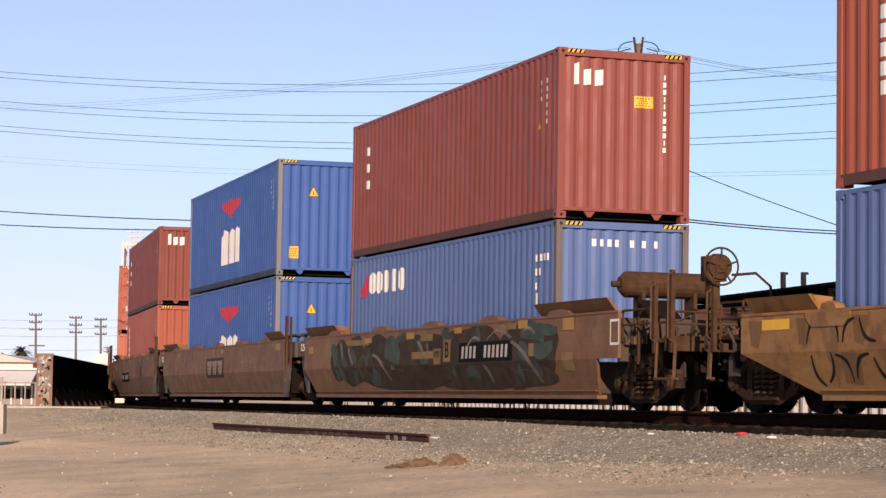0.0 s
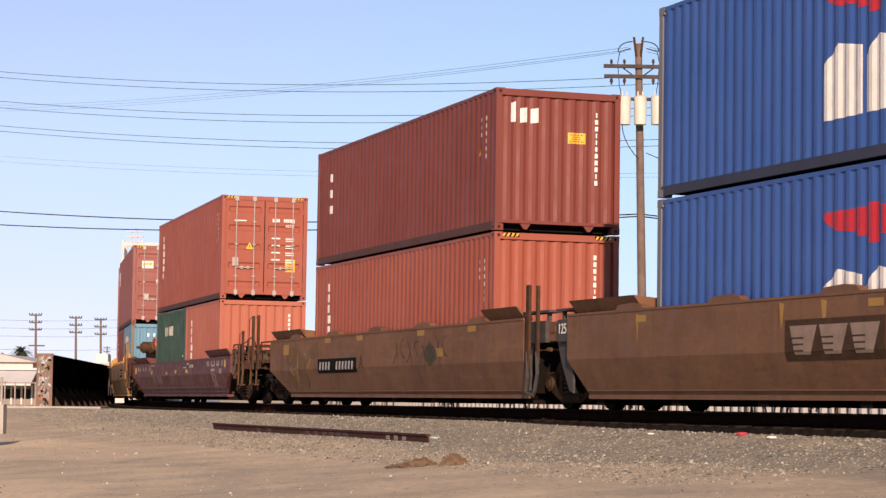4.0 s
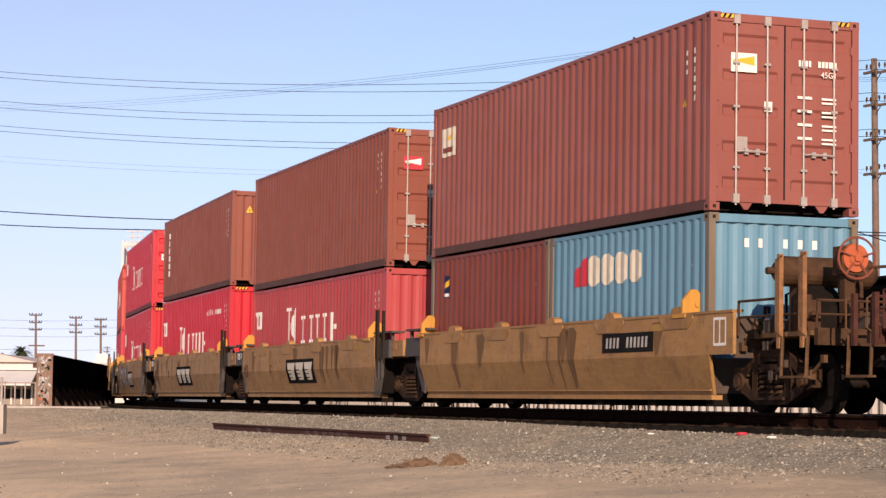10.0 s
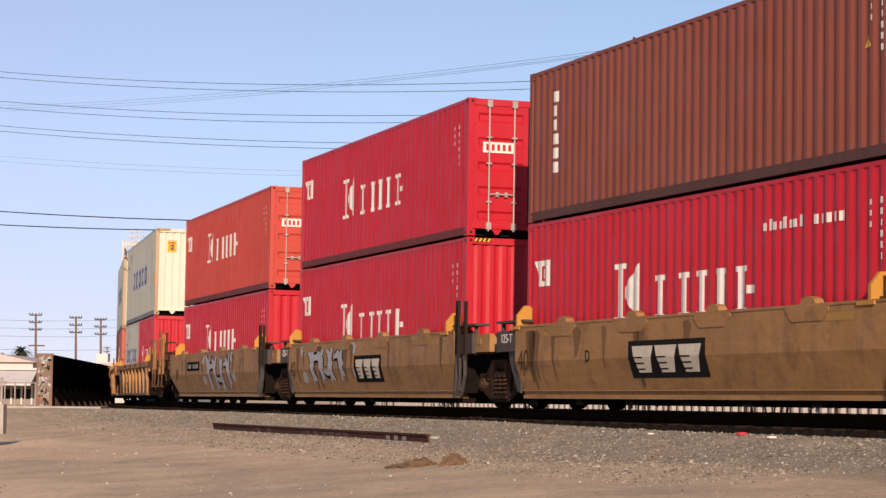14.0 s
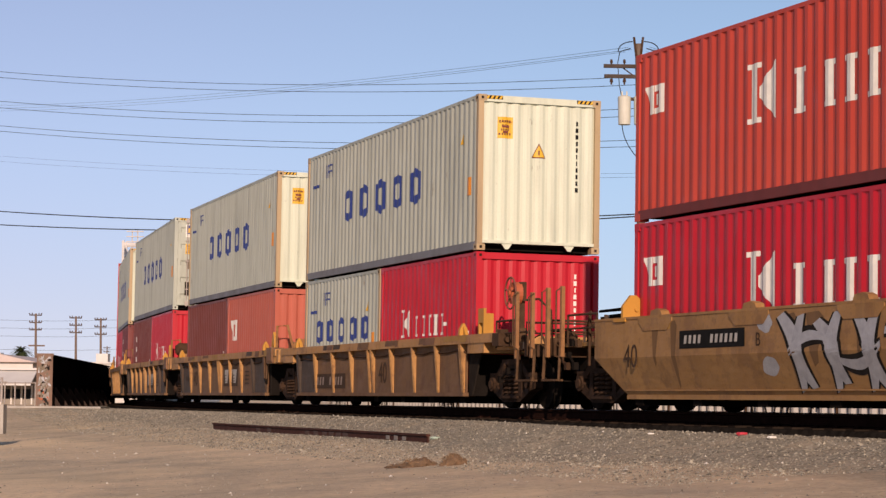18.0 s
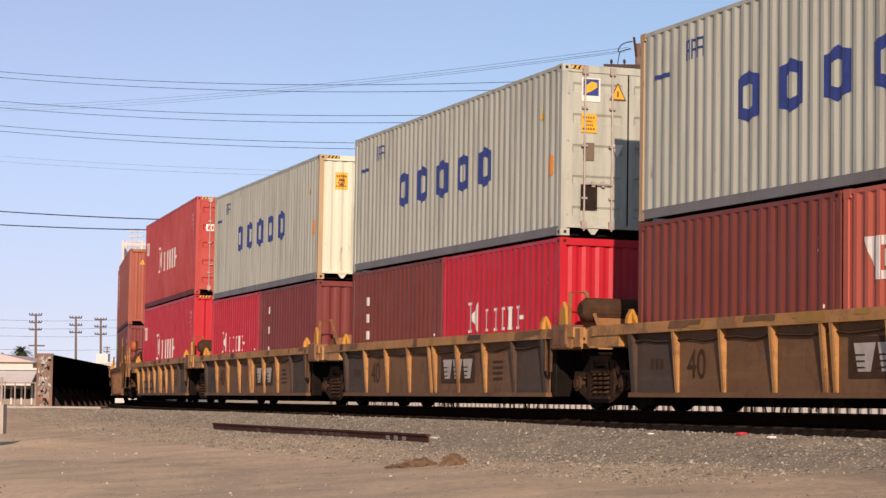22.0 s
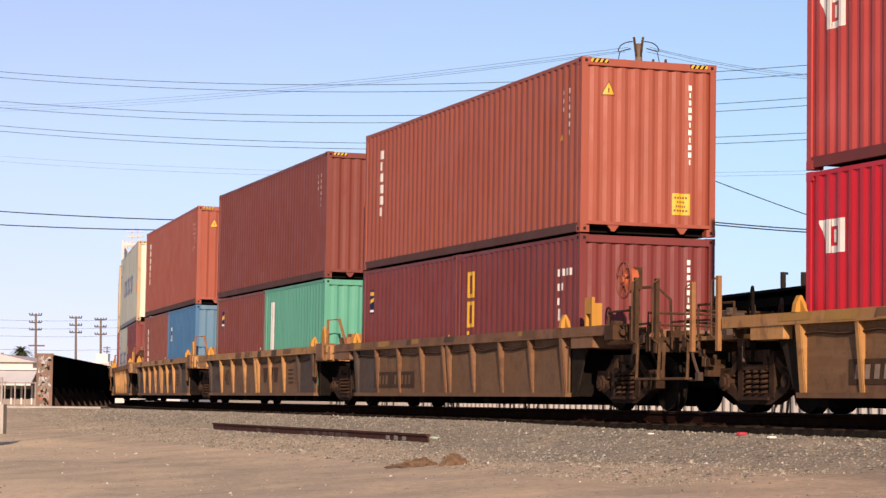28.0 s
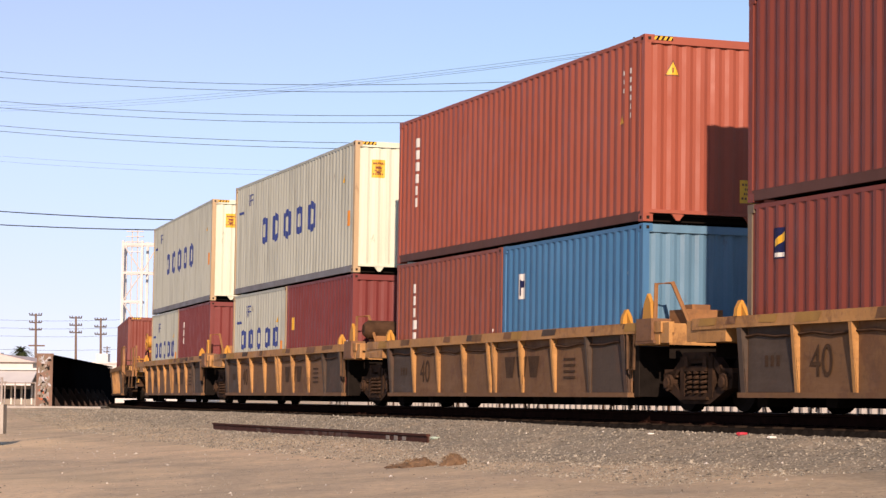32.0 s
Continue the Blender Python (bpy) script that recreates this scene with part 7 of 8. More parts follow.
# ---- five short wells, tan
H40 = 7.6
for i in range(5, 10):
    first, last = i == 5, i == 9
    c = rolling(smooth_car("car_tan", -6.15 if not last else -7.1, 6.05 if not first else 7.2, 0.05 if not last else 0.9, 0.05 if not first else 0.95, "tan-brown smooth-sided well car with dark panel", TAN_TOP, 0.0 if not first else 0.75), OFF[i])
    if first:
        coupler_end(c, 7.2, "car_tan", 1, ((8.56, 2.1), (9.2, 2.1)), 10.0, (7.45, 1.95), ("end", 8.55, -0.30, 2.09, "orange"), 12)
        truck(OFF[i] + 7.65)
        number_panel(c, 2.7, 0.88, 1.9, 0.3)
        on_side(c, "white_frame", [rect(6.6, 0.92, 0.4, 0.04), rect(6.6, 1.28, 0.4, 0.04), rect(6.6, 0.96, 0.04, 0.32), rect(6.96, 0.96, 0.04, 0.32), rect(6.78, 0.96, 0.04, 0.32)], "white")
    else:
        joint_end(c, 6.05, 1, "car_tan", H40)
        if i < 9:
            emblem(c, -1.5 if i in (6, 7) else -0.6, 0.49, 2.6 if i < 8 else 2.0, 0.56)
        letters("well_mark", "40", 0.5, "emblem_faded", c, pose(-5.76, -SIDE_Y - 0.006, 0.80) @ SIDE)
        letters("side_letter", "CDEB"[i - 6], 0.26, "decal_black" if i < 9 else "emblem_faded", c, pose(-3.05 if i < 9 else -1.72, -SIDE_Y - 0.006, 0.84 if i < 9 else 0.98) @ SIDE)
    if last:
        coupler_end(c, 7.1, "car_tan", -1, ((8.4, 2.0), (9.0, 2.0)), 9.5, None, None, 8)
        truck(OFF[i] - 7.5)
    else:
        joint_end(c, 6.15, -1, "car_tan", H40)
        truck((OFF[i] + OFF[i + 1]) / 2)
        if i > 5:
            letters("weight_mark", "125-T", 0.22, "white", c, pose(-6.62, -SIDE_Y + 0.022, 1.20) @ SIDE)
    for u0, k in ((-4.4, 0.85),) if i == 8 else ((-1.1, 1.0),) if i == 9 else ():
        for n_, (du, z0, dv, z1, bend, w) in enumerate(((0.0, 1.42, 0.40, 0.30, 0.22, 0.17), (0.55, 1.40, 0.70, 0.34, -0.20, 0.16), (0.95, 1.30, 1.30, 0.30, 0.24, 0.17), (1.50, 1.42, 1.55, 0.40, -0.22, 0.17), (1.95, 1.36, 2.15, 0.30, 0.20, 0.16),
                                                             (2.40, 1.42, 2.50, 0.34, -0.24, 0.17), (2.85, 1.30, 3.20, 0.32, 0.20, 0.16), (3.35, 1.42, 3.50, 0.50, -0.18, 0.15), (0.2, 0.86, 1.2, 1.05, 0.12, 0.09), (1.5, 0.72, 2.5, 0.95, -0.14, 0.09), (2.6, 1.12, 3.5, 0.86, 0.12, 0.09))):
            for m_, ww, lf in (("spray_black", w + 0.05, 0.0030), ("spray_silver", w - 0.02, 0.0065)):
                swoosh(c, u0 + du * k, 0.02 + z0 * 0.9 if i == 9 else 0.3 + z0 * 0.67, u0 + dv * k, 0.02 + z1 * 0.9 if i == 9 else 0.3 + z1 * 0.67, bend, ww, m_, lf + 0.0002 * n_)
        for n_, (du, z0) in enumerate(((-0.45, 1.2), (-0.35, 0.62), (3.9, 0.7), (3.7, 1.22))):
            spray_blob(c, u0 + du, z0, 0.22, 0.13, "spray_silver", 0.002, n_ + 30)
    if i == 9:
        number_panel(c, -4.1, 0.90, 2.0, 0.26)
    on_side(c, "paint_patch", [rect(4.5, 1.18, 0.7, 0.1), rect(-4.9, 1.2, 0.5, 0.07)], "patch_ochre")
    rs = random.Random(i)
    for k in range(9):
        u, w = rs.uniform(-6.2, 5.2), rs.uniform(0.12, 0.5)
        lo = rs.uniform(0.25, 0.85)
        on_side(c, "stain", [[(u + w * 0.3, lo), (u + w * 0.55, lo + 0.05), (u + w, 1.24), (u + w * 0.7, 1.32), (u, 1.30)]], "tan_stain", -SIDE_Y + 0.0025)
    for x in (-6.05, 5.6):
        guide(c, x, 1, 0.38, TAN_TOP)
        guide(c, x, -1, 0.38, TAN_TOP)
# ---- two cars of five ribbed wells, mustard
SHEET_Y = -SIDE_Y + 0.105
for a, b in ((10, 14), (15, 19)):
    for i in range(a, b + 1):
        hue = "car_rusty" if i == 15 else "car_mustard"
        c = rolling(ribbed_car(hue, -6.0, 6.0, "rust-brown ribbed well car, grimy" if i == 15 else "mustard-yellow ribbed well car, rusty and grimy", (8.0 if i == b else 7.3, 8.0 if i == a else 7.3), (i != b, i != a)), OFF[i])
        if i == a:
            coupler_end(c, 7.7, hue, 1, ((8.94, 2.0), (9.69, 1.95)), 9.8, None, ("side", 7.75, -1.15, 2.03, "orange"), 10)
            truck(OFF[i] + 7.75)
            part("corner_bracket", lambda bm: (box(bm, 6.84, 7.14, -1.43, -1.38, 1.52, 1.78), box(bm, 6.84, 6.89, -1.43, -1.38, RIB_TOP, 1.52), box(bm, 7.09, 7.14, -1.43, -1.38, RIB_TOP, 1.52), box(bm, 6.84, 6.89, -1.38, -1.15, RIB_TOP, 1.70)), "yellow", c, key="corner_bracket")
        else:
            joint_end(c, 7.1, 1, hue, H40, False)
            joint_gear(c, 1, i in (12, 14, 18))
        if i == b:
            coupler_end(c, 7.7, "car_mustard", -1, ((8.1, 1.9), (8.9, 1.85)), 9.8, (7.9, 1.7) if b == 19 else None, ("end", 9.2, -0.3, 1.9, "yellow") if b == 19 else None, 8, "yellow" if b == 19 else None)
            truck(OFF[i] - 7.6)
        else:
            joint_end(c, 7.1, -1, hue, H40, False)
            truck((OFF[i] + OFF[i + 1]) / 2)
        if i not in (10, 14, 15):
            emblem(c, 0.42, 0.45, 1.9, 0.52, SHEET_Y, i > 15, ("emblem_faded", "stencil_pale"))
        if i != 15:
            letters("well_mark", "40", 0.6, "emblem_faded", c, pose(0.75 if i == 10 else 0.7 if i == 14 else -3.8, SHEET_Y - 0.006, 0.66) @ SIDE)
        if i in (10, 14, 15):
            number_panel(c, -4.75, 0.37, 2.7, 0.32, 5, SHEET_Y, ("emblem_faded", "stencil_tan" if i < 15 else "car_grime"))
        else:
            on_side(c, "stencil_bar", [rect(-5.3 + k * 0.16, 0.62, 0.09, 0.15) for k in range(3)], "emblem_faded", SHEET_Y - 0.006)
        on_side(c, "grime_panel", ([rect(4.5, 0.275, 1.28, 0.88)] if i != a else []) + ([rect(-5.78, 0.275, 1.28, 0.88)] if i != b else []), "bay_grime", SHEET_Y + 0.003)
        if i not in (10, 15):
            on_side(c, "stencil_bar", [rect(3.3, 0.5 + k * 0.1, 0.5, 0.035) for k in range(4)], "emblem_faded", SHEET_Y - 0.004)
        rc = random.Random(i + 40)
        for k in range(13):
            u, w, z = rc.uniform(-7.1, 6.2), rc.uniform(0.15, 0.9), rc.uniform(RIB_TOP - 0.15, RIB_TOP - 0.08)
            on_side(c, "chord_patch", [[(u, z), (u + w * 0.9, z + rc.uniform(-0.01, 0.01)), (u + w, RIB_TOP - 0.012), (u + 0.06, RIB_TOP - 0.006)]], ("patch_ochre", "car_grime", "car_rusty", "patch_ochre", "bay_grime")[k % 5], -SIDE_Y - 0.0004 * k)
        for x in (-5.95, 5.9):
            guide(c, x, 1, 0.22, RIB_TOP, 0.18, True)
c20 = rolling(ribbed_car("car_mustard", -6.0, 6.0, "yellow-brown ribbed well car with one container"), OFF[20])
coupler_end(c20, 7.3, "car_mustard", 1, ((8.94, 2.0), (9.69, 1.95)), 10.5)
truck(OFF[20] + 7.6)
# ---------------------------------------------------------------- surroundings
def wire(name, pts, r=0.012, label="thin black overhead wire"):
    cu = bpy.data.curves.new(name, "CURVE")
    cu.dimensions, cu.bevel_depth, cu.bevel_resolution = "3D", r, 1
    sp = cu.splines.new("POLY")
    sp.points.add(len(pts) - 1)
    for p, q in zip(sp.points, pts):
        p.co = (*q, 1)
    cu.materials.append(M["wire"])
    return tagged(new(name, cu), label, "overhead wire", "overhead wires")


def span(a, b, sag, r=0.012, n=24):
    a, b = Vector(a), Vector(b)
    return wire("overhead_wire", [tuple(a.lerp(b, i / n) - Vector((0, 0, sag * 4 * (i / n) * (1 - i / n)))) for i in range(n + 1)], r)


def sight(px, py, d):
    """World point d metres ahead on the camera's level, px right and py down of the picture's middle in units of its half width."""
    half = math.tan(radians(22.35) / 2)
    m = CAM_POSE.to_3x3()
    w = m @ Vector((px * half, -py * half, -1))
    w = w / w.y
    return Vector((0, 0, EYE_Z)) + w * d


def at(x, y, d):
    return sight((x - 784) / 784, (y - 441) / 784, d)


def on_ground(x, y):
    """Where the line of sight through a point of the picture meets the ground."""
    d = np.arange(15, 120, 0.1)
    w = at(x, y, 1.0) - Vector((0, 0, EYE_Z))
    z, _ = ground_z(w.x * d, d)
    k = int(np.argmax(EYE_Z + w.z * d < z))
    return Vector((w.x * d[k], d[k], z[k]))


def wood_pole(base, top, r0, r1, label, group="utility poles"):
    t = thing("utility_pole", label, "utility pole", group)
    part("pole", lambda bm: tube(bm, base, top, r0, 14, r1), "wood", t)
    return t


def arm(t, c, half, yaw, z=0.12, depth=0.1, name="crossarm", mat="arm_wood"):
    m = pose(*c, 0, 0, yaw)
    ob = part(name, lambda bm: box(bm, -half, half, -depth / 2, depth / 2, -z / 2, z / 2), mat, t)
    ob.matrix_basis = m
    return ob


def pin(t, p, r=0.045, h=0.16, mat="iron"):
    def b(bm):
        tube(bm, p, (p[0], p[1], p[2] + h), r * 0.5, 6)
        tube(bm, (p[0], p[1], p[2] + h * 0.4), (p[0], p[1], p[2] + h), r, 8, r * 0.7)
    return part("insulator", b, mat, t)


# ---- pole with three transformers
D1 = 74
b1, t1 = at(1139, 735, D1), at(1130, 78, D1)
p1 = wood_pole((b1.x, b1.y, -0.6), tuple(t1), 0.16, 0.115, "tall wooden pole with crossarms and three pale transformers")
for zz, w in ((118, 1.14), (136, 1.12)):
    c = at(1129, zz, D1 - 0.16)
    arm(p1, c, w, 3)
for i, px in enumerate((1082, 1105, 1156, 1178)):
    c = at(px, 116, D1 - 0.16)
    pin(p1, tuple(c), 0.05, 0.2)
    c = at(px, 150, D1 - 0.16)
    pin(p1, tuple(c), 0.06, 0.2)
for s in (-1, 1):
    a, b = at(1130 + s * 4, 100, D1 - 0.1), at(1130 + s * 8, 66, D1 - 0.1)
    part("top_bracket", lambda bm: tube(bm, a, b, 0.04, 6), "iron", p1)
    a, b = at(1130 + s * 4, 138, D1 - 0.12), at(1130 + s * 28, 120, D1 - 0.12)
    part("arm_brace", lambda bm: tube(bm, a, b, 0.022, 6), "iron", p1)

    def loop(bm):
        pts = [at(1130 + s * (10 + 26 * math.sin(f * math.pi / 2)), 74 + 18 * f * f, D1) for f in np.linspace(0, 1, 7)]
        pipe(bm, [tuple(q) for q in pts], 0.018, 5)
        pipe(bm, [tuple(at(1130 + s * (14 + 20 * f), 86 + 6 * f, D1)) for f in np.linspace(0, 1, 4)], 0.018, 5)
        pipe(bm, [tuple(at(1130 + s * 33, 92, D1)), tuple(at(1130 + s * 37, 112, D1)), tuple(at(1130 + s * 34, 150, D1)), tuple(at(1130 + s * 30, 172, D1))], 0.014, 5)
    part("jumper_loop", loop, "wire", p1)
arm(p1, at(1132, 176, D1 - 0.2), 0.72, 0, 0.1, 0.12, "transformer_rack")
for px in (1105, 1133, 1163):
    hi, lo = at(px, 172, D1 - 0.42), at(px, 221, D1 - 0.42)

    def can(bm):
        tube(bm, lo, hi, 0.20, 20, 0.215)
        tube(bm, hi, hi + Vector((0, 0, 0.05)), 0.215, 20, 0.10)
        for a in (0.6, 2.4):
            q = hi + Vector((0.1 * math.cos(a), 0.1 * math.sin(a) - 0.05, 0.03))
            tube(bm, q, q + Vector((0, 0, 0.16)), 0.035, 8, 0.02)
        box(bm, lo.x - 0.04, lo.x + 0.04, lo.y - 0.19, lo.y - 0.16, lo.z + 0.25, lo.z + 0.35)
    part("transformer", can, "can_cream", p1, "pale grey cylindrical transformer")


def drop_wire(bm):
    pts = [at(1101 + 3 * f + 26 * f * f, 222 + 60 * f - 0 * f, D1 - 0.3) for f in np.linspace(0, 1, 9)]
    pipe(bm, [tuple(q) for q in pts], 0.015, 5)


part("drop_wire", drop_wire, "wire", p1)
# ---- pole with four oblique arms
D2 = 82
b2, t2 = at(1553, 735, D2), at(1547, 104, D2)
p2 = wood_pole((b2.x, b2.y, -0.6), tuple(t2), 0.15, 0.11, "tall wooden pole with four dark crossarms")
for zz in (128, 186, 247, 308):
    for s in (-1, 1):
        c = at(1549 + s * 8, zz, D2 - 0.1)
        arm(p2, c, 0.42, -62 + s * 4, 0.09, 0.09, "crossarm", "wood")
    for px in (1534, 1541, 1556, 1566):
        q = at(px, zz - (4 if px < 1545 else 8), D2)
        pin(p2, tuple(q), 0.045, 0.2)
    a, b = at(1549, zz + 18, D2 - 0.1), at(1560, zz, D2 - 0.1)
    part("arm_brace", lambda bm: tube(bm, a, b, 0.02, 6), "iron", p2)

# ---- overhead wires
for yl, yr, sg in ((95, 106, 1.15), (104, 122, 1.15), (146, 164, 1.15), (157, 178, 1.15), (190, 229, 1.0), (199, 241, 1.0)):
    span(at(-300, yl, 112), at(1545, yr, D2), sg * 1.08, 0.012)
    span(at(1545, yr, D2), at(1900, yr - 40, 66), 0.3, 0.012)
for yl, yr in ((246, 300), (256, 306)):
    span(at(-300, yl, 150), at(1545, yr, D2 + 0.5), 0.95, 0.005)
for i, (yl, dx) in enumerate(((176, 0), (181, 6), (186, -5))):
    span(at(-200, yl + 6, 190), at(1112 + dx, 84 + 4 * i, D1), 0.9, 0.006)
    span(at(1150 + dx, 84 + 4 * i, D1), at(1760, 118 + 3 * i, 90), 0.7, 0.006)
for yl, yr, ye in ((347, 379, 412), (376, 383, 418)):
    span(at(-300, yl, 95), at(1132, yr, D1), 0.62, 0.022)
    span(at(1132, yr, D1), at(1800, ye, 78), 0.25, 0.022)
span(at(1143, 271, D1), at(1640, 450, 60), 0.12, 0.014)

# ---- dark shed and pale fence beyond the track
e0, e1 = at(1060, 551, 64), at(1700, 474, 42)
shed = thing("storage_shed", "long shed with a corrugated roof edge, black sheet for its shade", "shed")
dirn = Vector((e1.x - e0.x, e1.y - e0.y, 0)).normalized()
back = Vector((dirn.y * -1, dirn.x, 0))
if back.x < 0:
    back = -back
SHED_L = (Vector((e1.x, e1.y)) - Vector((e0.x, e0.y))).length
shed_m = Matrix(((dirn.x, back.x, 0, e0.x), (dirn.y, back.y, 0, e0.y), (0, 0, 1, 0), (0, 0, 0, 1)))


# added black sheet in place of the shade under the open roof
def shed_shade(bm):
    prev = None
    n = int(SHED_L / 0.2)
    for i in range(n * 2 + 1):
        x = SHED_L * i / (2 * n)
        cur = [bm.verts.new((x, 0.3 + 0.03 * (i % 2), z)) for z in (-0.6, 2.62 + (e1.z - e0.z) * x / SHED_L)]
        if prev:
            bm.faces.new((prev[0], cur[0], cur[1], prev[1]))
        prev = cur


def shed_roof(bm):
    n = int(SHED_L / 0.11)
    prev = None
    for i in range(n * 2 + 1):
        x = SHED_L * i / (2 * n)
        z = e0.z + (e1.z - e0.z) * x / SHED_L + 0.028 * (i % 2)
        cur = [bm.verts.new((x, y, z + y * 0.10 + d)) for y, d in ((0, 0), (7, 0), (7, -0.05), (0, -0.05))]
        if prev:
            for k in range(4):
                bm.faces.new((prev[k], prev[(k + 1) % 4], cur[(k + 1) % 4], cur[k]))
        prev = cur


for nm, fn, mat in (("front_wall", shed_shade, "shed"), ("roof", shed_roof, "shed")):
    part(nm, fn, mat, shed).matrix_basis = shed_m
part("side_wall", lambda bm: box(bm, 0.0, 0.1, 0.4, 6.8, -0.6, 2.6), "shed", shed).matrix_basis = shed_m
part("fascia", lambda bm: box(bm, 0, SHED_L, 0.05, 0.12, -0.001 + 2.35, 2.55), "girder", shed).matrix_basis = shed_m
part("side_wall", lambda bm: box(bm, SHED_L - 0.1, SHED_L, 0.4, 6.8, -0.6, 2.6), "shed", shed).matrix_basis = shed_m
part("back_wall", lambda bm: box(bm, 0, SHED_L, 6.8, 6.9, -0.6, 3.1), "shed", shed).matrix_basis = shed_m
for i in range(2):
    gx = at(1386 + i * 36, 515, 54)
    pst = part("roof_vent", lambda bm: (tube(bm, gx - Vector((0, 0, 0.1)), gx + Vector((0, 0, 0.45)), 0.07, 10), tube(bm, gx + Vector((0, 0, 0.42)), gx + Vector((0.12, 0, 0.42)), 0.03, 8)), "dark_panel", shed)

fence = thing("metal_fence", "pale corrugated metal fence with dark sprayed scrawls", "fence", kind="structure")
rf = random.Random(8)


def fence_panel(bm):
    prev = None
    for i in range(41):
        x = 4.0 * i / 40
        cur = [bm.verts.new((x, 0.05 * ((i // 2) % 2), z)) for z in (-0.5, 0.92)]
        if prev:
            bm.faces.new((prev[0], cur[0], cur[1], prev[1]))
        prev = cur


for i in range(23):
    s = -42 + i * 4.0
    x, y = beside(s, -6.4)
    h = on_line(s + 2)[2]
    ob = part("fence_panel", fence_panel, "wallwhite", fence, key="fence_panel")
    ob.matrix_basis = pose(x, y, 0, 0, 0, math.degrees(h))
    if i % 2 == 0 or i > 15:
        def scrawl(bm):
            for k in range(26):
                a = rf.uniform(0.1, 3.5)
                z = rf.uniform(-0.45, 0.5)
                w, hh = rf.uniform(0.03, 0.10), rf.uniform(0.2, 0.7)
                q = rf.uniform(-0.25, 0.25)
                prism(bm, [(a, z), (a + w, z), (a + w + q, z + hh), (a + q, z + hh)], -0.012, -0.004)
        part("graffiti", scrawl, "dark_panel", ob, "dark sprayed scrawls").matrix_basis = Matrix()
    part("fence_post", lambda bm: tube(bm, (0, 0.1, -0.6), (0, 0.1, 1.0), 0.04, 8), "iron", fence, key="fence_post").matrix_basis = pose(x, y, 0)

# ---- girder bridge side at the far end
g0, g1 = Vector((-14.75, 85, 0)), Vector((-17.15, 117, 0))
gd = (g1 - g0).normalized()
gn = Vector((gd.y, -gd.x, 0))
girder_m = Matrix(((gd.x, gn.x, 0, g0.x), (gd.y, gn.y, 0, g0.y), (0, 0, 1, 0), (0, 0, 0, 1)))
GL = (g1 - g0).length
girder = thing("bridge_girder", "black steel plate girder with ribs and a painted end", "bridge girder")
part("web_plate", lambda bm: box(bm, 0.1, GL + 6, -0.30, -0.26, -0.32, 1.66), "girder", girder).matrix_basis = girder_m
part("top_flange", lambda bm: box(bm, 0.02, GL, -0.55, 0.0, 1.66, 1.72), "girder", girder).matrix_basis = girder_m
part("bottom_flange", lambda bm: box(bm, 0.02, GL, -0.55, 0.0, -0.36, -0.30), "girder", girder).matrix_basis = girder_m
part("end_plate", lambda bm: (box(bm, 0.0, 0.08, -0.58, 0.02, -0.36, 1.74), box(bm, 0.02, 0.1, -0.60, 0.04, 1.66, 1.76)), "end_rust", girder, "rust and grey mottled end plate").matrix_basis = girder_m
rp = random.Random(17)
for mat, n in (("chalk", 40), ("spray_black", 30), ("post_rust", 40), ("orange", 14), ("spray_silver", 30)):
    def daubs(bm):
        for j in range(n):
            y, z = rp.uniform(-0.55, -0.15), rp.uniform(-0.3, 1.6)
            if mat == "orange":
                z = rp.uniform(-0.2, 0.35)
            w, h, q = rp.uniform(0.04, 0.16), rp.uniform(0.03, 0.16), rp.uniform(-0.1, 0.1)
            o = -0.002 - 0.0004 * j
            bm.faces.new([bm.verts.new((o, yy, zz)) for yy, zz in ((y, z), (y + w, z + q * 0.4), (y + w * 0.8 , z + h + q), (y + w * 0.2, z + h * 0.8))])
    ob = part("mottled_paint", daubs, mat, girder)
    ob.matrix_basis = girder_m
    tagged(ob, kind="stuff")
for i in range(10):
    x = 0.9 + i * 3.0

    def knee(bm):
        prism(bm, [(-0.26, -0.28), (0.32, -0.28), (-0.20, 0.5), (-0.26, 0.5)], x, x + 0.04, "x")
    part("knee_brace", knee, "girder_lit", girder).matrix_basis = girder_m
abut = thing("bridge_abutment", "weathered concrete abutment under the girder end", "abutment", kind="structure")
q = at(60, 718, 84.6)
part("kerb", lambda bm: box(bm, q.x - 1.3, q.x + 2.6, 84.0, 86.2, -0.75, q.z - 0.02), "concrete", abut)

# ---- lattice signal tower over the track
tower = thing("signal_tower", "pale steel lattice tower with a cantilevered arm", "signal bridge")
DT = 200
TX0, TX1 = at(213, 700, DT).x, at(247, 700, DT).x
TZ = [at(230, y, DT).z for y in (640, 585, 534, 483, 432)]
for px, yy, mat in ((TX0, DT, "galv_lit"), (TX1, DT, "galv_lit"), (TX0, DT + 1.8, "galv_lit"), (TX1 + 0.25, DT + 1.8, "galv_lit")):
    part("leg", lambda bm: box(bm, px - 0.11, px + 0.11, yy - 0.11, yy + 0.11, -0.6, TZ[-1] + 0.3), mat, tower)
for k, z in enumerate(TZ):
    part("cross_beam", lambda bm: box(bm, TX0, TX1 + (4.4 if k > 2 else 0), DT - 0.1, DT + 0.1, z - 0.11, z + 0.11), "galv_lit", tower)
    part("cross_beam", lambda bm: box(bm, TX0, TX1 + (4.4 if k > 2 else 0), DT + 1.7, DT + 1.9, z - 0.11, z + 0.11), "galv_lit", tower)
    if k:
        a, b = (TX0, TX1) if k % 2 else (TX1, TX0)
        part("diagonal", lambda bm: tube(bm, (a, DT, TZ[k - 1]), (b, DT, z), 0.07, 6), "galv_lit", tower)
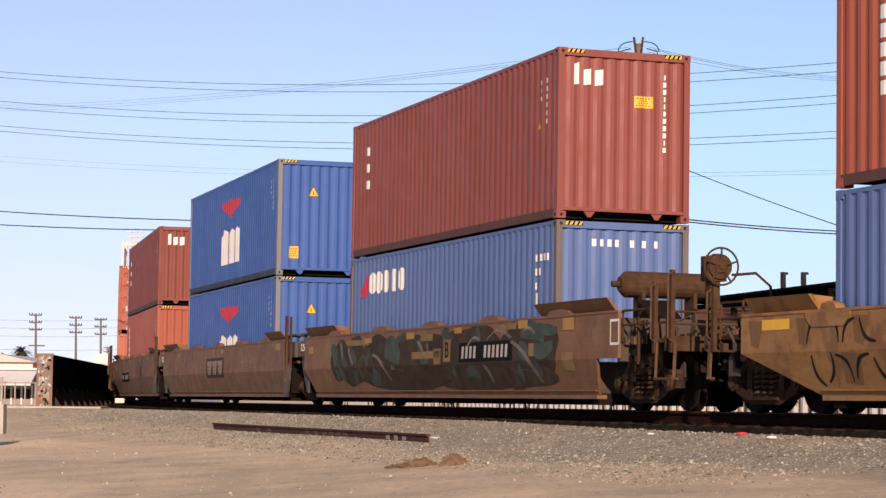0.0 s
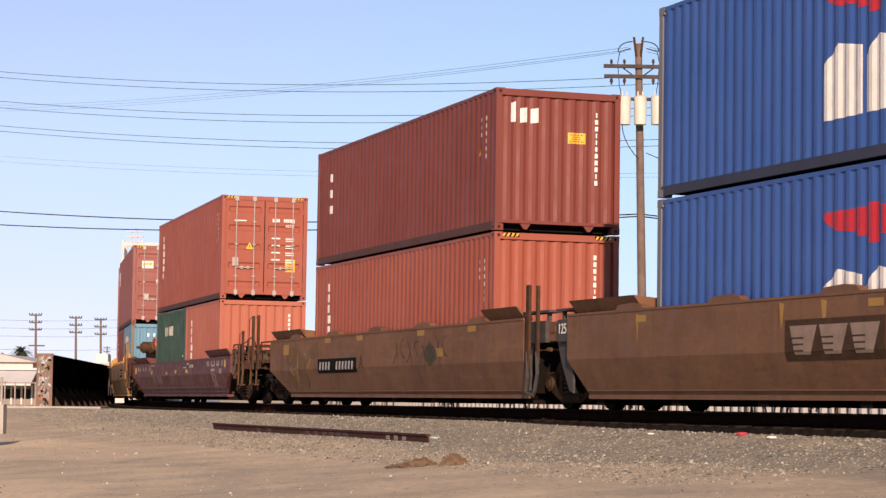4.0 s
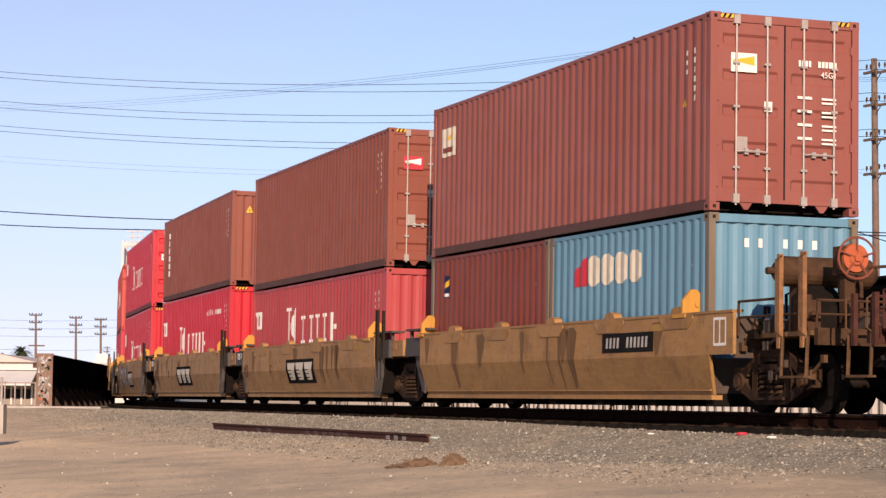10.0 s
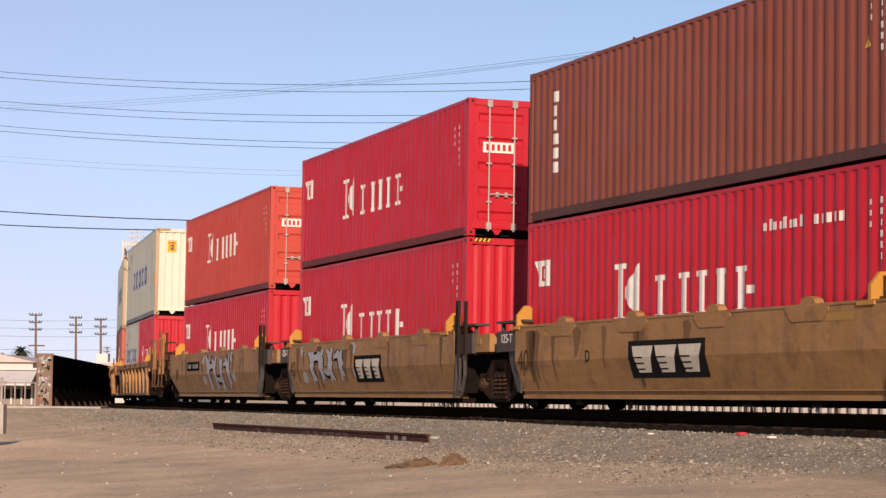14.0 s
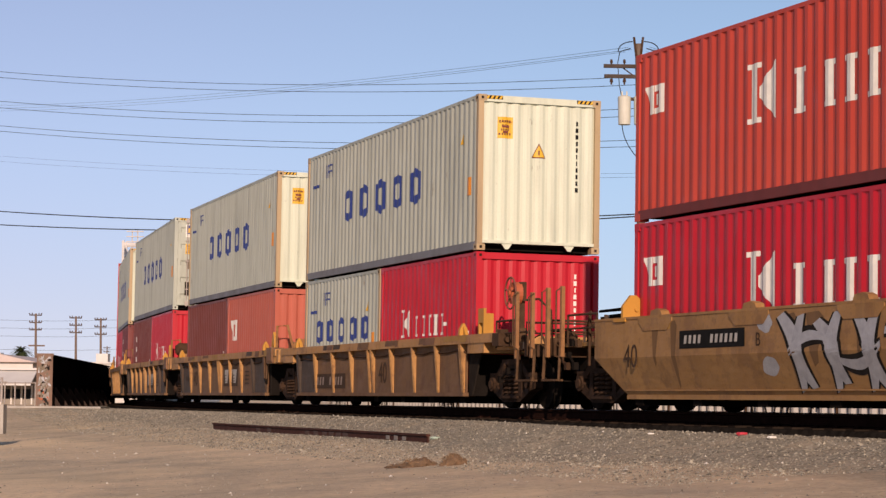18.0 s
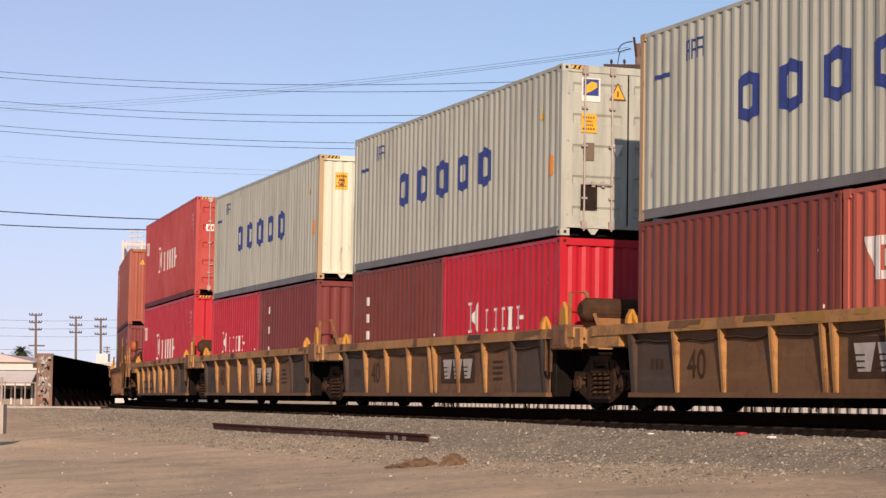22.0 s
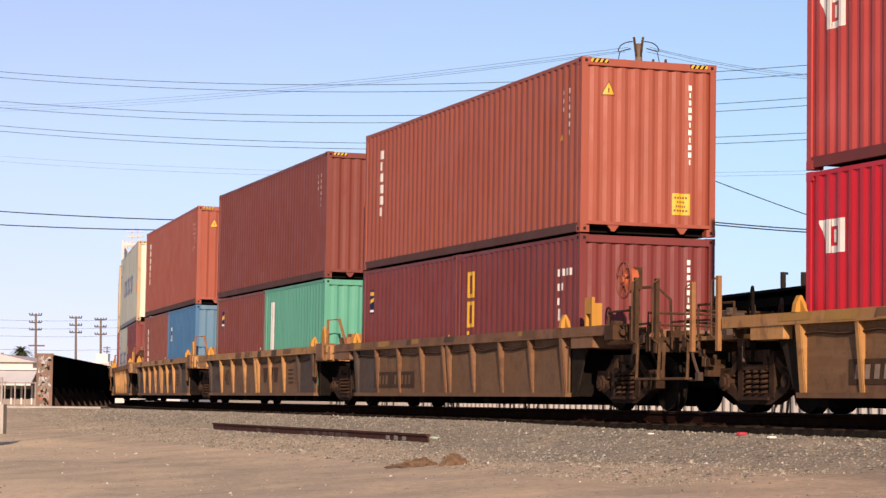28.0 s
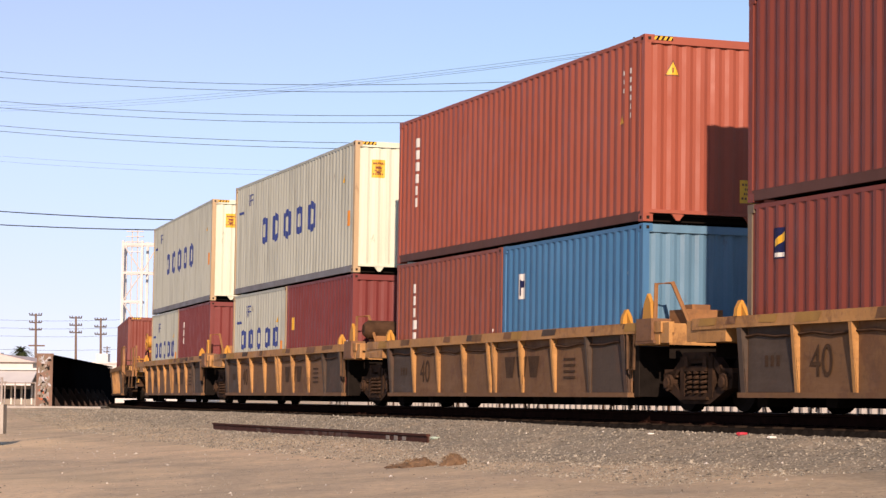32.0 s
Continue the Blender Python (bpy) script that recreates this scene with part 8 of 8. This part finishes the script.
for i in range(3):
    xa = TX1 + i * 1.45
    part("arm_diagonal", lambda bm: tube(bm, (xa, DT, TZ[3]), (xa + 1.45, DT, TZ[4]), 0.06, 6), "galv_lit", tower)
mast = thing("antenna_mast", "thin lattice mast standing far away", "mast")
ma = at(235, 640, 420)
part("mast_frame", lambda bm: (tube(bm, (ma.x - 0.8, 420, -1), (ma.x - 0.5, 420, at(235, 408, 420).z), 0.12, 5), tube(bm, (ma.x + 0.8, 420, -1), (ma.x + 0.5, 420, at(235, 408, 420).z), 0.12, 5)), "galv_lit", mast)
for i in range(5):
    z = at(235, 410 + i * 9, 420).z
    part("platform_ring", lambda bm: box(bm, ma.x - 1.6, ma.x + 1.6, 419.7, 420.3, z - 0.08, z + 0.08), "galv_lit", mast)

# ---- distant poles
for px, ytop, d in ((62, 555, 300), (133, 560, 310), (177, 563, 320), (188, 613, 560)):
    a, b = at(px + 1, 705, d), at(px + 1.5, ytop, d)
    fp = wood_pole((a.x, d, -1), tuple(b), 0.2, 0.14, "distant wooden pole with several crossarms", "distant poles")
    for k, dy in enumerate((3, 16, 29) if d < 500 else (3, 10, 17)):
        c = at(px + 1, ytop + dy, d)
        arm(fp, c, 0.85 if px != 62 else 0.8, 4, 0.16)
        for s in (-0.8, -0.45, 0.45, 0.8):
            pin(fp, (c.x + s, c.y, c.z), 0.09, 0.28)
c = at(62, 612, 300)
farm = part("crossarm", lambda bm: box(bm, c.x - 0.9, c.x + 1.3, 299.9, 300.1, c.z - 0.1, c.z + 0.1), "wood", fp)
for ya, yb in ((560, 566), (574, 580), (588, 594), (612, 618)):
    span(at(-160, ya - 4, 300), at(215, yb, 325), 0.5, 0.02)

# ---- low white buildings
def block(name, label, x0, x1, y0, y1, d, deep, mat, roof=None, gable=0.0):
    t = thing(name, label, "building")
    a, b = at(x0, y0, d), at(x1, y0, d)
    h = at((x0 + x1) / 2, y0, d).z
    part("wall", lambda bm: box(bm, a.x, b.x, d, d + deep, -0.8, h), mat, t)
    if gable:
        def rf_(bm):
            prism(bm, [(a.x - 0.3, h), (b.x + 0.3, h), ((a.x + b.x) / 2, h + gable)], d - 0.3, d + deep, "y")
        part("roof", rf_, roof or mat, t)
    else:
        part("roof", lambda bm: box(bm, a.x - 0.15, b.x + 0.15, d - 0.15, d + deep, h, h + 0.12), roof or mat, t)
    return t, a, b, h


wh, a_, b_, h_ = block("warehouse", "long low white warehouse", -160, 320, 643, 705, 170, 30, "wallwhite")
for i in range(5):
    xx = a_.x + 1.5 + i * 4.1
    part("roof_unit", lambda bm: box(bm, xx, xx + 0.9, 172, 173.2, h_ + 0.1, h_ + 0.1 + (0.7 if i % 2 else 0.4)), "wallwhite", wh)
gb, ga_, gb_, gh_ = block("gabled_house", "white gabled house with a pale pinkish roof", -60, 58, 641, 705, 150, 12, "wallwhite", "pinkroof", 0.55)
sf, sa_, sb_, sh_ = block("shopfront", "low building with a white canopy and brown glazed front", -60, 66, 655, 716, 118, 10, "dullwall", "wallwhite")
cz = at(30, 672, 118).z
part("canopy", lambda bm: prism(bm, [(116.2, cz - 0.22), (118.0, sh_ - 0.02), (118.0, sh_ - 0.12), (116.2, cz - 0.32)], sa_.x, sb_.x, "x"), "wallwhite", sf)
for i in range(7):
    x = sa_.x + 0.25 + i * (sb_.x - sa_.x - 0.5) / 6
    part("window_frame", lambda bm: box(bm, x - 0.04, x + 0.04, 117.92, 118.0, -0.5, cz - 0.3), "wallwhite", sf)
    if i < 6:
        w = (sb_.x - sa_.x - 0.5) / 6
        part("pane", lambda bm: box(bm, x + 0.08, x + w - 0.08, 117.95, 117.99, 0.0, cz - 0.5), "glass_dark", sf)
# chain-link fence in front of it
cl = thing("chain_fence", "thin grey fence posts with top rail", "fence")
for i in range(5):
    q = at(-10 + i * 18, 716, 92)
    part("post", lambda bm: tube(bm, (q.x, 92, -0.5), (q.x, 92, at(0, 676, 92).z), 0.03, 6), "galv", cl)
q0, q1 = at(-12, 678, 92), at(64, 678, 92)
part("top_rail", lambda bm: tube(bm, q0, q1, 0.022, 6), "galv", cl)
qb = at(3, 752, 50)
blk = thing("concrete_post", "pale concrete block post at the lot's edge", "post")
part("block", lambda bm: box(bm, qb.x - 0.5, qb.x + 0.07, 49.8, 50.2, qb.z - 0.2, at(3, 716, 50).z), "concrete", blk)
part("mesh_post", lambda bm: (tube(bm, (qb.x - 0.02, 50, 0), (qb.x - 0.02, 50, at(3, 668, 50).z), 0.03, 8), tube(bm, (qb.x - 0.4, 50, at(3, 676, 50).z), (qb.x + 0.1, 50, at(3, 676, 50).z), 0.015, 6)), "galv", blk)

# ---- palm
palm = thing("palm_tree", "distant palm with a drooping green crown", "palm")
pc = at(37, 624, 240)
part("trunk", lambda bm: tube(bm, (pc.x, 240, -1), (pc.x, 240, pc.z), 0.2, 10, 0.15), "wood", palm)


def fronds(bm):
    r = random.Random(4)
    for i in range(110):
        a, el, L = r.uniform(0, 6.28), r.uniform(-0.6, 1.2), r.uniform(1.2, 2.0)
        d0 = Vector((math.cos(a) * math.cos(el), math.sin(a) * math.cos(el), math.sin(el)))
        side = d0.cross(Vector((0, 0, 1))).normalized() * 0.13
        prev = None
        for k in range(6):
            f = k / 5
            p = pc + d0 * L * f - Vector((0, 0, 0.55 * f * f * L))
            w = side * (1 - f) * (0.4 + 2.2 * f)
            cur = [bm.verts.new(p - w), bm.verts.new(p + w)]
            if prev:
                bm.faces.new((prev[0], prev[1], cur[1], cur[0]))
            prev = cur


part("crown", fronds, "leaf", palm)

# ---- spare rail, weeds and litter on the gravel
spare = thing("spare_rail", "rusty length of spare rail lying on gravel", "rail")
r0, r1 = on_ground(758, 785), on_ground(378, 760)


def lying(bm):
    z0, z1 = r0.z, r1.z
    d = Vector((r1.x - r0.x, r1.y - r0.y, 0)).normalized()
    n = Vector((d.y, -d.x, 0))
    ends = []
    for p, z in ((r0, z0), (r1, z1)):
        ends.append([bm.verts.new(Vector((p.x, p.y, z + 0.155 + q)) + n * v) for v, q in RAIL_FOOT])
    k = len(RAIL_FOOT)
    for i in range(k):
        j = (i + 1) % k
        bm.faces.new((ends[0][i], ends[0][j], ends[1][j], ends[1][i]))
    bm.faces.new(ends[0][::-1])
    bm.faces.new(ends[1])


part("rail_length", lying, "spare_rust", spare)
sd = (r1 - r0).normalized()
sn = Vector((-sd.y, sd.x, 0)).normalized()
if sn.y > 0:
    sn = -sn
for i, f in enumerate((0.075, 0.105, 0.135, 0.30, 0.33, 0.36, 0.39, 0.43, 0.47, 0.66, 0.72)):
    c = r0.lerp(r1, f) + sn * 0.0165 + Vector((0, 0, 0.06))
    L = 0.2 if i < 3 else 0.32
    part("chalk_mark", lambda bm: prism(bm, [(0, -0.04), (L, -0.04), (L, 0.03 + 0.02 * (i % 2)), (0, 0.03)], -0.002, 0.002), "spray_faint" if i > 2 else "chalk", spare).matrix_basis = pose(c.x, c.y, c.z, 0, 0, math.degrees(math.atan2(sd.y, sd.x)))


def clod(px, py, w, h, lean, seed, label):
    t = thing("earth_clod", label, "clod", "earth clods")
    c = on_ground(px, py)

    def lump(bm):
        bmesh.ops.create_icosphere(bm, subdivisions=5, radius=1)
        for v in bm.verts:
            q = v.co.copy()
            n = noise.fractal(q * 1.7 + Vector((seed, 0, 0)), 1.0, 2.0, 6) * 0.20 + noise.noise(q * 9 + Vector((0, seed, 0))) * 0.05
            q *= 1 + n
            up = max(q.z, -0.25)
            ridge = 0.75 + 0.3 * noise.noise(Vector((q.x * 2.3, seed, 0)))
            v.co = c + Vector((q.x * w + lean * up * w, q.y * w * 0.7, up * h * ridge * (1.0 - 0.35 * max(0.0, -q.x)) - 0.01))
    part("lump", lump, "clod", t)

    def stubble(bm):
        r = random.Random(int(seed * 10))
        for i in range(260):
            a, f = r.uniform(0, 6.28), math.sqrt(r.random()) * 1.05
            p = c + Vector((math.cos(a) * f * w * 0.95 + lean * h * 0.3, math.sin(a) * f * w * 0.66, h * 0.86 * math.sqrt(max(0.0, 1 - min(f, 1) ** 2)) - 0.03))
            tip = p + Vector((r.uniform(-0.035, 0.035), r.uniform(-0.035, 0.015), r.uniform(0.015, 0.05)))
            s_ = Vector((0.004, 0.002, 0))
            bm.faces.new([bm.verts.new(p - s_), bm.verts.new(p + s_), bm.verts.new(tip)])
    tagged(part("stubble", stubble, "weed", t, "dry straw stubble"), kind="stuff")


clod(741, 826, 0.28, 0.15, 0.12, 1.0, "low crumbling mound of dry brown weed")
clod(801, 824, 0.18, 0.20, 0.1, 4.0, "rounded mound of dry brown weed on gravel")
clod(715, 827, 0.25, 0.07, 0.0, 7.0, "flat spill of brown earth beside dry weed")
for px, py, mat, w, lab in ((1313, 771, "can_red", 0.055, "red crushed can on gravel"), (770, 778, "litter_green", 0.06, "pale green crumpled litter by the rail"), (1366, 778, "white", 0.045, "white scrap of paper on gravel"), (1152, 770, "white", 0.035, "small white scrap on gravel")):
    q = on_ground(px, py) + Vector((0, 0, w * 0.3))

    def scrap(bm):
        bmesh.ops.create_icosphere(bm, subdivisions=2, radius=w, matrix=Matrix.LocRotScale(q, None, (1.3, 0.9, 0.5)))
        for i, v in enumerate(bm.verts):
            v.co += Vector((math.sin(i * 2.1), math.cos(i * 1.7), math.sin(i * 3.3))) * w * 0.16
    part("crumpled_shell", scrap, mat, thing("litter", lab, "litter", "litter"))
# ---------------------------------------------------------------- motion
def motions():
    times = [i * 0.5 for i in range(65)]
    for t, off, half in MOVERS:
        if isinstance(off, tuple):
            o, x, z = off
            rows = [(k, ride(run(k) + o, half) @ pose(x, 0, z)) for k in times]
        else:
            rows = [(k, ride(run(k) + off, half)) for k in times]
        walk(t, rows)
    for w, off, x in ROLLERS:
        rows, turn, last = [], 0.0, None
        steps = [i / 15 for i in range(481)]
        for k in steps:
            s = run(k) + off
            if last is not None and -62 < s < 22:
                turn += math.degrees((s - last) / 0.42) 
            if k in (steps[0], steps[-1]) or -64 < s < 24:
                rows.append((k, pose(x, 0, 0.42, 0, turn, 0)))
            last = s
        walk(w, rows)


motions()
